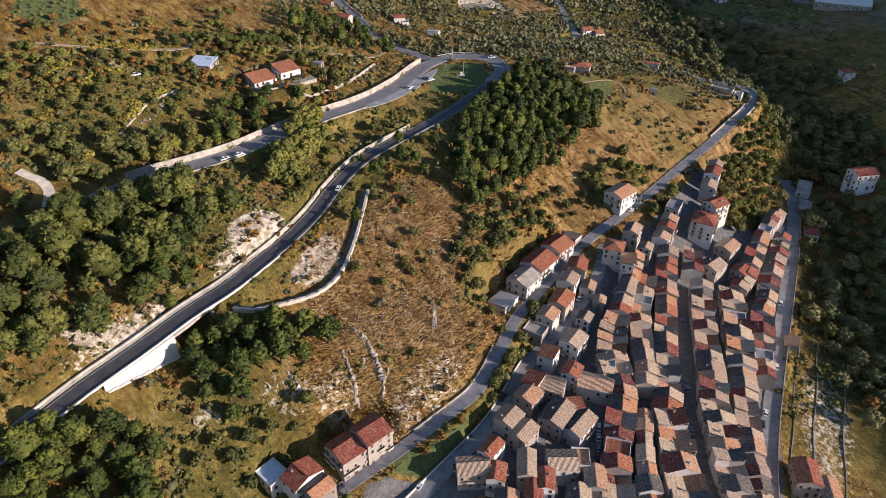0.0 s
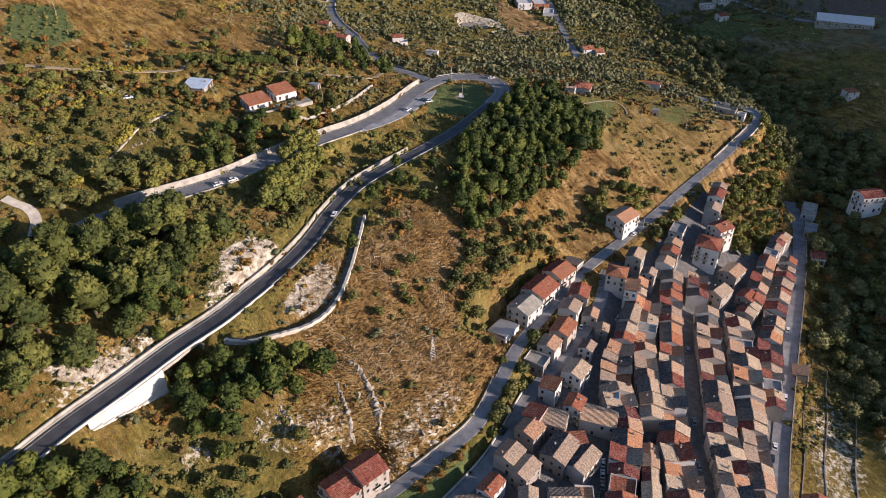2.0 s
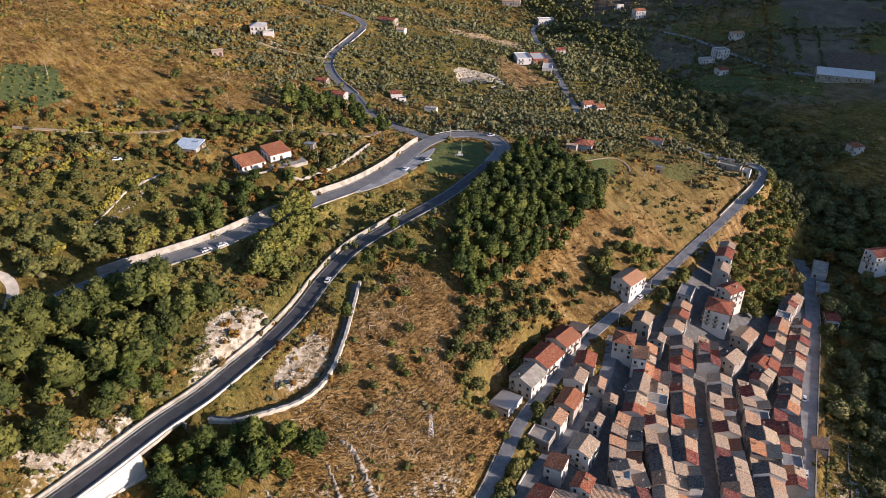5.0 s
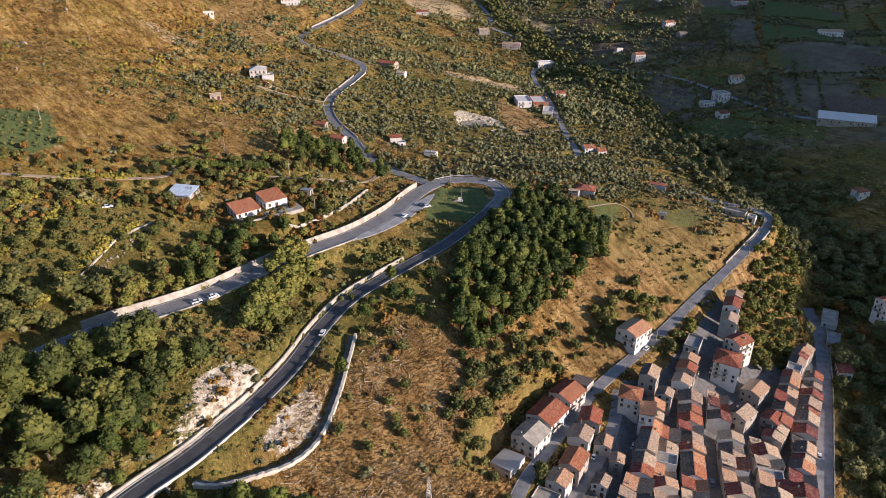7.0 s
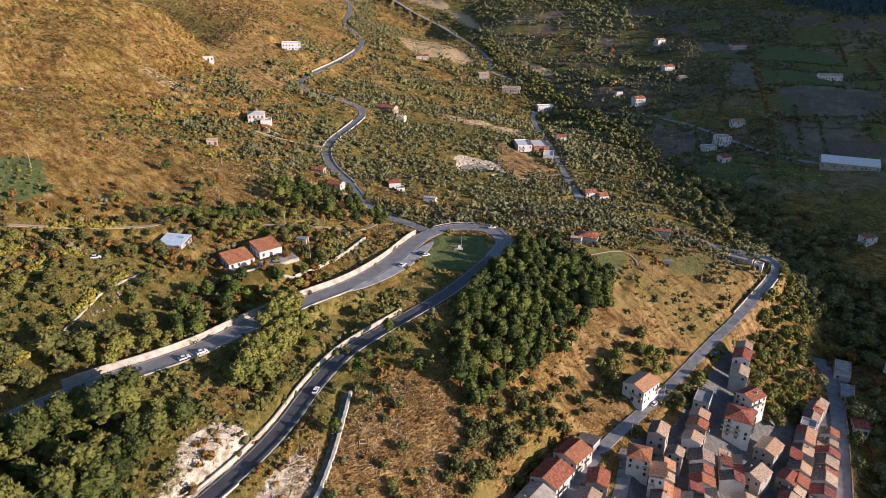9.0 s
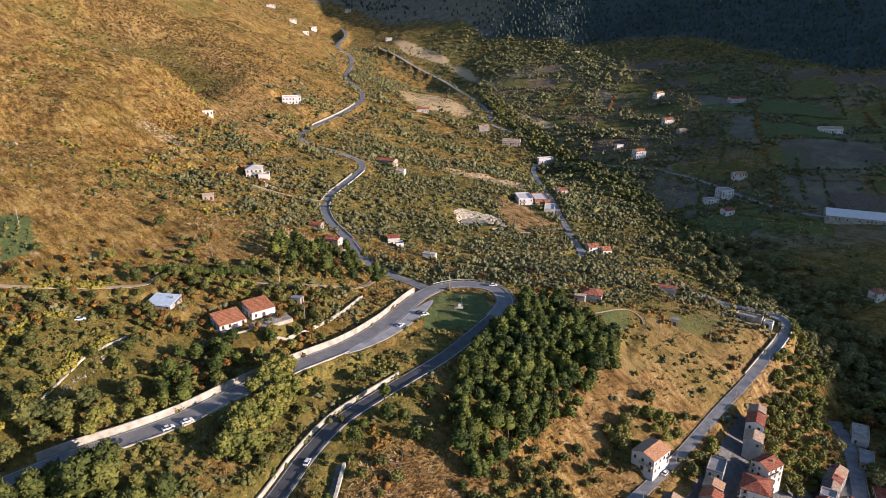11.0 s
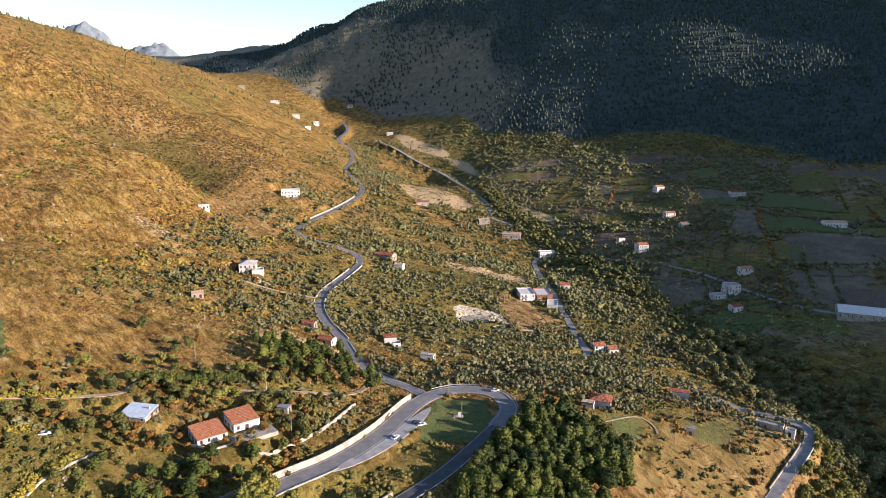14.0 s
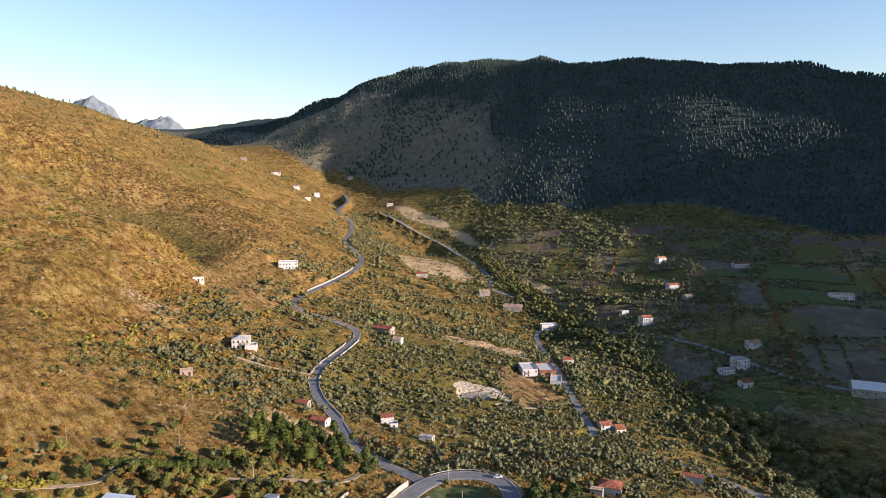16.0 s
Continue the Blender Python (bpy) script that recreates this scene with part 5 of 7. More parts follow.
    (282, 892, 15, 10, 8, 4.0, "gable", M_PLASTER, OLD, 1, None, 0.0, "low farmhouse among olive trees"),
    (299, 1053, 25, 13, 9, 6.5, "gable", M_WHITE, OLD, 2, None, 0.0, "white farmhouse on the valley floor"),
    (381, 989, 10, 20, 9, 5.0, "gable", M_PLASTER, RED, 1, None, 0.0, "long farmhouse with a red roof"),
    (427, 839, -8, 24, 9, 4.6, "gable", M_WHITE, OLD, 1, None, 0.0, "long white farm building among fields"),
    (230, 1310, 0, 16, 10, 6.0, "gable", M_WHITE, OLD, 2, None, 0.0, "far white farmhouse at the mountain foot"),
    (-109, 1579, 0, 26, 12, 6.0, "flat", M_WHITE, M_WHITE, 2, None, 0.0, "far pale building beside the upper road"),
    (-222, 1823, 0, 26, 12, 7.0, "gable", M_WHITE, OLD, 2, None, 0.0, "far white house at the head of the valley"),
    (-315, 1637, 10, 30, 14, 6.5, "gable", M_WHITE, OLD, 2, None, 0.0, "far long house of the upper hamlet"),
    (-388, 1762, 10, 40, 14, 7.0, "gable", M_WHITE, RED, 2, None, 0.0, "far house of the upper hamlet"),
    (-274, 1647, 20, 24, 12, 6.0, "flat", M_WHITE, M_WHITE, 2, None, 0.0, "far flat-roofed house of the hamlet"),
    (-468, 1779, 20, 30, 12, 6.5, "gable", M_PLASTER, OLD, 2, None, 0.0, "far house below the pass"),
    (-243, 1384, 20, 20, 11, 6.0, "flat", M_WHITE, M_WHITE, 2, None, 0.0, "far pale house above the valley road"),
]
for _x, _y, _t, _w, _d, _h, _r, _wall, _tiles, _s, _b, _bal, _label in APART:
    if _y > 1250:
        _w, _d, _h = _w * 0.5, _d * 0.65, _h * 0.7
        _b = float(land(np.array([_x - _w / 2, _x + _w / 2, _x, _x]), np.array([_y, _y, _y - _d / 2, _y + _d / 2])).max()) - 0.8
    # some old village roofs also get the shade-coloured grey back slope
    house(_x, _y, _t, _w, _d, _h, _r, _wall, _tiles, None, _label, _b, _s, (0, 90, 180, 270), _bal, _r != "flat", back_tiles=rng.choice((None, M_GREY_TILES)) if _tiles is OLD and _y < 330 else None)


# ---------------------------------------------------------------- plants
def ball(level):
    bm = bmesh.new()
    bmesh.ops.create_icosphere(bm, subdivisions=level, radius=1.0)
    bm.verts.index_update()
    v = np.array([p.co[:] for p in bm.verts])
    f = np.array([[p.index for p in q.verts] for q in bm.faces])
    bm.free()
    return v, f


BALLS = {1: ball(1), 2: ball(2)}
nrng = np.random.RandomState(5)


def clumps(centres, radii, level=2, rough=0.22, flat=0.8, tufts=0, tuft=0.3):
    """Ragged leafy clumps: uneven balls and loose sprays round them. Arrays of corners and triangles."""
    bv, bf = BALLS[level]
    n, m = len(centres), len(bv)
    spin = nrng.rand(n) * 6.283
    jit = 1 + rough * (nrng.rand(n, m) * 2 - 1)
    c, s = np.cos(spin)[:, None], np.sin(spin)[:, None]
    v = np.stack([bv[None, :, 0] * c - bv[None, :, 1] * s, bv[None, :, 0] * s + bv[None, :, 1] * c, bv[None, :, 2] * flat + 0 * c], -1)
    v = v * jit[..., None] * radii[:, None, None] + centres[:, None]
    verts, faces = [v.reshape(-1, 3)], [(bf[None] + (np.arange(n) * m)[:, None, None]).reshape(-1, 3)]
    if tufts:
        k = n * tufts
        which = np.repeat(np.arange(n), tufts)
        d = nrng.randn(k, 3)
        d[:, 2] = np.abs(d[:, 2]) * 0.9 - 0.2
        d /= np.linalg.norm(d, axis=1)[:, None]
        at = centres[which] + d * radii[which, None] * np.array([1, 1, flat]) * (0.85 + 0.3 * nrng.rand(k, 1))
        a = np.cross(d, nrng.randn(k, 3))
        a /= np.linalg.norm(a, axis=1)[:, None] + 1e-6
        size = radii[which, None] * tuft * (0.6 + 0.8 * nrng.rand(k, 1))
        t = np.stack([at - a * size * 0.5, at + a * size * 0.5, at + d * size * 0.9 + nrng.randn(k, 3) * size * 0.3], 1)
        base = n * m
        verts.append(t.reshape(-1, 3))
        faces.append(base + np.arange(3 * k).reshape(-1, 3))
    return np.vstack(verts), np.vstack(faces)


def tri_mesh(name, v, f, material, smooth=False):
    me = bpy.data.meshes.new(name)
    me.vertices.add(len(v))
    me.vertices.foreach_set("co", np.asarray(v, np.float32).ravel())
    me.loops.add(f.size)
    me.loops.foreach_set("vertex_index", f.ravel().astype(np.int32))
    me.polygons.add(len(f))
    me.polygons.foreach_set("loop_start", np.arange(0, f.size, 3, dtype=np.int32))
    me.polygons.foreach_set("loop_total", np.full(len(f), 3, np.int32))
    if smooth:
        me.polygons.foreach_set("use_smooth", np.ones(len(f), bool))
    me.update()
    me.materials.append(material)
    return me


FOOT = np.array(FOOTPRINTS)


def clear_of(x, y, gap=1.0):
    ok = road_gap(x, y) > gap
    for i in range(0, len(x), 8000):
        s = slice(i, i + 8000)
        d = np.hypot(x[s, None] - FOOT[None, :, 0], y[s, None] - FOOT[None, :, 1]) - FOOT[None, :, 2]
        ok[s] &= d.min(1) > gap - 0.5
    return ok


def trunk_mesh(h, r, lean):
    bm = bmesh.new()
    rings = []
    for k in range(5):
        t = k / 4
        ring = []
        for i in range(7):
            a = i * 2 * math.pi / 7
            q = r * (1 - 0.65 * t)
            ring.append(bm.verts.new((lean[0] * t * t + q * math.cos(a), lean[1] * t * t + q * math.sin(a), h * t - 0.4)))
        rings.append(ring)
    for p, q in zip(rings, rings[1:]):
        for i in range(7):
            bm.faces.new((p[i], p[(i + 1) % 7], q[(i + 1) % 7], q[i]))
    # limbs
    for j in range(5):
        a, z = j * 1.9, h * (0.45 + 0.11 * j)
        d = Vector((math.cos(a), math.sin(a), 0.55)) * (1.5 - 0.15 * j)
        o = Vector((lean[0] * (z / h) ** 2, lean[1] * (z / h) ** 2, z - 0.4))
        side = d.cross(Vector((0, 0, 1))).normalized() * r * 0.35
        up = side.cross(d).normalized() * r * 0.35
        vs = [bm.verts.new(o + s) for s in (side, up, -side)] + [bm.verts.new(o + d)]
        for f in ((0, 1, 3), (1, 2, 3), (2, 0, 3)):
            bm.faces.new([vs[i] for i in f])
    me = bpy.data.meshes.new("trunk")
    bm.to_mesh(me)
    bm.free()
    me.materials.append(M_TRUNK)
    return me


def pine_kind(height, spread_r, lobes, material, pointed=0.0):
    """One tree: trunk with limbs, crown of ragged needle clumps."""
    lean = (rng.uniform(-0.5, 0.5), rng.uniform(-0.5, 0.5))
    t = nrng.rand(lobes) ** 0.8
    z = height * (0.34 + 0.62 * t)
    prof = np.sqrt(np.clip(1 - (2 * t - 0.85) ** 2 / 1.6, 0.05, 1)) * (1 - pointed * t)
    a = nrng.rand(lobes) * 6.283
    rad = spread_r * prof * (0.62 + 0.30 * nrng.rand(lobes))
    c = np.stack([rad * np.cos(a) + lean[0] * t, rad * np.sin(a) + lean[1] * t, z], 1)
    c = np.vstack([c, [[lean[0], lean[1], height * 0.95]]])
    r = np.r_[spread_r * (0.24 + 0.20 * nrng.rand(lobes)) * (1 - 0.35 * pointed * t), spread_r * 0.3]
    v, f = clumps(c, r * 0.85, 1, 0.3, 0.75, 20, 0.46)
    # the dense heart of the crown
    heart = np.array([[lean[0] * 0.6, lean[1] * 0.6, height * 0.62], [lean[0] * 0.8, lean[1] * 0.8, height * 0.76]])
    v2, f2 = clumps(heart, spread_r * np.array([0.82, 0.66]), 2, 0.16, height * 0.30 / spread_r, 60, 0.32)
    v, f = np.vstack([v, v2]), np.vstack([f, f2 + len(v)])
    return tri_mesh("crown", v, f, material), trunk_mesh(height * 0.75, 0.05 * height ** 0.85, lean)


PINES = [pine_kind(9.6, 3.4, 24, M_PINE, 0.35), pine_kind(8.4, 3.1, 22, M_PINE, 0.25), pine_kind(10.6, 3.6, 26, M_PINE, 0.4), pine_kind(7.4, 2.9, 20, M_PINE, 0.3), pine_kind(8.6, 2.6, 22, M_PINE, 0.6)]
SLOPE_PINES = [pine_kind(9.5, 3.3, 24, M_SLOPE_PINE), pine_kind(8.6, 3.0, 22, M_SLOPE_PINE, 0.25), pine_kind(10.5, 3.2, 24, M_SLOPE_PINE, 0.35), pine_kind(7.6, 2.8, 20, M_SLOPE_PINE)]
BROAD = [pine_kind(6.5, 3.2, 14, M_BUSH), pine_kind(5.2, 2.8, 12, M_BUSH), pine_kind(7.5, 3.4, 15, M_BUSH), pine_kind(5.5, 2.6, 12, M_AUTUMN)]

SUNLIT_PINES = [pine_kind(7.5, 2.7, 20, M_SUNLIT_YELLOW), pine_kind(8.2, 2.9, 22, M_SUNLIT_YELLOW), pine_kind(6.8, 2.5, 18, M_SUNLIT_YELLOW)]


def grow(name, kinds, x, y, label, category, group, lo=0.75, hi=1.2, sink=0.0):
    """Trees as things, each a trunk and a crown."""
    z = land(x, y)
    firsts = []
    for i in range(len(x)):
        crown, trunk = kinds[rng.randrange(len(kinds))]
        s = rng.uniform(lo, hi)
        m = pose(x[i], y[i], z[i] - sink, 0, 0, rng.uniform(0, 360)) @ Matrix.Diagonal((s, s, s * rng.uniform(0.9, 1.12), 1))
        root = empty(name, m, label=label, category=category, group=group)
        for nm, me in (("trunk", trunk), ("crown", crown)):
            ob = new(nm, me)
            ob.parent = root


def thicket(name, kinds, x, y, label, lo, hi, material=None):
    """Trees that stand too close to count, as one mesh."""
    z = land(x, y)
    vs, fs, n = [], [], 0
    for i in range(len(x)):
        me = kinds[rng.randrange(len(kinds))][0]
        v = np.empty(len(me.vertices) * 3, np.float32)
        me.vertices.foreach_get("co", v)
        f = np.empty(len(me.polygons) * 3, np.int32)
        me.loops.foreach_get("vertex_index", f)
        a, k = rng.uniform(0, 6.28), rng.uniform(lo, hi)
        v = v.reshape(-1, 3) * k
        v = np.stack([v[:, 0] * math.cos(a) - v[:, 1] * math.sin(a) + x[i], v[:, 0] * math.sin(a) + v[:, 1] * math.cos(a) + y[i], v[:, 2] + z[i] - 0.6], 1)
        vs.append(v)
        fs.append(f.reshape(-1, 3) + n)
        n += len(v)
    return tagged(new(name, tri_mesh(name, np.vstack(vs), np.vstack(fs), material or M_PINE)), label, "woodland", kind="stuff")


def poisson(n, x0, x1, y0, y1, keep, gap, clear=1.5):
    """Random plots at least gap apart, accepted where keep(x, y) says."""
    x, y = nrng.uniform(x0, x1, n), nrng.uniform(y0, y1, n)
    k = nrng.rand(n) < keep(x, y)
    x, y = x[k], y[k]
    k = clear_of(x, y, clear)
    x, y = x[k], y[k]
    cell, used, out = gap, {}, []
    for i in range(len(x)):
        a, b = int(x[i] // cell), int(y[i] // cell)
        if any((x[i] - p) ** 2 + (y[i] - q) ** 2 < gap * gap for da in (-1, 0, 1) for db in (-1, 0, 1) for p, q in used.get((a + da, b + db), ())):
            continue
        used.setdefault((a, b), []).append((x[i], y[i]))
        out.append(i)
    return x[out], y[out]


def meadow(x, y):
    """The open golden grassland above the gardens."""
    return np.maximum(blob(x, y, -135, 427, 165, 50, 38), blob(x, y, -240, 400, 70, 90))


PINE_HILL = [(6, 284), (17, 280), (30, 298), (47, 319), (69, 344), (86, 362), (90, 382), (78, 393), (63, 402), (48, 401), (33, 377), (12, 340), (6, 310)]
WEST_WOOD = [(-165, 228), (-124, 238), (-98, 246), (-82, 244), (-84, 236), (-97, 223), (-102, 203), (-112, 189), (-120, 178), (-140, 160), (-185, 190)]
HOLLOW = [(-120, 214), (-112, 204), (-102, 199), (-92, 206), (-90, 216), (-96, 228), (-104, 232), (-108, 224)]
GULLY_WOOD = [(-92, 194), (-70, 199), (-47, 204), (-40, 196), (-64, 184), (-72, 168), (-86, 172)]
CORNER_WOOD = [(-150, 150), (-119, 147), (-104, 155), (-90, 151), (-90, 120), (-150, 105)]
_x, _y = poisson(4000, 0, 100, 275, 415, lambda x, y: inside(x, y, *PINE_HILL), 4.6, 0.5)
grow("pine_tree", PINES, _x, _y, "dark green umbrella pine on the hilltop grove", "tree", "pine grove", 0.9, 1.35, 0.5)
_x, _y = poisson(4000, -190, -75, 150, 262, lambda x, y: 0.9 * inside(x, y, *WEST_WOOD) * (1 - blob(x, y, -77, 233, 7, 12, -30)) * (1 - blob(x, y, -112, 187, 9, 7, 35)) * (1 - 0.8 * blob(x, y, -128, 214, 7, 9)), 6.6, 4.0)
grow("pine_tree", SLOPE_PINES, _x, _y, "pine with a rounded yellow-green crown on the slope", "tree", "slope pines", 1.1, 1.85, 1.2)
_l = flank(glide([(-158, 211, 0), (-146, 226, 0), (-134, 239, 0), (-122, 249, 0), (-111, 258, 0)], 5.6), 9.0)
_l = np.vstack([_l, flank(_l, 5.5)])
grow("pine_tree", SLOPE_PINES, _l[:, 0] + nrng.uniform(-1.5, 1.5, len(_l)), _l[:, 1] + nrng.uniform(-1.5, 1.5, len(_l)), "tall dense pine on the valley edge of the upper road", "tree", "upper road pines", 1.2, 1.7, 1.0)
_x, _y = poisson(2500, -125, -85, 195, 240, lambda x, y: inside(x, y, *HOLLOW), 4.8, 2.5)
grow("pine_tree", PINES, _x, _y, "dark pine crowded into the hollow above the road", "tree", "hollow pines", 0.75, 1.25, 1.0)
_x, _y = poisson(1500, -95, -38, 160, 206, lambda x, y: 0.8 * inside(x, y, *GULLY_WOOD), 5.8, 2.5)
grow("pine_tree", PINES, _x, _y, "pine in the shaded gully below the road", "tree", "gully pines", 0.9, 1.45, 0.5)
_x, _y = poisson(2500, -155, -85, 100, 160, lambda x, y: inside(x, y, *CORNER_WOOD), 5.8, 2.0)
thicket("pine_wood", PINES, _x, _y, "dense pine wood beside the bridge wall", 1.05, 1.6)
_l = flank(glide([(-78, 244, 0), (-73, 254, 0), (-70, 268, 0), (-68, 284, 0), (-64, 298, 0), (-60, 312, 0)], 3.4), 0.5)
_l = np.vstack([_l, flank(_l, 4.0)[::2], flank(_l, -4.5)[10::2]])
_l = _l[_l[:, 1] > 262]
grow("pine_tree", SUNLIT_PINES, _l[:, 0] + nrng.uniform(-1, 1, len(_l)), _l[:, 1] + nrng.uniform(-1, 1, len(_l)), "yellow-green pine with sunlight in its colour, lining the hillside road", "tree", "roadside pines", 1.1, 1.6, 1.0)
_x, _y = poisson(900, -95, -30, 395, 455, lambda x, y: 0.16 * blob(x, y, -62, 424, 26, 24), 5.5, 2.0)
grow("pine_tree", PINES, _x, _y, "dark conifer near the road junction", "tree", "junction conifers", 0.7, 1.1, 0.3)
_x, _y = poisson(500, -125, -70, 285, 335, lambda x, y: 0.2 * blob(x, y, -90, 305, 18, 18), 5.5, 2.0)
grow("pine_tree", PINES, _x, _y, "conifer in the garden above the road", "tree", "garden conifers", 0.65, 1.0, 0.3)
_l = np.array([(7, 252), (12, 247), (10, 241), (15, 241), (17, 236), (21, 232), (18, 257), (24, 265), (14, 252), (25, 227)], float)
grow("broadleaf_tree", BROAD[:3], _l[:, 0], _l[:, 1], "green broadleaf tree at the foot of the brown slope", "tree", "slope foot trees", 0.55, 0.9, 0.4)
_x, _y = poisson(2600, 180, 330, 200, 620, lambda x, y: 0.95 * np.exp(-((stream_side(x, y) - 4) / 36) ** 2), 6.0, 2.0)
_a = (_y < 430) & (np.arange(len(_x)) % 3 == 0)
grow("broadleaf_tree", BROAD, _x[_a], _y[_a], "broadleaf tree along the shaded stream", "tree", "stream trees", 0.8, 1.5, 0.3)
thicket("stream_wood", BROAD[:3], _x[~_a], _y[~_a], "dense broadleaf wood along the shaded stream", 0.8, 1.45, M_GROVE)
_x, _y = poisson(2600, -210, -50, 262, 425, lambda x, y: 0.95 * (value_noise(x, y, 26) + 0.6 * value_noise(x, y, 11) > -0.10 + 0.6 * meadow(x, y) + 0.7 * blob(x, y, -84, 338, 22, 18, 38) + 0.35 * blob(x, y, -170, 318, 18, 24)), 3.7, 2.0)
_a = value_noise(_x + 60, _y, 30) > 0.02
thicket("garden_thicket", BROAD[:3], _x[_a], _y[_a], "overgrown yellow-green gardens above the hillside road", 0.3, 0.8, M_SUNLIT_YELLOW)
thicket("garden_thicket", BROAD[:3], _x[~_a], _y[~_a], "overgrown green gardens above the hillside road", 0.3, 0.85, M_BUSH)
_x, _y = poisson(700, -210, -55, 262, 425, lambda x, y: 0.8 * (value_noise(x + 40, y, 24) > 0.08 + 0.2 * meadow(x, y)), 4.2, 1.5)
thicket("russet_thicket", BROAD[3:], _x, _y, "russet and yellow bushes in the gardens", 0.4, 0.75, M_AUTUMN)
_x, _y = poisson(9000, 5, 225, 190, 445, lambda x, y: np.maximum.reduce([blob(x, y, 27, 212, 3.5, 26, -28), blob(x, y, 36, 283, 10, 32, -42), 0.8 * blob(x, y, 84, 326, 9, 9), 0.7 * blob(x, y, 104, 338, 9, 7), blob(x, y, 172, 352, 14, 26, -35), blob(x, y, 198, 402, 13, 34, -25), 0.8 * blob(x, y, 118, 328, 4, 14, -45)]), 4.0, 1.0)
_a = _y > 330
thicket("bank_wood", BROAD[:3], _x[_a], _y[_a], "green and tawny trees on the bank above the street", 0.6, 1.0, M_SUNLIT_YELLOW)
_x, _y = _x[~_a], _y[~_a]
grow("broadleaf_tree", BROAD[:3], _x, _y, "green tree above the village houses", "tree", "village edge trees", 0.6, 1.0, 0.2)
_x, _y = poisson(300, -190, -60, 265, 420, lambda x, y: 0.4 * (1 - 0.9 * meadow(x, y)), 9.0, 2.0)
grow("broadleaf_tree", BROAD, _x, _y, "garden tree with green and russet foliage", "tree", "garden trees", 0.5, 0.95, 0.2)
# single trees and tall bushes that stand clear of the woods
for _kinds, _pts, _lo, _hi, _t, _g in (
        (BROAD[:3], [(-12, 252), (4, 248), (-19, 263), (13, 264), (-51, 289), (-37, 297), (-46, 311), (-33, 321), (-15, 235), (-34, 228), (-24, 225), (20, 256), (24, 266), (-58, 300), (-20, 276), (-14, 270), (-26, 268)], 0.55, 0.95, "rounded green bush on the dry slope", "slope bushes"),
        (PINES[:4], [(-28, 294), (-31, 285), (-19, 300), (-13, 300), (17, 272), (15, 282), (-21, 309), (-4, 312), (-36, 252), (2, 300), (8, 292), (-8, 292), (10, 276)], 0.55, 0.9, "low dark pine below the hillside road", "roadside slope pines"),
        (SUNLIT_PINES, [(-15, 238), (-12, 233), (-7, 241), (-18, 243)], 0.5, 0.75, "yellow-green tree on the dry slope", "yellow slope trees"),
        (BROAD[:3], [(85, 337), (91, 343), (105, 341), (116, 348), (124, 353), (110, 338), (81, 328), (163, 364), (161, 349), (169, 345), (182, 371), (192, 385), (175, 378), (99, 351), (78, 322), (72, 316)], 0.55, 0.95, "green tree on the bank by the village road", "bank trees"),
        ([PINES[4], PINES[3]], [(-87, 310), (-80, 315), (-73, 320), (-91, 321), (-71, 330), (-85, 326), (-94, 290), (-101, 298), (-99, 284)], 0.85, 1.2, "dark conifer in the garden below the villa", "garden conifers"),
        ([PINES[4]], [(-84, 450), (-74, 438), (-89, 445), (-62, 443), (-56, 463), (-45, 458), (-72, 458), (-52, 452), (-66, 432), (-78, 428), (-96, 436)], 0.7, 1.05, "dark pointed conifer on the terraces", "terrace conifers"),
        (BROAD[:3], [(-147, 246), (-142, 249), (-136, 250), (-130, 258), (-153, 250), (-161, 254), (-154, 259), (-147, 257), (-167, 251), (-170, 263), (-162, 264), (-136, 263), (-132, 268), (-111, 285), (-122, 275), (-127, 267), (-176, 256), (-156, 266)], 1.0, 1.6, "leafy tree in the hollow beside the lane", "hollow trees"),
        (SUNLIT_PINES, [(-124, 264), (-114, 273), (-103, 292), (-97, 297), (-106, 280), (-116, 268)], 0.75, 1.0, "sunlit conifer above the retaining wall", "wall conifers"),
        ([BROAD[3]], [(-6, 168), (0, 173), (7, 179)], 0.55, 0.7, "ochre autumn tree on the green verge", "verge trees"),
        (BROAD[:3], [(-76, 160), (-70, 156), (-66, 163), (-60, 168), (-52, 170), (-44, 174), (-80, 152), (-56, 163), (-48, 178), (-64, 150)], 0.6, 1.0, "bushy tree above the roadside houses", "lower slope trees"),
        (BROAD, [(-120, 406), (-118, 414), (-124, 398)], 0.7, 0.9, "bushy tree beside the field pole", "field trees")):
    _p = np.array(_pts, float)
    grow("pine_tree" if _kinds[0] in PINES or _kinds is SUNLIT_PINES else "broadleaf_tree", _kinds, _p[:, 0], _p[:, 1], _t, "tree", _g, _lo, _hi, 0.3)
_h = glide([(-132, 364, 0), (-108, 371, 0), (-88, 380, 0)], 1.2)
grow("cypress", [PINES[4]], _h[:, 0], _h[:, 1], "dark clipped conifer in a hedge row", "tree", "hedge row", 0.5, 0.62, 0.3)


def scrub(name, x, y, size, material, label, level=1, lobes=4, tufts=5, lift=0.35, category="shrubs"):
    """All of one kind of low growth, as one mesh."""
    z = land(x, y)
    n = len(x)
    which = np.repeat(np.arange(n), lobes)
    s = size[which]
    off = nrng.randn(n * lobes, 3) * s[:, None] * np.array([0.6, 0.6, 0.22])
    c = np.stack([x[which], y[which], z[which] + s * lift], 1) + off
    v, f = clumps(c, s * (0.4 + 0.4 * nrng.rand(n * lobes)), level, 0.32, 0.8, tufts, 0.75)
    return tagged(new(name, tri_mesh(name, v, f, material)), label, category, kind="stuff")


def cover_at(x, y):
    return covers(x, y, 0 * x)


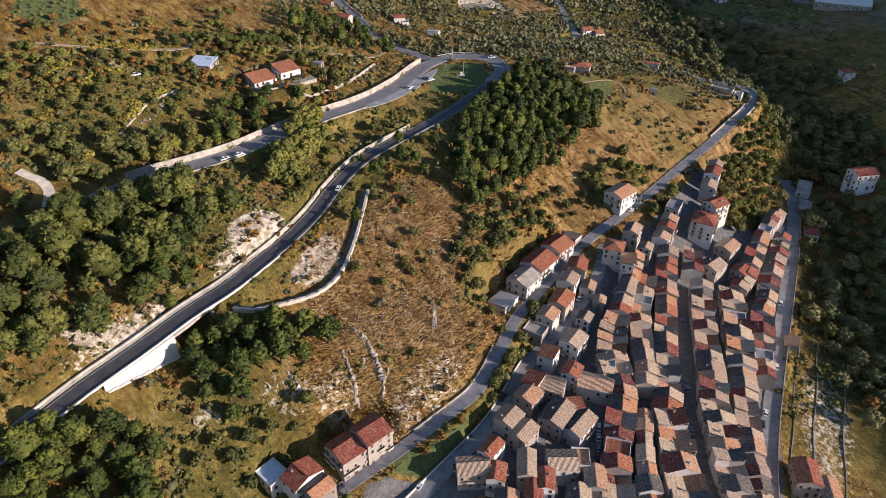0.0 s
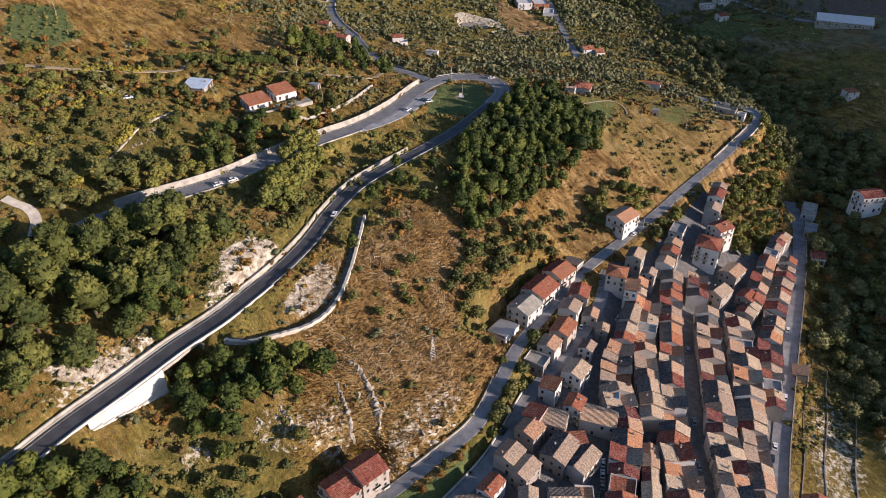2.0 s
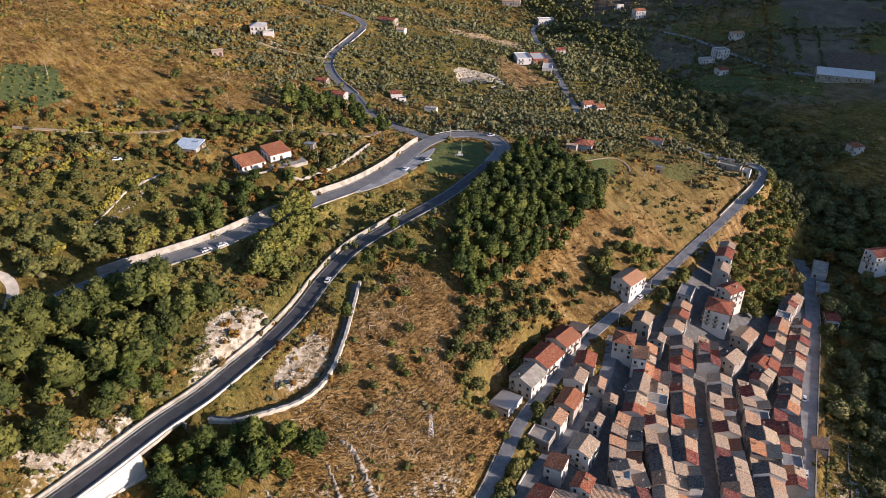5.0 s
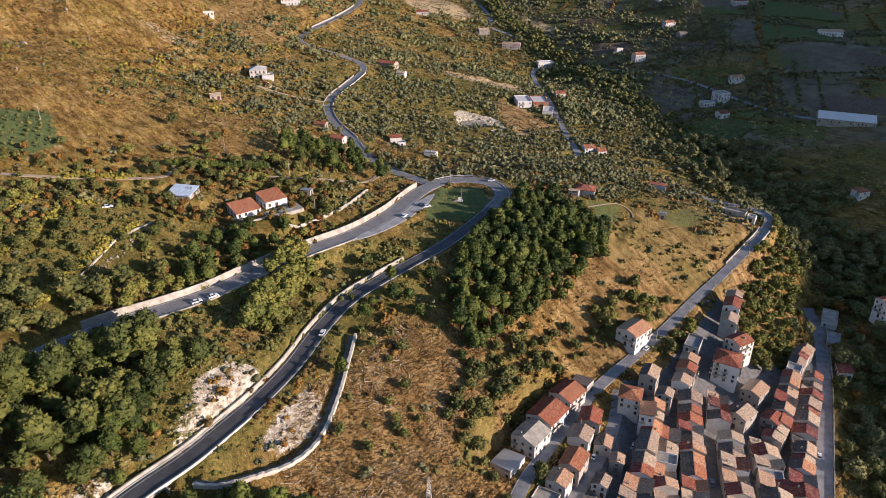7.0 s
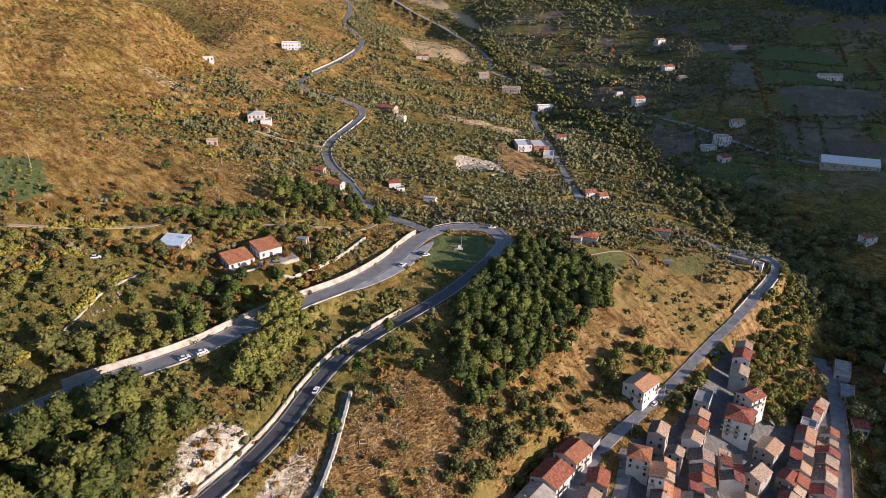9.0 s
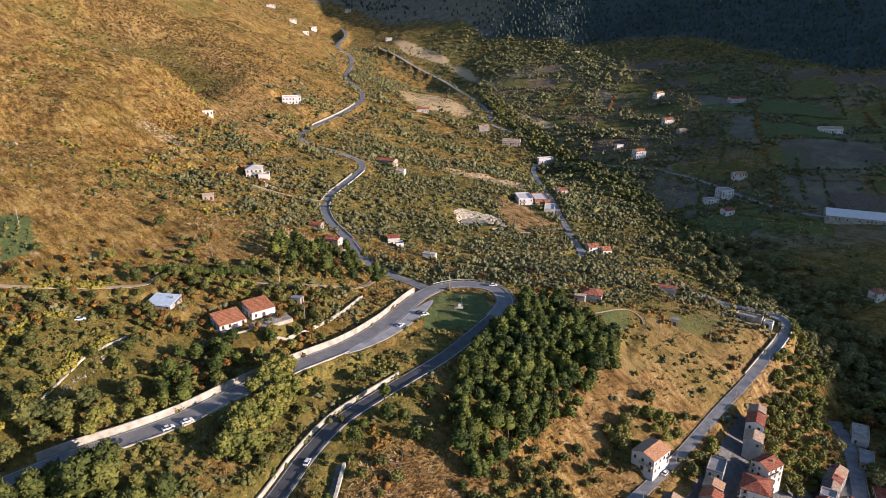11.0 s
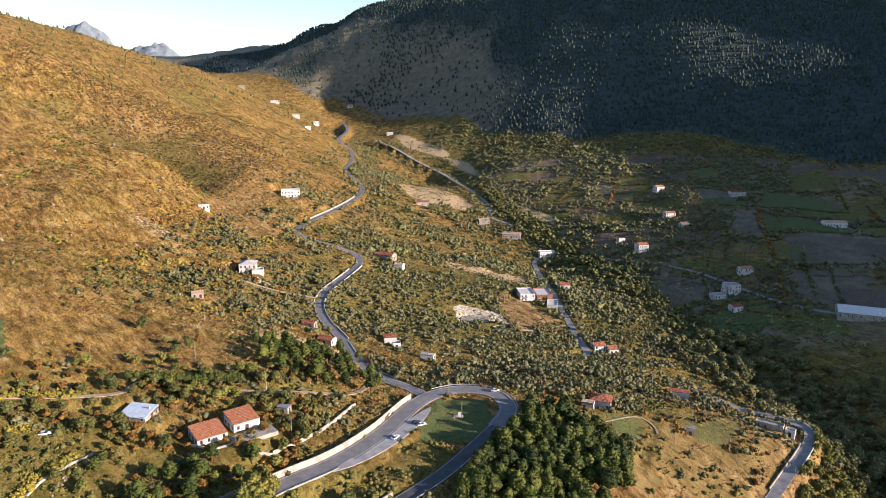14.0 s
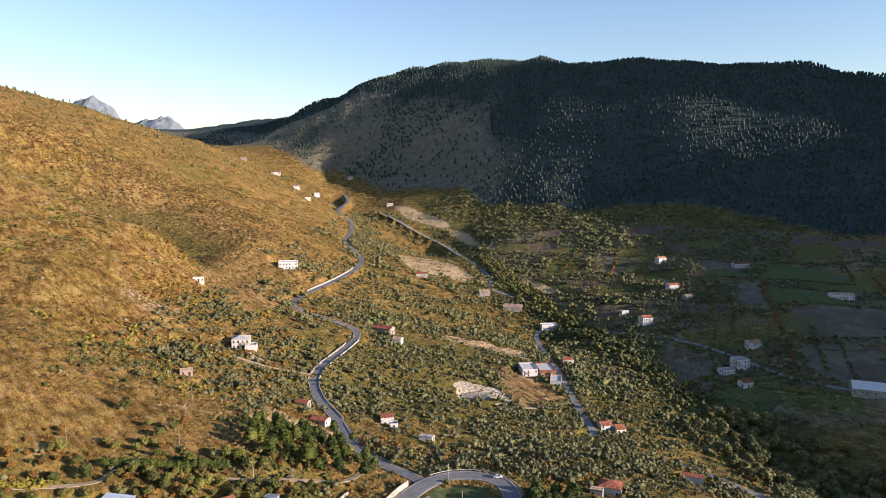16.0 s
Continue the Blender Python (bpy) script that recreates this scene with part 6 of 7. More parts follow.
def green_keep(x, y):
    g, r, s, w, l, pv, st, he, gl = cover_at(x, y)
    pine = inside(x, y, *PINE_HILL)
    tuft = ease01((value_noise(x, y, 16) + 0.8 * value_noise(x, y, 6.5) + 0.22) / 0.3)
    return np.clip(1.35 * g - 0.12, 0.08, 1.0) * (0.12 + 0.88 * tuft) * (1 - pv) * (1 - 0.6 * r) * (1 - 0.9 * (s > 0.6)) * (1 - pine) * (1 - (l > 0.5)) * (1 - 0.35 * blob(x, y, 98, 365, 36, 58, -42)) * (1 - 0.93 * meadow(x, y))


SEEN = [(-190, 200), (-140, 130), (-60, 120), (10, 140), (250, 250), (300, 470), (-280, 470)]
_x, _y = poisson(60000, -270, 300, 125, 470, lambda x, y: green_keep(x, y) * inside(x, y, *SEEN), 1.7, 0.8)
_k = value_noise(_x + 17, _y, 26) + 0.6 * value_noise(_x, _y, 9) + 0.35 * (nrng.rand(len(_x)) - 0.5)
_s = 0.6 + 1.7 * nrng.rand(len(_x)) ** 2.0
for _a, _m, _t in ((_k < 0.02, M_BUSH, "green scrub and brambles over the slopes"), ((_k >= 0.02) & (_k < 0.16), M_OLIVE, "grey-green bushes over the slopes"),
                   ((_k >= 0.16) & (_k < 0.30), M_HEATH, "brown withered brambles over the slopes"), (_k >= 0.30, M_AUTUMN, "russet and yellow autumn shrubs on the slopes")):
    scrub("scrub", _x[_a], _y[_a], _s[_a], _m, _t, 1, 2, 6)


def grove_keep(x, y):
    g, r, s, w, l, pv, st, he, gl = cover_at(x, y)
    patch = value_noise(x, y, 38) + 0.6 * value_noise(x + 50, y, 15)
    return np.clip(0.14 + 0.5 * g + 3.0 * patch, 0.04, 0.95) * (st < 0.5) * (w < 0.5) * (gl < 0.75) * (s < 0.5) * (r < 0.42) * (l < 0.5) * (1 - 0.9 * meadow(x, y)) * ease01((x + 215 - 0.02 * y) / 60)


_x, _y = poisson(26000, -200, 240, 425, 660, grove_keep, 4.1, 1.5)
scrub("olive_grove", _x, _y, 1.1 + 1.7 * nrng.rand(len(_x)) ** 1.5, M_OLIVE, "grey-green olive trees in the valley groves", 1, 3, 5, 0.7, "olive trees")
_x, _y = poisson(60000, -190, 640, 660, 1480, grove_keep, 4.6, 2.0)
_a = value_noise(_x, _y, 48) + 0.5 * value_noise(_x, _y, 17) < 0.15
scrub("far_olive_grove", _x[_a], _y[_a], 1.4 + 1.8 * nrng.rand(_a.sum()) ** 1.5, M_OLIVE, "olive trees further up the valley", 1, 2, 4, 0.7, "olive trees")
scrub("far_trees", _x[~_a], _y[~_a], 1.6 + 2.4 * nrng.rand((~_a).sum()) ** 1.5, M_GROVE, "dark trees and hedges of the valley floor", 1, 3, 4, 0.8, "trees")


def valley_grove():
    """Olive and fruit trees set out in rough rows over the plots of the valley floor."""
    u, v = np.meshgrid(np.arange(-700, 1300, 5.8), np.arange(100, 1900, 6.6))
    u, v = u.ravel() + nrng.uniform(-1.3, 1.3, u.size), v.ravel() + nrng.uniform(-1.3, 1.3, u.size)
    x, y = u * 0.94 + v * 0.34, -u * 0.34 + v * 0.94
    k = (x > 40 - 0.35 * np.maximum(y - 1100, 0)) & (x < 640) & (y > 640) & (y < 1560)
    x, y = x[k], y[k]
    g, r, s, w, l, pv, st, he, gl = cover_at(x, y)
    side = stream_side(x, y)
    keep = (gl < 0.75) & (st < 0.5) & (s < 0.4) & (l < 0.4) & (r < 0.4) & ((side > 12) | ((x > 40) & (y < 980) & (side < -8))) & (sheet(x, y) < 165) & (w < 0.6) & (nrng.rand(len(x)) < 0.35 + 0.5 * (value_noise(x, y, 44) + 0.5))
    x, y = x[keep], y[keep]
    k = clear_of(x, y, 2.0)
    x, y = x[k], y[k]
    size = 1.3 + 1.7 * nrng.rand(len(x)) ** 1.5
    a = value_noise(x + 31, y, 52) + 0.3 * nrng.rand(len(x)) < 0.22
    scrub("valley_olives", x[a], y[a], size[a], M_OLIVE, "rows of olive trees over the valley plots", 1, 2, 4, 0.7, "olive trees")
    scrub("valley_orchard", x[~a], y[~a], size[~a] * 1.2, M_GROVE, "green orchard trees over the valley plots", 1, 2, 4, 0.7, "fruit trees")


valley_grove()
# trees and gardens of the sunlit bench at the head of the valley
_x, _y = poisson(9000, -620, 60, 1280, 2000, lambda x, y: 0.75 * ease01((value_noise(x, y, 70) + 0.4 * value_noise(x, y, 25) + 0.1) / 0.25) * (mountain_side(x, y) < 0) * ease01((x + 0.35 * (y - 1280) + 330) / 120), 6.5, 3.0)
_a = nrng.rand(len(_x)) < 0.6
scrub("bench_trees", _x[_a], _y[_a], nrng.uniform(1.2, 2.6, _a.sum()), M_GROVE, "small trees on the sunlit bench up the valley", 1, 2, 3, 0.7, "trees")
scrub("bench_shrubs", _x[~_a], _y[~_a], nrng.uniform(1.0, 2.2, (~_a).sum()), M_AUTUMN, "tawny shrubs on the sunlit bench up the valley", 1, 2, 3)
_x, _y = poisson(16000, 60, 330, 600, 1250, lambda x, y: 0.9 * np.exp(-((stream_side(x, y) - 6) / 13) ** 2), 5.0, 2.0)
scrub("stream_trees", _x, _y, nrng.uniform(2.0, 3.8, len(_x)), M_BUSH, "tall dark trees along the stream", 1, 3, 5, 1.0, "trees")
_x, _y = poisson(12000, -560, -120, 330, 1300, lambda x, y: (0.12 + 0.7 * (value_noise(x, y, 45) + 0.5 * value_noise(x, y, 14) > 0.2)) * (1 - 0.7 * meadow(x, y)), 3.6, 2.0)
_a = nrng.rand(len(_x)) < 0.7
scrub("hill_scrub", _x[_a], _y[_a], nrng.uniform(0.6, 1.6, _a.sum()), M_BUSH, "scattered shrubs on the golden hillside", 1, 2, 4)
scrub("hill_autumn_scrub", _x[~_a], _y[~_a], nrng.uniform(0.6, 1.5, (~_a).sum()), M_AUTUMN, "tawny shrubs on the golden hillside", 1, 2, 4)

_x, _y = poisson(16000, -330, -105, 430, 800, lambda x, y: 0.9 * (value_noise(x, y, 34) + 0.7 * value_noise(x, y, 12) > 0.08 + 0.2 * meadow(x, y)), 2.8, 1.5)
_k = value_noise(_x + 9, _y, 40) + 0.4 * nrng.rand(len(_x))
for _a, _m, _t in ((_k < 0.1, M_BUSH, "green shrubs in the hillside hollows"), ((_k >= 0.1) & (_k < 0.35), M_WEEDS, "yellow-green broom on the golden hill"), (_k >= 0.35, M_AUTUMN, "orange and tawny shrubs on the golden hill")):
    scrub("hollow_shrubs", _x[_a], _y[_a], 0.6 + 1.5 * nrng.rand(_a.sum()) ** 1.7, _m, _t, 1, 3, 4)
_x, _y = poisson(15000, -560, -205, 770, 1010, lambda x, y: 0.9 * ease01((value_noise(x, y, 30) + 0.35) / 0.2), 3.4, 1.5)
scrub("gully_scrub", _x, _y, nrng.uniform(0.8, 1.9, len(_x)), M_HEATH, "brown low scrub on the slope behind the spur", 1, 2, 3)


def conifers(name, x, y, h, material, label):
    """Far woods: small ragged cones and domes."""
    z = land(x, y)
    n = len(x)
    k = 5
    a = (np.arange(k) / k * 6.283)[None] + nrng.rand(n, 1) * 6
    r = (h * (0.24 + 0.1 * nrng.rand(n)))[:, None] * (0.7 + 0.6 * nrng.rand(n, k))
    low = np.stack([x[:, None] + r * np.cos(a), y[:, None] + r * np.sin(a), z[:, None] + h[:, None] * (0.05 + 0.25 * nrng.rand(n, k))], -1)
    r2 = r * 0.80
    mid = np.stack([x[:, None] + r2 * np.cos(a + 0.4), y[:, None] + r2 * np.sin(a + 0.4), z[:, None] + h[:, None] * (0.62 + 0.2 * nrng.rand(n, k))], -1)
    top = np.stack([x, y, z + h], -1)[:, None]
    v = np.concatenate([low, mid, top], 1)
    i = np.arange(k)
    j = (i + 1) % k
    f = np.concatenate([np.stack([i, j, k + i], 1), np.stack([j, k + j, k + i], 1), np.stack([k + i, k + j, 0 * i + 2 * k], 1)])
    f = f[None] + (np.arange(n) * (2 * k + 1))[:, None, None]
    return tagged(new(name, tri_mesh(name, v.reshape(-1, 3), f.reshape(-1, 3), material)), label, "forest", kind="stuff")


def wood_keep(x, y):
    g, r, s, w, l, pv, st, he, gl = cover_at(x, y)
    patch = value_noise(x, y, 130) + 0.5
    return np.clip((w - 0.45) * 2.2, 0, 1) * np.where(he > 0.4, 0.05 + 0.3 * (patch > 0.66), 0.95) * (gl < 0.5) * (np.abs(x) < 0.68 * y + 60)


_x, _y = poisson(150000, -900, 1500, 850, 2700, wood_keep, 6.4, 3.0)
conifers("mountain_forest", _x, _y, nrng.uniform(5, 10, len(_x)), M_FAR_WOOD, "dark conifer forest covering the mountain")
_x, _y = poisson(1600, -800, -250, 950, 1700, lambda x, y: 0.5 * ease01((sheet(x, y) - 150) / 60), 16.0, 3.0)
conifers("ridge_trees", _x, _y, nrng.uniform(3, 7, len(_x)), M_BUSH, "scattered small conifers along the golden ridge")


# ---------------------------------------------------------------- walls, rails and other works along the roads
def stretch(line, start, end):
    """The piece of a line between the samples nearest to two plan points."""
    a = int(np.hypot(line[:, 0] - start[0], line[:, 1] - start[1]).argmin())
    b = int(np.hypot(line[:, 0] - end[0], line[:, 1] - end[1]).argmin())
    return line[a:b + 1]


def wall_along(name, line, offset, height, thick, below, material, label, coping=True, uneven=0.0):
    l = flank(line, offset)
    bm = bmesh.new()
    rows = []
    a, b = flank(l, -thick / 2), flank(l, thick / 2)
    for i in range(len(l)):
        top = l[i, 2] + height + uneven * math.sin(i * 1.7) * 0.5 + uneven * rng.uniform(-0.4, 0.4)
        lo = l[i, 2] - below
        rows.append([bm.verts.new((a[i, 0], a[i, 1], lo)), bm.verts.new((a[i, 0], a[i, 1], top)), bm.verts.new((b[i, 0], b[i, 1], top)), bm.verts.new((b[i, 0], b[i, 1], lo))])
    for r, s in zip(rows, rows[1:]):
        for i in range(4):
            bm.faces.new((r[i], s[i], s[(i + 1) % 4], r[(i + 1) % 4]))
    bm.faces.new(rows[0][::-1])
    bm.faces.new(rows[-1])
    bmesh.ops.recalc_face_normals(bm, faces=bm.faces)
    ob = tagged(part(name, bm, material), label, "wall", kind="structure")
    if coping and not uneven:
        c = l.copy()
        c[:, 2] += height
        part("coping", ribbon(c, thick / 2 + 0.08, 0.14, 0.13), M_CONCRETE, ob, "pale concrete coping")
    return ob


PASS, UPPER, LAY, VILLAGE, TERRACE, LOWER, VALLEY = [r[0] for r in ROADS[:7]]
wall_along("retaining_wall", stretch(UPPER, (-9, 404), (-124, 248)), 5.3, 2.8, 0.45, 1.2, M_CREAM_WALL, "cream concrete retaining wall above the hillside road", False)
wall_along("retaining_wall", stretch(PASS, (-128, 144), (-14, 322)), -4.7, 1.9, 0.5, 1.0, M_CREAM_WALL, "cream concrete retaining wall beside the dark road", False)


def bridge_works():
    """White wall with a stepped footing, the deck of the open span and its far abutment."""
    at = lambda u, s, z: (-113.9 + 0.582 * u + 0.813 * s, 169.3 + 0.813 * u - 0.582 * s, z)

    def slab(us, s0, s1, lo, hi):
        bm = bmesh.new()
        rows = [[bm.verts.new(at(u, s, z)) for s, z in ((s0, l), (s0, h), (s1, h), (s1, l))] for u, l, h in zip(us, lo, hi)]
        for r, q in zip(rows, rows[1:]):
            for i in range(4):
                bm.faces.new((r[i], q[i], q[(i + 1) % 4], r[(i + 1) % 4]))
        bm.faces.new(rows[0][::-1])
        bm.faces.new(rows[-1])
        bmesh.ops.recalc_face_normals(bm, faces=bm.faces)
        return bm

    us = np.linspace(-1.5, 26.5, 15)
    road = np.array([PASS[np.hypot(PASS[:, 0] - at(u, 0, 0)[0], PASS[:, 1] - at(u, 0, 0)[1]).argmin(), 2] for u in us])
    wall = tagged(part("bridge_wall", slab(us, 3.6, 4.5, bridge_foot(us) - 3, road - 0.3), M_WHITE_WALL), "tall white bridge wall under the road", "wall", kind="structure")
    for u0, u1 in zip(us[:-1:2], us[2::2]):
        z = float(bridge_foot((u0 + u1) / 2))
        part("footing", slab([u0, u1 - 0.05], 4.5, 5.3, [z - 3] * 2, [z + 0.5] * 2), M_WHITE_WALL, wall)
    ue = np.array([26.6, 33, 39, 46])
    re = np.array([PASS[np.hypot(PASS[:, 0] - at(u, 0, 0)[0], PASS[:, 1] - at(u, 0, 0)[1]).argmin(), 2] for u in ue])
    part("deck", slab(ue, -3.4, 4.3, re - 1.6, re - 0.35), M_CONCRETE, wall, "grey concrete deck of the open span")
    part("abutment", slab([43.5, 45.5], -3.4, 4.2, [22, 22], [34.5, 34.5]), M_CONCRETE, wall, "grey concrete abutment")
    part("pier_end", slab([26.0, 27.2], -3.4, 3.6, [20, 20], [34.0, 34.0]), M_CONCRETE, wall)


bridge_works()
wall_along("kerb_wall", stretch(PASS, (-138, 126), (-66, 231)), 4.0, 0.45, 0.35, 0.5, M_WHITE_WALL, "white parapet along the bridge", False)
wall_along("kerb_wall", stretch(UPPER, (-42, 336), (-110, 260)), -4.75, 0.4, 0.3, 1.0, M_CONCRETE, "worn concrete parapet on the valley side", False)
wall_along("stone_wall", stretch(VILLAGE, (-8, 174), (24, 216)), -3.1, 0.9, 0.45, 1.0, M_CREAM_WALL, "cream stone wall at the cliff foot", False)
wall_along("stone_wall", stretch(TERRACE, (-18, 143), (38, 219)), -3.1, 1.1, 0.4, 2.5, M_WHITE_WALL, "pale wall along the terrace street", False)
wall_along("stone_wall", stretch(VILLAGE, (180, 406), (200, 447)), 3.1, 0.9, 0.4, 1.5, M_WHITE_WALL, "white wall round the outside of the bend", False)
wall_along("stone_wall", stretch(VILLAGE, (166, 391), (196, 424)), -3.2, 1.2, 0.5, 1.0, M_CREAM_WALL, "cream wall on the uphill side of the bend", False)
wall_along("stone_wall", stretch(LOWER, (112, 138), (214, 376)), 3.75, 0.9, 0.35, 3.0, M_CREAM_WALL, "low wall on the stream side of the street", False)
wall_along("stone_wall", stretch(VALLEY, (-58, 490), (-68, 655)), 3.6, 0.6, 0.4, 1.0, M_WHITE_WALL, "white low wall along the winding road", False)
wall_along("stone_wall", stretch(VALLEY, (-83, 560), (-70, 640)), -3.8, 1.0, 0.5, 1.0, M_CREAM_WALL, "cream wall cut into the bank", False)
wall_along("stone_wall", stretch(VALLEY, (-131, 795), (-103, 945)), -3.9, 1.6, 0.6, 1.0, M_CREAM_WALL, "pale cut bank wall above the road", False)
wall_along("stone_wall", ROADS[-1][0], 1.9, 1.3, 1.1, 2.6, M_PALE_WALL, "rough pale stone wall on the edge of the old track", False, 0.35)


def ground_line(points, step=3.0):
    p = np.array(points, float)
    q = glide(np.c_[p, 0 * p[:, 0]], step)
    q[:, 2] = land(q[:, 0], q[:, 1])
    return q


for _p, _h, _t in (([(-65, 339), (-56, 349), (-48, 361), (-42, 375), (-38, 388)], 1.6, "curved cream garden wall below the villa"), ([(-94, 239), (-88, 243), (-81, 246)], 1.2, "short pale wall among the pines"),
                   ([(-139, 271), (-133, 295), (-124, 315)], 0.7, "tumbled dry stone wall in the garden"), ([(-70, 334), (-62, 343), (-58, 352)], 0.8, "low stone terrace edge"),
                   ([(-96, 333), (-84, 330), (-76, 338)], 0.7, "low stone terrace below the villa"), ([(-125, 224), (-120, 219), (-117, 214)], 0.9, "rough pale ledge among pines"),
                   ([(166, 440), (178, 428), (192, 420)], 0.8, "low stone wall across the hilltop")):
    wall_along("stone_wall", ground_line(_p), 0.0, _h, 0.5, 1.5, M_CREAM_WALL, _t, False, 0.25)


for _o in (9.0, 18.0, 30.0):
    _l = flank(stretch(LOWER, (120, 160), (165, 262)), _o + 0.5 * np.sin(np.arange(len(stretch(LOWER, (120, 160), (165, 262)))) * 0.5 + _o))[int(_o / 9):]
    _l[:, 2] = land(_l[:, 0], _l[:, 1])
    wall_along("stone_wall", _l, 0.0, 0.45, 0.45, 1.5, M_ROCK, "dry stone wall of a terraced plot", False, 0.2)


def guard_rail(line, offset, label):
    l = flank(line, offset)
    root = empty("guard_rail", Matrix.Identity(4), label=label, category="guard rail")
    bm = ribbon(l, 0.05, 0.78, 0.32)
    part("rail", bm, M_STEEL, root)
    me = bpy.data.meshes.new("post")
    b = boxes((-0.06, 0.06, -0.06, 0.06, -0.5, 0.8))
    b.to_mesh(me)
    b.free()
    me.materials.append(M_STEEL)
    for p in l[::2]:
        put(me, root, Matrix.Translation(p))


guard_rail(stretch(PASS, (-66, 231), (20, 368)), 4.0, "galvanised guard rail on the valley side of the dark road")
guard_rail(stretch(PASS, (-138, 126), (-70, 226)), -3.95, "galvanised guard rail on the hill side of the bridge")
guard_rail(stretch(UPPER, (34, 398), (0, 416)), 4.9, "galvanised guard rail round the hairpin bend")
guard_rail(stretch(VALLEY, (-26, 433), (-56, 484)), 3.5, "guard rail along the winding valley road")


# ---------------------------------------------------------------- cars
def car_meshes():
    prof = [(-2.1, 0.35), (-2.15, 0.75), (-1.9, 0.92), (-1.2, 0.95), (1.0, 0.93), (1.95, 0.80), (2.12, 0.60), (2.1, 0.32)]
    cab = [(-1.75, 0.92), (-1.35, 1.42), (0.15, 1.45), (0.95, 0.92)]

    def extrude(points, half, taper):
        bm = bmesh.new()
        a = [bm.verts.new((x, -half + taper * max(0, z - 0.9), z)) for x, z in points]
        b = [bm.verts.new((x, half - taper * max(0, z - 0.9), z)) for x, z in points]
        n = len(points)
        for i in range(n):
            bm.faces.new((a[i], a[(i + 1) % n], b[(i + 1) % n], b[i]))
        bm.faces.new(a[::-1])
        bm.faces.new(b)
        bmesh.ops.recalc_face_normals(bm, faces=bm.faces)
        return bm

    wheel = bmesh.new()
    bmesh.ops.create_cone(wheel, cap_ends=True, segments=12, radius1=0.32, radius2=0.32, depth=0.22, matrix=Matrix.Rotation(radians(90), 4, "X"))
    top = boxes((-1.25, 0.10, -0.62, 0.62, 1.43, 1.48))
    return extrude(prof, 0.86, 0.0), extrude(cab, 0.80, 0.28), wheel, top


CAR_PAINTS = [plain("white_car_paint", (0.75, 0.75, 0.74), 0.3, 0.0, 0.05, 1.0, 0.0, 0.5), plain("grey_car_paint", (0.22, 0.23, 0.24), 0.3, 0.4, 0.05, 1.0, 0.0, 0.5),
              plain("dark_car_paint", (0.03, 0.035, 0.05), 0.3, 0.2, 0.05, 1.0, 0.0, 0.5), plain("red_car_paint", (0.35, 0.03, 0.03), 0.3, 0.0, 0.05, 1.0, 0.0, 0.5)]
CAR_WORDS = ["white", "silver grey", "dark blue", "red"]
CAR_FIRST = []
for _m, _wd in zip(CAR_PAINTS, CAR_WORDS):
    _body, _cab, _wheel, _top = car_meshes()
    _root = empty("car", Matrix.Identity(4), label=_wd + " hatchback parked at the roadside", category="car", group="parked cars")
    part("body", _body, _m, _root)
    part("cabin_glass", _cab, M_GLASS, _root)
    part("roof_panel", _top, _m, _root)
    _wm = bpy.data.meshes.new("wheel")
    _wheel.to_mesh(_wm)
    _wheel.free()
    _wm.materials.append(M_DARK)
    for _px in (-1.3, 1.3):
        for _py in (-0.78, 0.78):
            put(_wm, _root, Matrix.Translation((_px, _py, 0.32)))
    CAR_FIRST.append(_root)
# kind, x, y, heading
CARS = [(2, -36, 154.5, 40), (0, -8, 158, 62), (0, 63, 254.5, 62), (2, 67, 259.5, 60), (0, 81, 262, 60), (0, 61, 187, 80), (0, 60, 182, 80), (1, 59, 177, 80), (2, 58, 172, 80), (0, 150, 231, 66),
        (0, 134.5, 203, 66), (2, 131, 197, 66), (1, 121, 169, 75), (1, 102, 209, 80), (1, 98, 188, 85), (0, 170, 277, 64), (1, 111, 250, 75), (2, 24, 196, 57), (0, 99, 317, 48), (0, -93, 271.5, 40),
        (0, -88, 276, 40), (2, -107, 262, 40), (0, -17.5, 363, 60), (2, -9, 379, 25), (0, -6.5, 377.5, 25), (1, 55, 196, 15), (2, 57, 266, 60), (0, -46, 273, 80), (0, -143, 319, 20), (1, 141, 357.5, 50), (0, 30, 420, 0)]
for _i, (_k, _cx, _cy, _a) in enumerate(CARS):
    _rd = min((np.hypot(l[:, 0] - _cx, l[:, 1] - _cy).min(), n) for n, (l, h, b) in enumerate(ROADS))
    _l = ROADS[_rd[1]][0]
    _z = _l[np.hypot(_l[:, 0] - _cx, _l[:, 1] - _cy).argmin(), 2] + 0.03 if _rd[0] < ROADS[_rd[1]][1] else spot(_cx, _cy)
    if CAR_FIRST[_k].location.length == 0:
        CAR_FIRST[_k].matrix_world = pose(_cx, _cy, _z, 0, 0, _a)
    else:
        copy_thing(CAR_FIRST[_k], pose(_cx, _cy, _z, 0, 0, _a))

# ---------------------------------------------------------------- poles, pylon and lines
POLE = bpy.data.meshes.new("pole")
_b = bmesh.new()
bmesh.ops.create_cone(_b, cap_ends=True, segments=8, radius1=0.16, radius2=0.09, depth=9.0, matrix=Matrix.Translation((0, 0, 4.2)))
_b.to_mesh(POLE)
_b.free()
POLE.materials.append(M_CONCRETE)
ARM = bpy.data.meshes.new("crossarm")
_b = boxes((-0.7, 0.7, -0.06, 0.06, 8.2, 8.32), (-0.62, -0.54, -0.04, 0.04, 8.32, 8.55), (0.54, 0.62, -0.04, 0.04, 8.32, 8.55))
_b.to_mesh(ARM)
_b.free()
ARM.materials.append(M_WOOD)
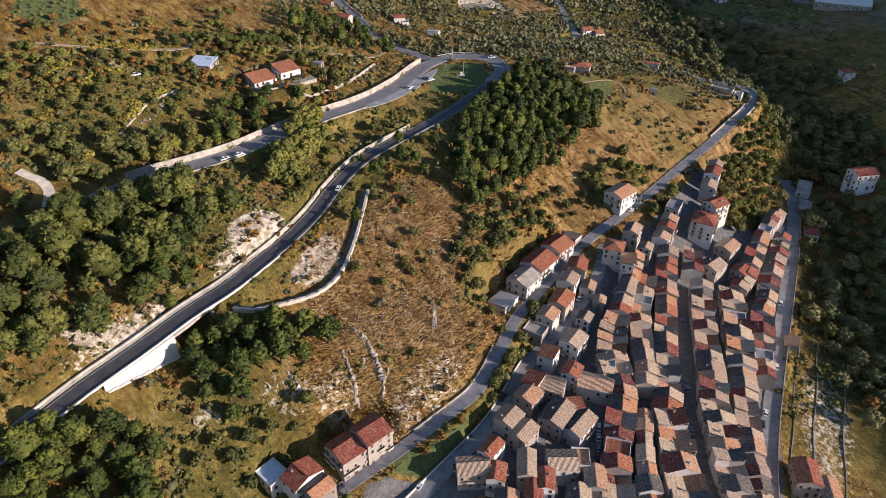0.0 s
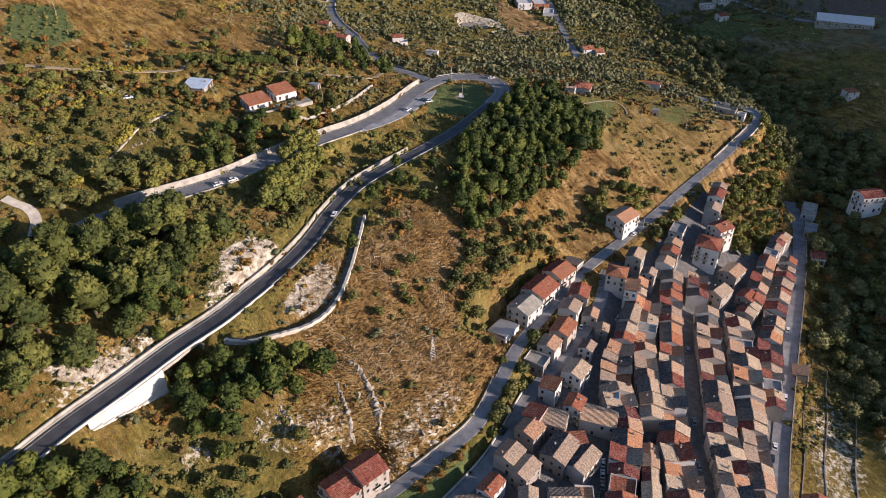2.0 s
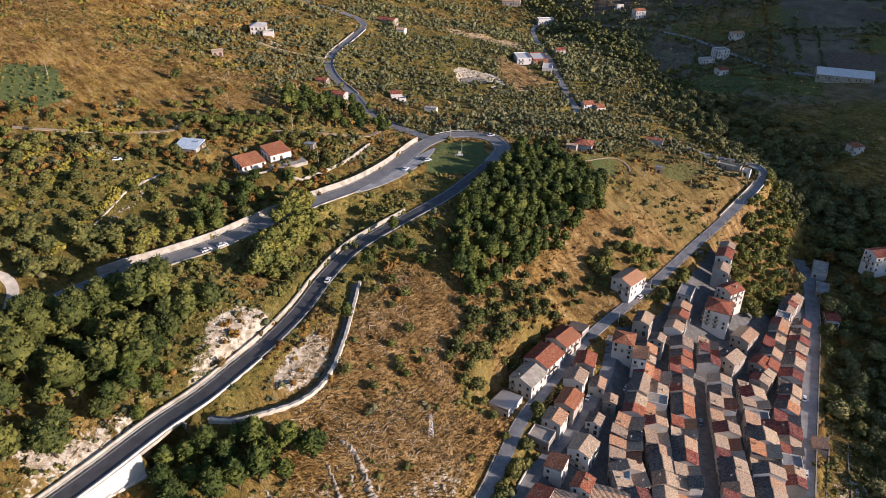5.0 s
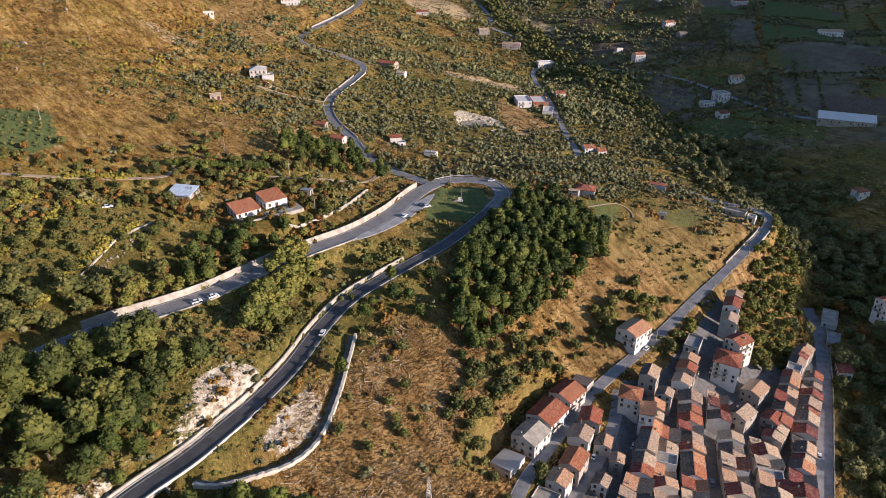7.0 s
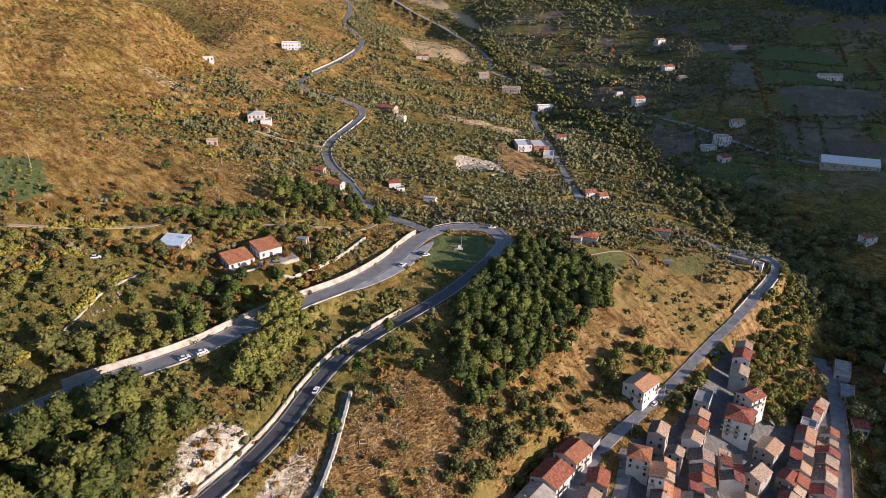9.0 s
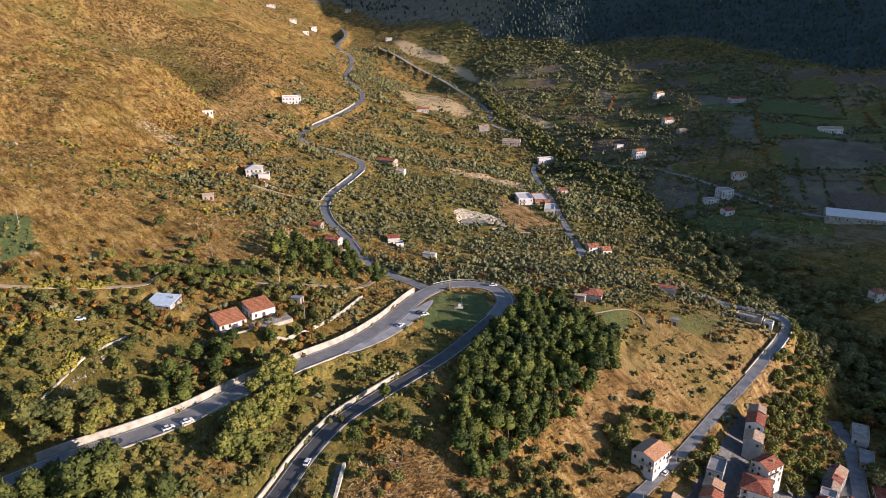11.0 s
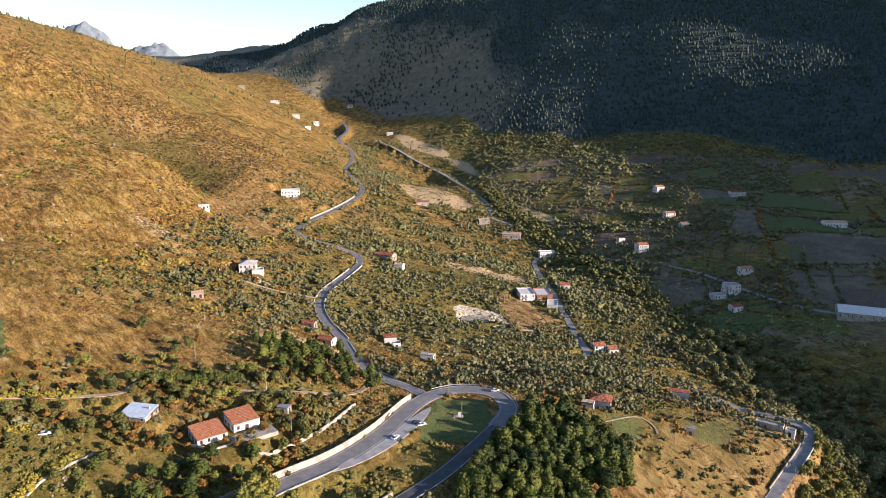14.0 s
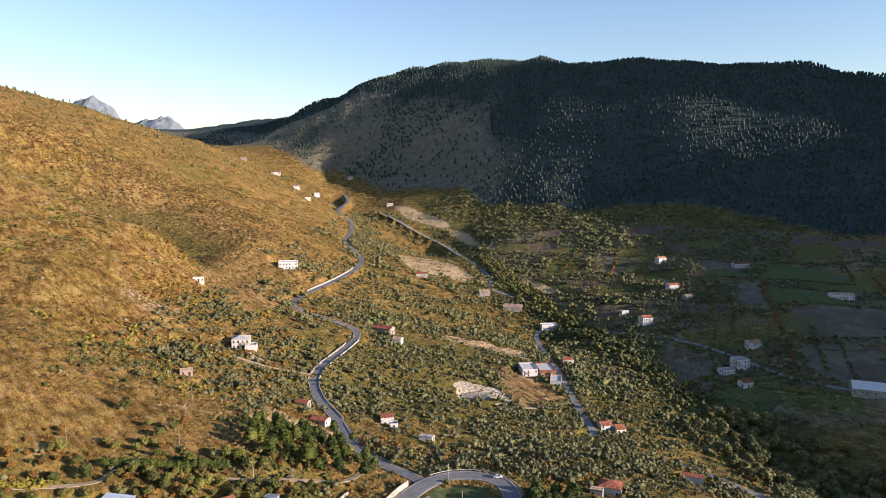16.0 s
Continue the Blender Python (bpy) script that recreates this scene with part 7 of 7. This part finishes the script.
for _px, _py in ((-152, 374), (-121, 424), (-112, 391), (-77, 380), (-194, 374), (-129, 455), (362, 770), (438, 809), (6, 416), (12, 390), (58, 262), (84, 298), (104, 320), (128, 346), (150, 372), (176, 396),
                 (-60, 352), (118, 402), (126, 470), (96, 575), (100, 630), (232, 700), (-96, 500), (148, 408)):
    _root = empty("utility_pole", pose(_px, _py, spot(_px, _py) - 0.2, 0, 0, rng.uniform(0, 180)), label="slim concrete utility pole with a crossarm", category="utility pole", group="utility poles")
    put(POLE, _root, Matrix.Identity(4))
    put(ARM, _root, Matrix.Identity(4))


def lattice_tower(x, y, h, w):
    z = spot(x, y) - 0.4
    root = empty("lattice_pylon", pose(x, y, z), label="slim grey steel lattice pylon on the dry slope", category="pylon")

    def bar(bm, a, b, r=0.05):
        a, b = Vector(a), Vector(b)
        d = (b - a)
        bmesh.ops.create_cone(bm, cap_ends=False, segments=4, radius1=r, radius2=r, depth=d.length, matrix=Matrix.Translation((a + b) / 2) @ d.to_track_quat("Z", "Y").to_matrix().to_4x4())

    at = lambda k, t: ((-1, 1, 1, -1)[k] * w * (1 - 0.8 * t), (-1, -1, 1, 1)[k] * w * (1 - 0.8 * t), h * t)
    for k in range(4):
        bm = bmesh.new()
        bar(bm, at(k, 0), at(k, 1), 0.07)
        part("leg", bm, M_STEEL, root)
    bm = bmesh.new()
    for i in range(9):
        for k in range(4):
            bar(bm, at(k, i / 9), at((k + 1) % 4, (i + 1) / 9), 0.035)
            bar(bm, at((k + 1) % 4, i / 9), at(k, (i + 1) / 9), 0.035)
    part("bracing", bm, M_STEEL, root)
    bm = bmesh.new()
    for t in (0.86, 0.95):
        bar(bm, (-1.5, 0, h * t), (1.5, 0, h * t), 0.06)
    part("crossarm", bm, M_STEEL, root)
    return z + h * 0.93


_top = lattice_tower(-3, 214, 11.5, 1.0)


def cable(a, b, sag, label):
    cu = bpy.data.curves.new("overhead_cable", "CURVE")
    cu.dimensions, cu.bevel_depth, cu.bevel_resolution = "3D", 0.014, 1
    sp = cu.splines.new("POLY")
    n = 17
    sp.points.add(n - 1)
    for i in range(n):
        t = i / (n - 1)
        sp.points[i].co = (*(a[k] + (b[k] - a[k]) * t for k in range(2)), a[2] + (b[2] - a[2]) * t - sag * 4 * t * (1 - t), 1.0)
    cu.materials.append(M_DARK)
    return tagged(new("overhead_cable", cu), label, "cable")


for _k in (-1.4, 0.0, 1.4):
    cable((-130 + _k, 112 - _k, 40), (-3 + _k, 214, _top), 4.0, "thin steel power cable over the slope")
    cable((-3 + _k, 214, _top), (104 + _k, 322, 17), 4.0, "thin steel power cable above the village road")
    cable((150 + _k, 408, 40), (420, 470 + _k, 60), 5.0, "thin steel power cable across the shaded valley")

# ---------------------------------------------------------------- rocks
def boulders(name, x, y, size, label, material=None):
    z = land(x, y)
    c = np.stack([x, y, z + size * 0.05], 1)
    v, f = clumps(c, size, 1, 0.38, 0.75, 0)
    # broken slabs, longer down the slope than across it
    m = len(v) // len(x)
    a = np.repeat(radians(-45) + nrng.randn(len(x)) * 0.5, m)
    k = np.repeat(c, m, 0)
    d = v - k
    u, w = (d[:, 0] * np.cos(a) + d[:, 1] * np.sin(a)) * 1.5, (-d[:, 0] * np.sin(a) + d[:, 1] * np.cos(a)) * 0.55
    v = k + np.stack([u * np.cos(a) - w * np.sin(a), u * np.sin(a) + w * np.cos(a), d[:, 2]], 1)
    return tagged(new(name, tri_mesh(name, v, f, material or M_ROCK)), label, "rocks", kind="stuff")


def rock_keep(x, y):
    return np.clip((covers(x, y, 0 * x)[1] - 0.25) * 2.2, 0, 1)


_x, _y = poisson(9000, -130, 10, 150, 260, lambda x, y: 0.45 * rock_keep(x, y), 1.6, 0.5)
boulders("limestone_blocks", _x, _y, 0.25 + 1.0 * nrng.rand(len(_x)) ** 3, "pale limestone blocks and ledges on the slope")
_x, _y = poisson(5000, -460, -150, 430, 950, lambda x, y: 0.10 + 0.5 * rock_keep(x, y), 3.0, 1.0)
boulders("hill_stones", _x, _y, 0.3 + 1.6 * nrng.rand(len(_x)) ** 3, "scattered pale stones on the golden hill")


def limestone_ribs(paths):
    """Broken pale ribs of bedrock that run down the steep slope: jagged crests with sheer sides."""
    vs, fs, n = [], [], 0
    for path, size in paths:
        l = glide(np.c_[np.array(path, float), np.zeros(len(path))], 0.42)
        l[:, :2] += nrng.randn(len(l), 2) * 0.13
        m = len(l)
        l[:, 2] = land(l[:, 0], l[:, 1])
        ends = np.sqrt(np.sin(np.linspace(0.15, math.pi - 0.15, m)))
        wide = size * (0.25 + 0.95 * nrng.rand(m) ** 1.3) * ends
        tall = size * (0.25 + 0.95 * nrng.rand(m) ** 1.4) * ends * np.where(nrng.rand(m) < 0.3, 0.1, 1.0)
        for off, up in ((-1.3, -0.9), (-0.75, 0.55), (-0.2, 1.0), (0.5, 0.8), (1.0, 0.25), (1.4, -0.9)):
            q = flank(l, off * wide * (0.8 + 0.4 * nrng.rand(m)))
            q[:, 2] = l[:, 2] + np.where(up > 0, up * tall * (0.75 + 0.5 * nrng.rand(m)), up)
            vs.append(q)
        a = np.arange(m - 1)
        for r in range(5):
            lo, hi = n + r * m + a, n + (r + 1) * m + a
            fs += [np.stack([lo, lo + 1, hi + 1], 1), np.stack([lo, hi + 1, hi], 1)]
        n += 6 * m
    return tagged(new("limestone_ribs", tri_mesh("limestone_ribs", np.vstack(vs), np.vstack(fs), M_RIB)), "pale limestone ribs standing out of the steep slope", "rocks", kind="stuff")


limestone_ribs([([(-34, 205), (-30, 203), (-27, 199), (-24, 194), (-22, 189), (-22, 184)], 1.55), ([(-38, 198), (-36, 194), (-33, 189), (-31, 184)], 1.2), ([(-57, 188), (-55, 186), (-52, 183), (-51, 179)], 1.2),
                ([(-83, 170), (-79, 170), (-77, 168)], 1.0), ([(-64, 183), (-61, 181)], 0.9), ([(-44, 186), (-43, 182)], 0.7), ([(-30, 196), (-28, 191)], 0.6), ([(-17, 186), (-14, 181)], 0.6), ([(-4, 193), (-2, 190)], 0.5)])


# ---------------------------------------------------------------- dry grass on the golden slopes
def tussocks(name, x, y, size, material, label, blades=7, width=0.12):
    """Sprays of narrow blades, one mesh for all."""
    z = land(x, y)
    n, k = len(x), blades
    a = nrng.rand(n, k) * 6.283
    d = np.stack([np.cos(a), np.sin(a), 0 * a], -1)
    side = np.stack([-np.sin(a), np.cos(a), 0 * a], -1)
    o = np.stack([x, y, z - 0.05], 1)[:, None] + d * size[:, None, None] * 0.5 * nrng.rand(n, k, 1)
    s = size[:, None, None] * (0.5 + 0.9 * nrng.rand(n, k, 1))
    v = np.stack([o - side * s * width, o + side * s * width, o + d * s * 0.9 + np.array([0, 0, 1.0]) * s * 0.45], 2)
    return tagged(new(name, tri_mesh(name, v.reshape(-1, 3), np.arange(3 * n * k).reshape(-1, 3), material)), label, "grass", kind="stuff")


def gold_keep(x, y):
    g, r, s, w, l, pv, st, he, gl = covers(x, y, 0 * x)
    return np.clip(1.0 - 1.6 * g, 0, 1) * (1 - pv) * (w < 0.4) * (l < 0.4)


_x, _y = poisson(90000, -50, 50, 168, 300, gold_keep, 0.62, 0.5)
tussocks("slope_grass", _x, _y, nrng.uniform(0.6, 1.6, len(_x)), M_STRAW, "thick dry grass on the steep slope", 5, 0.2)
_x, _y = poisson(50000, -130, 210, 150, 480, gold_keep, 1.0, 0.5)
tussocks("dry_grass", _x, _y, nrng.uniform(0.7, 1.8, len(_x)), M_STRAW, "tufts of dry straw-coloured grass", 6, 0.2)
_x, _y = poisson(30000, -480, -120, 330, 900, lambda x, y: 0.8 * gold_keep(x, y), 2.2, 0.5)
tussocks("hill_grass", _x, _y, nrng.uniform(0.9, 2.0, len(_x)), M_STRAW, "tall dry grass over the golden hill")


_x, _y = poisson(40000, -215, 10, 200, 440, lambda x, y: 0.9 * ease01((covers(x, y, 0 * x)[0] - 0.2) / 0.3), 1.25, 0.6)
_a = value_noise(_x, _y, 21) + 0.7 * value_noise(_x, _y, 8) > 0.05
tussocks("green_weeds", _x[_a], _y[_a], nrng.uniform(0.5, 1.3, _a.sum()), M_WEEDS, "yellow-green weeds between the shrubs")
tussocks("brown_weeds", _x[~_a], _y[~_a], nrng.uniform(0.5, 1.3, (~_a).sum()), M_STRAW, "withered weeds between the shrubs")


def dead_branches(n):
    """Dry fallen branches strewn over the steep slope below the road."""
    x, y = poisson(n, -50, 8, 200, 285, lambda x, y: gold_keep(x, y) * (value_noise(x, y, 9) > 0.0), 1.3, 0.5)
    n = len(x)
    a, l = radians(-40) + nrng.randn(n) * 0.9, 0.8 + 4.0 * nrng.rand(n) ** 2
    r = nrng.uniform(0.07, 0.17, n)
    d = np.stack([np.cos(a), np.sin(a)], 1) * l[:, None] / 2
    p0, p1 = np.c_[x, y] - d, np.c_[x, y] + d
    e0, e1 = np.c_[p0, land(p0[:, 0], p0[:, 1]) + 0.15], np.c_[p1, land(p1[:, 0], p1[:, 1]) + 0.35]
    side = np.stack([-np.sin(a), np.cos(a), 0 * a], 1) * r[:, None]
    up = np.array([[0, 0, 1.0]]) * r[:, None] * 1.5
    v = np.stack([e0 - side, e0 + side, e0 + up, e1 - side * 0.4, e1 + side * 0.4, e1 + up * 0.4], 1).reshape(-1, 3)
    f = np.array([(0, 3, 5), (0, 5, 2), (1, 2, 5), (1, 5, 4), (0, 1, 4), (0, 4, 3)])
    f = (f[None] + (np.arange(n) * 6)[:, None, None]).reshape(-1, 3)
    return tagged(new("dead_branches", tri_mesh("dead_branches", v, f, M_DEADWOOD)), "bleached fallen branches on the dry slope", "branches", kind="stuff")


_x, _y = poisson(9000, -420, -150, 560, 745, lambda x, y: 0.9 * (value_noise(x, y, 40) > -0.2), 2.6, 0.5)
tussocks("hill_weeds", _x, _y, nrng.uniform(0.8, 1.7, len(_x)), M_WEEDS, "yellow-green grass on the near spur of the hill")
dead_branches(5000)
# brushwood and rough grass between the trees of the valley slopes
_x, _y = poisson(70000, -330, 330, 420, 1150, lambda x, y: (0.25 + 0.75 * (value_noise(x, y, 33) + 0.6 * value_noise(x, y, 11) > -0.05)) * (np.abs(x) < 0.66 * y), 2.3, 0.6)
_k = value_noise(_x + 51, _y, 29) + 0.5 * value_noise(_x, _y, 10) + 0.3 * (nrng.rand(len(_x)) - 0.5)
for _a, _m, _t in ((_k < -0.04, M_BUSH, "green brushwood on the valley slopes"), ((_k >= -0.04) & (_k < 0.10), M_WEEDS, "yellow-green rough grass on the valley slopes"), ((_k >= 0.10) & (_k < 0.26), M_STRAW, "dry rough grass on the valley slopes"), (_k >= 0.26, M_HEATH, "brown brushwood on the valley slopes")):
    tussocks("brushwood", _x[_a], _y[_a], nrng.uniform(0.9, 2.4, _a.sum()), _m, _t, 6, 0.34)
# yellow-flowering growth on the garden banks
for _p, _w, _t in (([(-142, 276), (-137, 289), (-133, 300), (-129, 312)], 1.6, "yellow-green weeds along the ruined bank"), ([(-167, 276), (-164, 285), (-161, 297), (-158, 304), (-154, 312), (-151, 318)], 2.8, "yellow-green bushes on the terrace edge"),
                   ([(-166, 332), (-159, 338), (-150, 341), (-143, 350)], 2.4, "bright weeds along the upper terrace"), ([(-150, 250), (-145, 262), (-141, 270)], 1.8, "yellow bushes below the bank"), ([(-178, 300), (-172, 308), (-168, 316)], 2.0, "yellow bushes at the field edge")):
    _l = ground_line(_p, 0.55)
    _n = len(_l)
    scrub("bank_growth", _l[:, 0] + nrng.randn(_n) * _w * 0.5, _l[:, 1] + nrng.randn(_n) * _w * 0.5, nrng.uniform(0.7, 1.7, _n), M_WEEDS, _t)
_l = ground_line([(-136, 274), (-130, 289), (-126, 302), (-121, 316)], 0.4)
_n = len(_l)
boulders("rubble", _l[:, 0] + nrng.randn(_n) * 1.1, _l[:, 1] + nrng.randn(_n) * 1.1, 0.15 + 0.7 * nrng.rand(_n) ** 2, "tumbled stones and rubble below the ruined bank")


# ---------------------------------------------------------------- fields, orchards and far hills
def planted(name, corners, row, gap, turn, size, material, label, level=1, lobes=1):
    """Trees or vines set out in straight rows within a plot."""
    p = np.array(corners, float)
    c, s = math.cos(radians(turn)), math.sin(radians(turn))
    m = p.mean(0)
    r = np.abs(p - m).max() * 1.5
    u, v = np.meshgrid(np.arange(-r, r, row), np.arange(-r, r, gap))
    x, y = m[0] + u.ravel() * c - v.ravel() * s, m[1] + u.ravel() * s + v.ravel() * c
    k = inside(x, y, *corners) > 0
    x, y = x[k] + nrng.uniform(-0.3, 0.3, k.sum()), y[k] + nrng.uniform(-0.3, 0.3, k.sum())
    return scrub(name, x, y, np.full(len(x), size) * nrng.uniform(0.8, 1.2, len(x)), material, label, level, lobes, 4, 0.6, "orchard")


planted("young_grove", [(-214, 376), (-196, 388), (-178, 356), (-184, 334), (-205, 340)], 4.6, 3.6, 20, 1.2, M_BUSH, "young orchard set in straight rows on the hill")
planted("vineyard", [(267, 789), (289, 834), (345, 802), (328, 759)], 4.0, 2.5, -25, 1.0, M_WEEDS, "rows of vines on the valley floor")
planted("far_orchard", [(456, 1273), (509, 1245), (503, 1208), (460, 1215)], 9.0, 6.0, 12, 2.0, M_OLIVE, "orchard rows at the mountain foot")
planted("far_orchard", [(495, 1190), (545, 1150), (520, 1100), (470, 1120)], 9.0, 6.0, 12, 2.0, M_OLIVE, "orchard rows below the forest")
planted("orchard", [(286, 928), (348, 931), (318, 853), (270, 875)], 6.0, 5.0, 15, 1.5, M_OLIVE, "orchard rows beside the farm road")
planted("far_orchard", [(71, 1409), (158, 1446), (191, 1414), (98, 1347)], 9.0, 7.0, 30, 2.2, M_OLIVE, "orchard rows across the valley slope")
planted("far_orchard", [(150, 1385), (204, 1391), (226, 1339), (136, 1333)], 9.0, 7.0, 5, 2.2, M_OLIVE, "orchard rows under the mountain")
planted("olive_rows", [(2, 700), (38, 708), (76, 700), (50, 640), (20, 640)], 6.5, 5.0, 10, 1.5, M_OLIVE, "olive trees in rows beside the ploughed plot")


def hedge(points, size, material, label):
    l = ground_line(points, 2.6)
    return scrub("hedge", l[:, 0] + nrng.uniform(-0.6, 0.6, len(l)), l[:, 1] + nrng.uniform(-0.6, 0.6, len(l)), nrng.uniform(0.8, 1.3, len(l)) * size, material, label, 1, 2, 4, 0.5, "hedge")


for _p, _s, _m, _t in (([(399, 972), (356, 852), (339, 789), (324, 735), (312, 695)], 1.8, M_AUTUMN, "tall russet hedge between fields"), ([(344, 1031), (400, 985)], 1.2, M_BUSH, "hedge above the small field"), ([(323, 955), (382, 937), (475, 913)], 1.2, M_BUSH, "hedge across the valley floor"), ([(302, 842), (348, 816)], 1.0, M_BUSH, "hedge above the vine rows"), ([(273, 787), (300, 840)], 1.2, M_BUSH, "hedge beside the vine rows"), ([(200, 673), (245, 711), (262, 768)], 1.6, M_BUSH, "trees around the ploughed field"), ([(363, 820), (455, 806)], 1.2, M_BUSH, "dark hedge at the field edge"),
                       ([(343, 748), (412, 733)], 1.2, M_BUSH, "dark hedge between ploughed fields"), ([(213, 670), (250, 682), (300, 692)], 1.2, M_BUSH, "hedge above the meadow"),
                       ([(277, 651), (240, 612), (205, 573)], 1.4, M_BUSH, "hedge below the meadow"), ([(290, 840), (310, 900), (318, 950)], 1.5, M_BUSH, "hedge along the groves"),
                       ([(-4, 640), (-2, 610), (2, 580)], 1.6, M_BUSH, "hedge in the olive groves"), ([(380, 936), (430, 925), (480, 905)], 1.4, M_BUSH, "hedge on the valley floor")):
    hedge(_p, _s, _m, _t)


# hedgerows and lines of trees between the small plots of the valley floor
for _i in range(46):
    _hx, _hy = rng.uniform(150, 560), rng.uniform(640, 1240)
    if stream_side(np.array([_hx]), np.array([_hy]))[0] < 25 or sheet(np.array([_hx]), np.array([_hy]))[0] > 105:
        continue
    _a = radians(rng.choice((-20, 70)) + rng.uniform(-8, 8))
    _ln = rng.uniform(25, 80)
    hedge([(_hx + math.cos(_a) * _ln * k, _hy + math.sin(_a) * _ln * k) for k in (0, 0.35, 0.7, 1.0)], rng.uniform(0.9, 2.1), rng.choice((M_BUSH, M_BUSH, M_AUTUMN)), "line of trees and brambles between small fields")


def far_hills():
    """Two rocky hills beyond the head of the valley."""
    for crest, y0 in (([(-2300, 250), (-2240, 470), (-2150, 540), (-2060, 560), (-1960, 500), (-1880, 400), (-1800, 250)], 4350),
                      ([(-1960, 250), (-1900, 400), (-1800, 452), (-1700, 455), (-1620, 430), (-1560, 360), (-1500, 250)], 4450)):
        n, rows = 90, 30
        x, t = np.meshgrid(np.linspace(crest[0][0], crest[-1][0], n), np.linspace(0, 1, rows))
        x, t = x.ravel(), t.ravel()
        y = y0 - 320 + 640 * t
        k = (1 - np.abs(2 * t - 1)) ** 0.8
        top = np.interp(x, [c[0] for c in crest], [c[1] for c in crest]) + 16 * value_noise(x, 0 * x, 60)
        z = 200 + (top - 200) * k + k * (46 * value_noise(x, y, 120) + 30 * value_noise(x + 0.5 * y, y, 48) + 16 * value_noise(x, y, 20))
        a = (np.arange(rows - 1)[:, None] * n + np.arange(n - 1)[None]).ravel()
        tagged(raw("far_hill", np.stack([x, y, z], 1), np.stack([a, a + 1, a + n + 1, a + n], 1).tolist(), M_FAR_ROCK, None, False), "distant rocky hill beyond the pass, coloured haze blue", "hill", kind="structure")


far_hills()

# the ruined foundations, the memorial on the island and roof terraces
_b = boxes((-11, 11, -4, 4, -1.0, 0.15), (-11, -10.5, -4, 4, 0.15, 1.2), (-11, 2, 3.5, 4, 0.15, 1.4), (4, 9, 3.5, 4, 0.15, 0.9), (2.0, 2.4, -3, 2, 0.15, 0.8), (10.5, 11, -4, 1, 0.15, 1.0))
_o = part("foundation", _b, M_CONCRETE)
_o.matrix_world = pose(28, 606, 28.1, 0, 0, -8)
tagged(_o, "pale ruined building foundations with broken low walls", "ruin")
_b = boxes((-8, 8, -2.5, 2.5, -1.0, 0.2), (-8, -7.6, -2.5, 2.5, 0.2, 1.6))
_o = part("foundation", _b, M_CONCRETE)
_o.matrix_world = pose(47, 588, spot(47, 588), 0, 0, -60)
tagged(_o, "pale concrete slab beside the ploughed plot", "ruin")
_r = empty("memorial", pose(11, 392, spot(11, 392)), label="white stone memorial on the green traffic island", category="monument")
part("plinth", boxes((-1.8, 1.8, -1.0, 1.0, -0.3, 0.5)), M_WHITE_WALL, _r)
part("stone", boxes((-0.8, 0.8, -0.3, 0.3, 0.5, 2.2)), M_WHITE_WALL, _r)
part("bench", boxes((-2.8, -2.0, -1.6, 0.6, 0.0, 0.5)), M_CONCRETE, _r)
_o = part("terrace", boxes((-9, 9, -3.5, 3.5, -1.5, 0.25)), M_CONCRETE)
_o.matrix_world = pose(-73, 342, 68.4, 0, 0, 38)
tagged(_o, "pale paved terrace in front of the villa", "terrace")
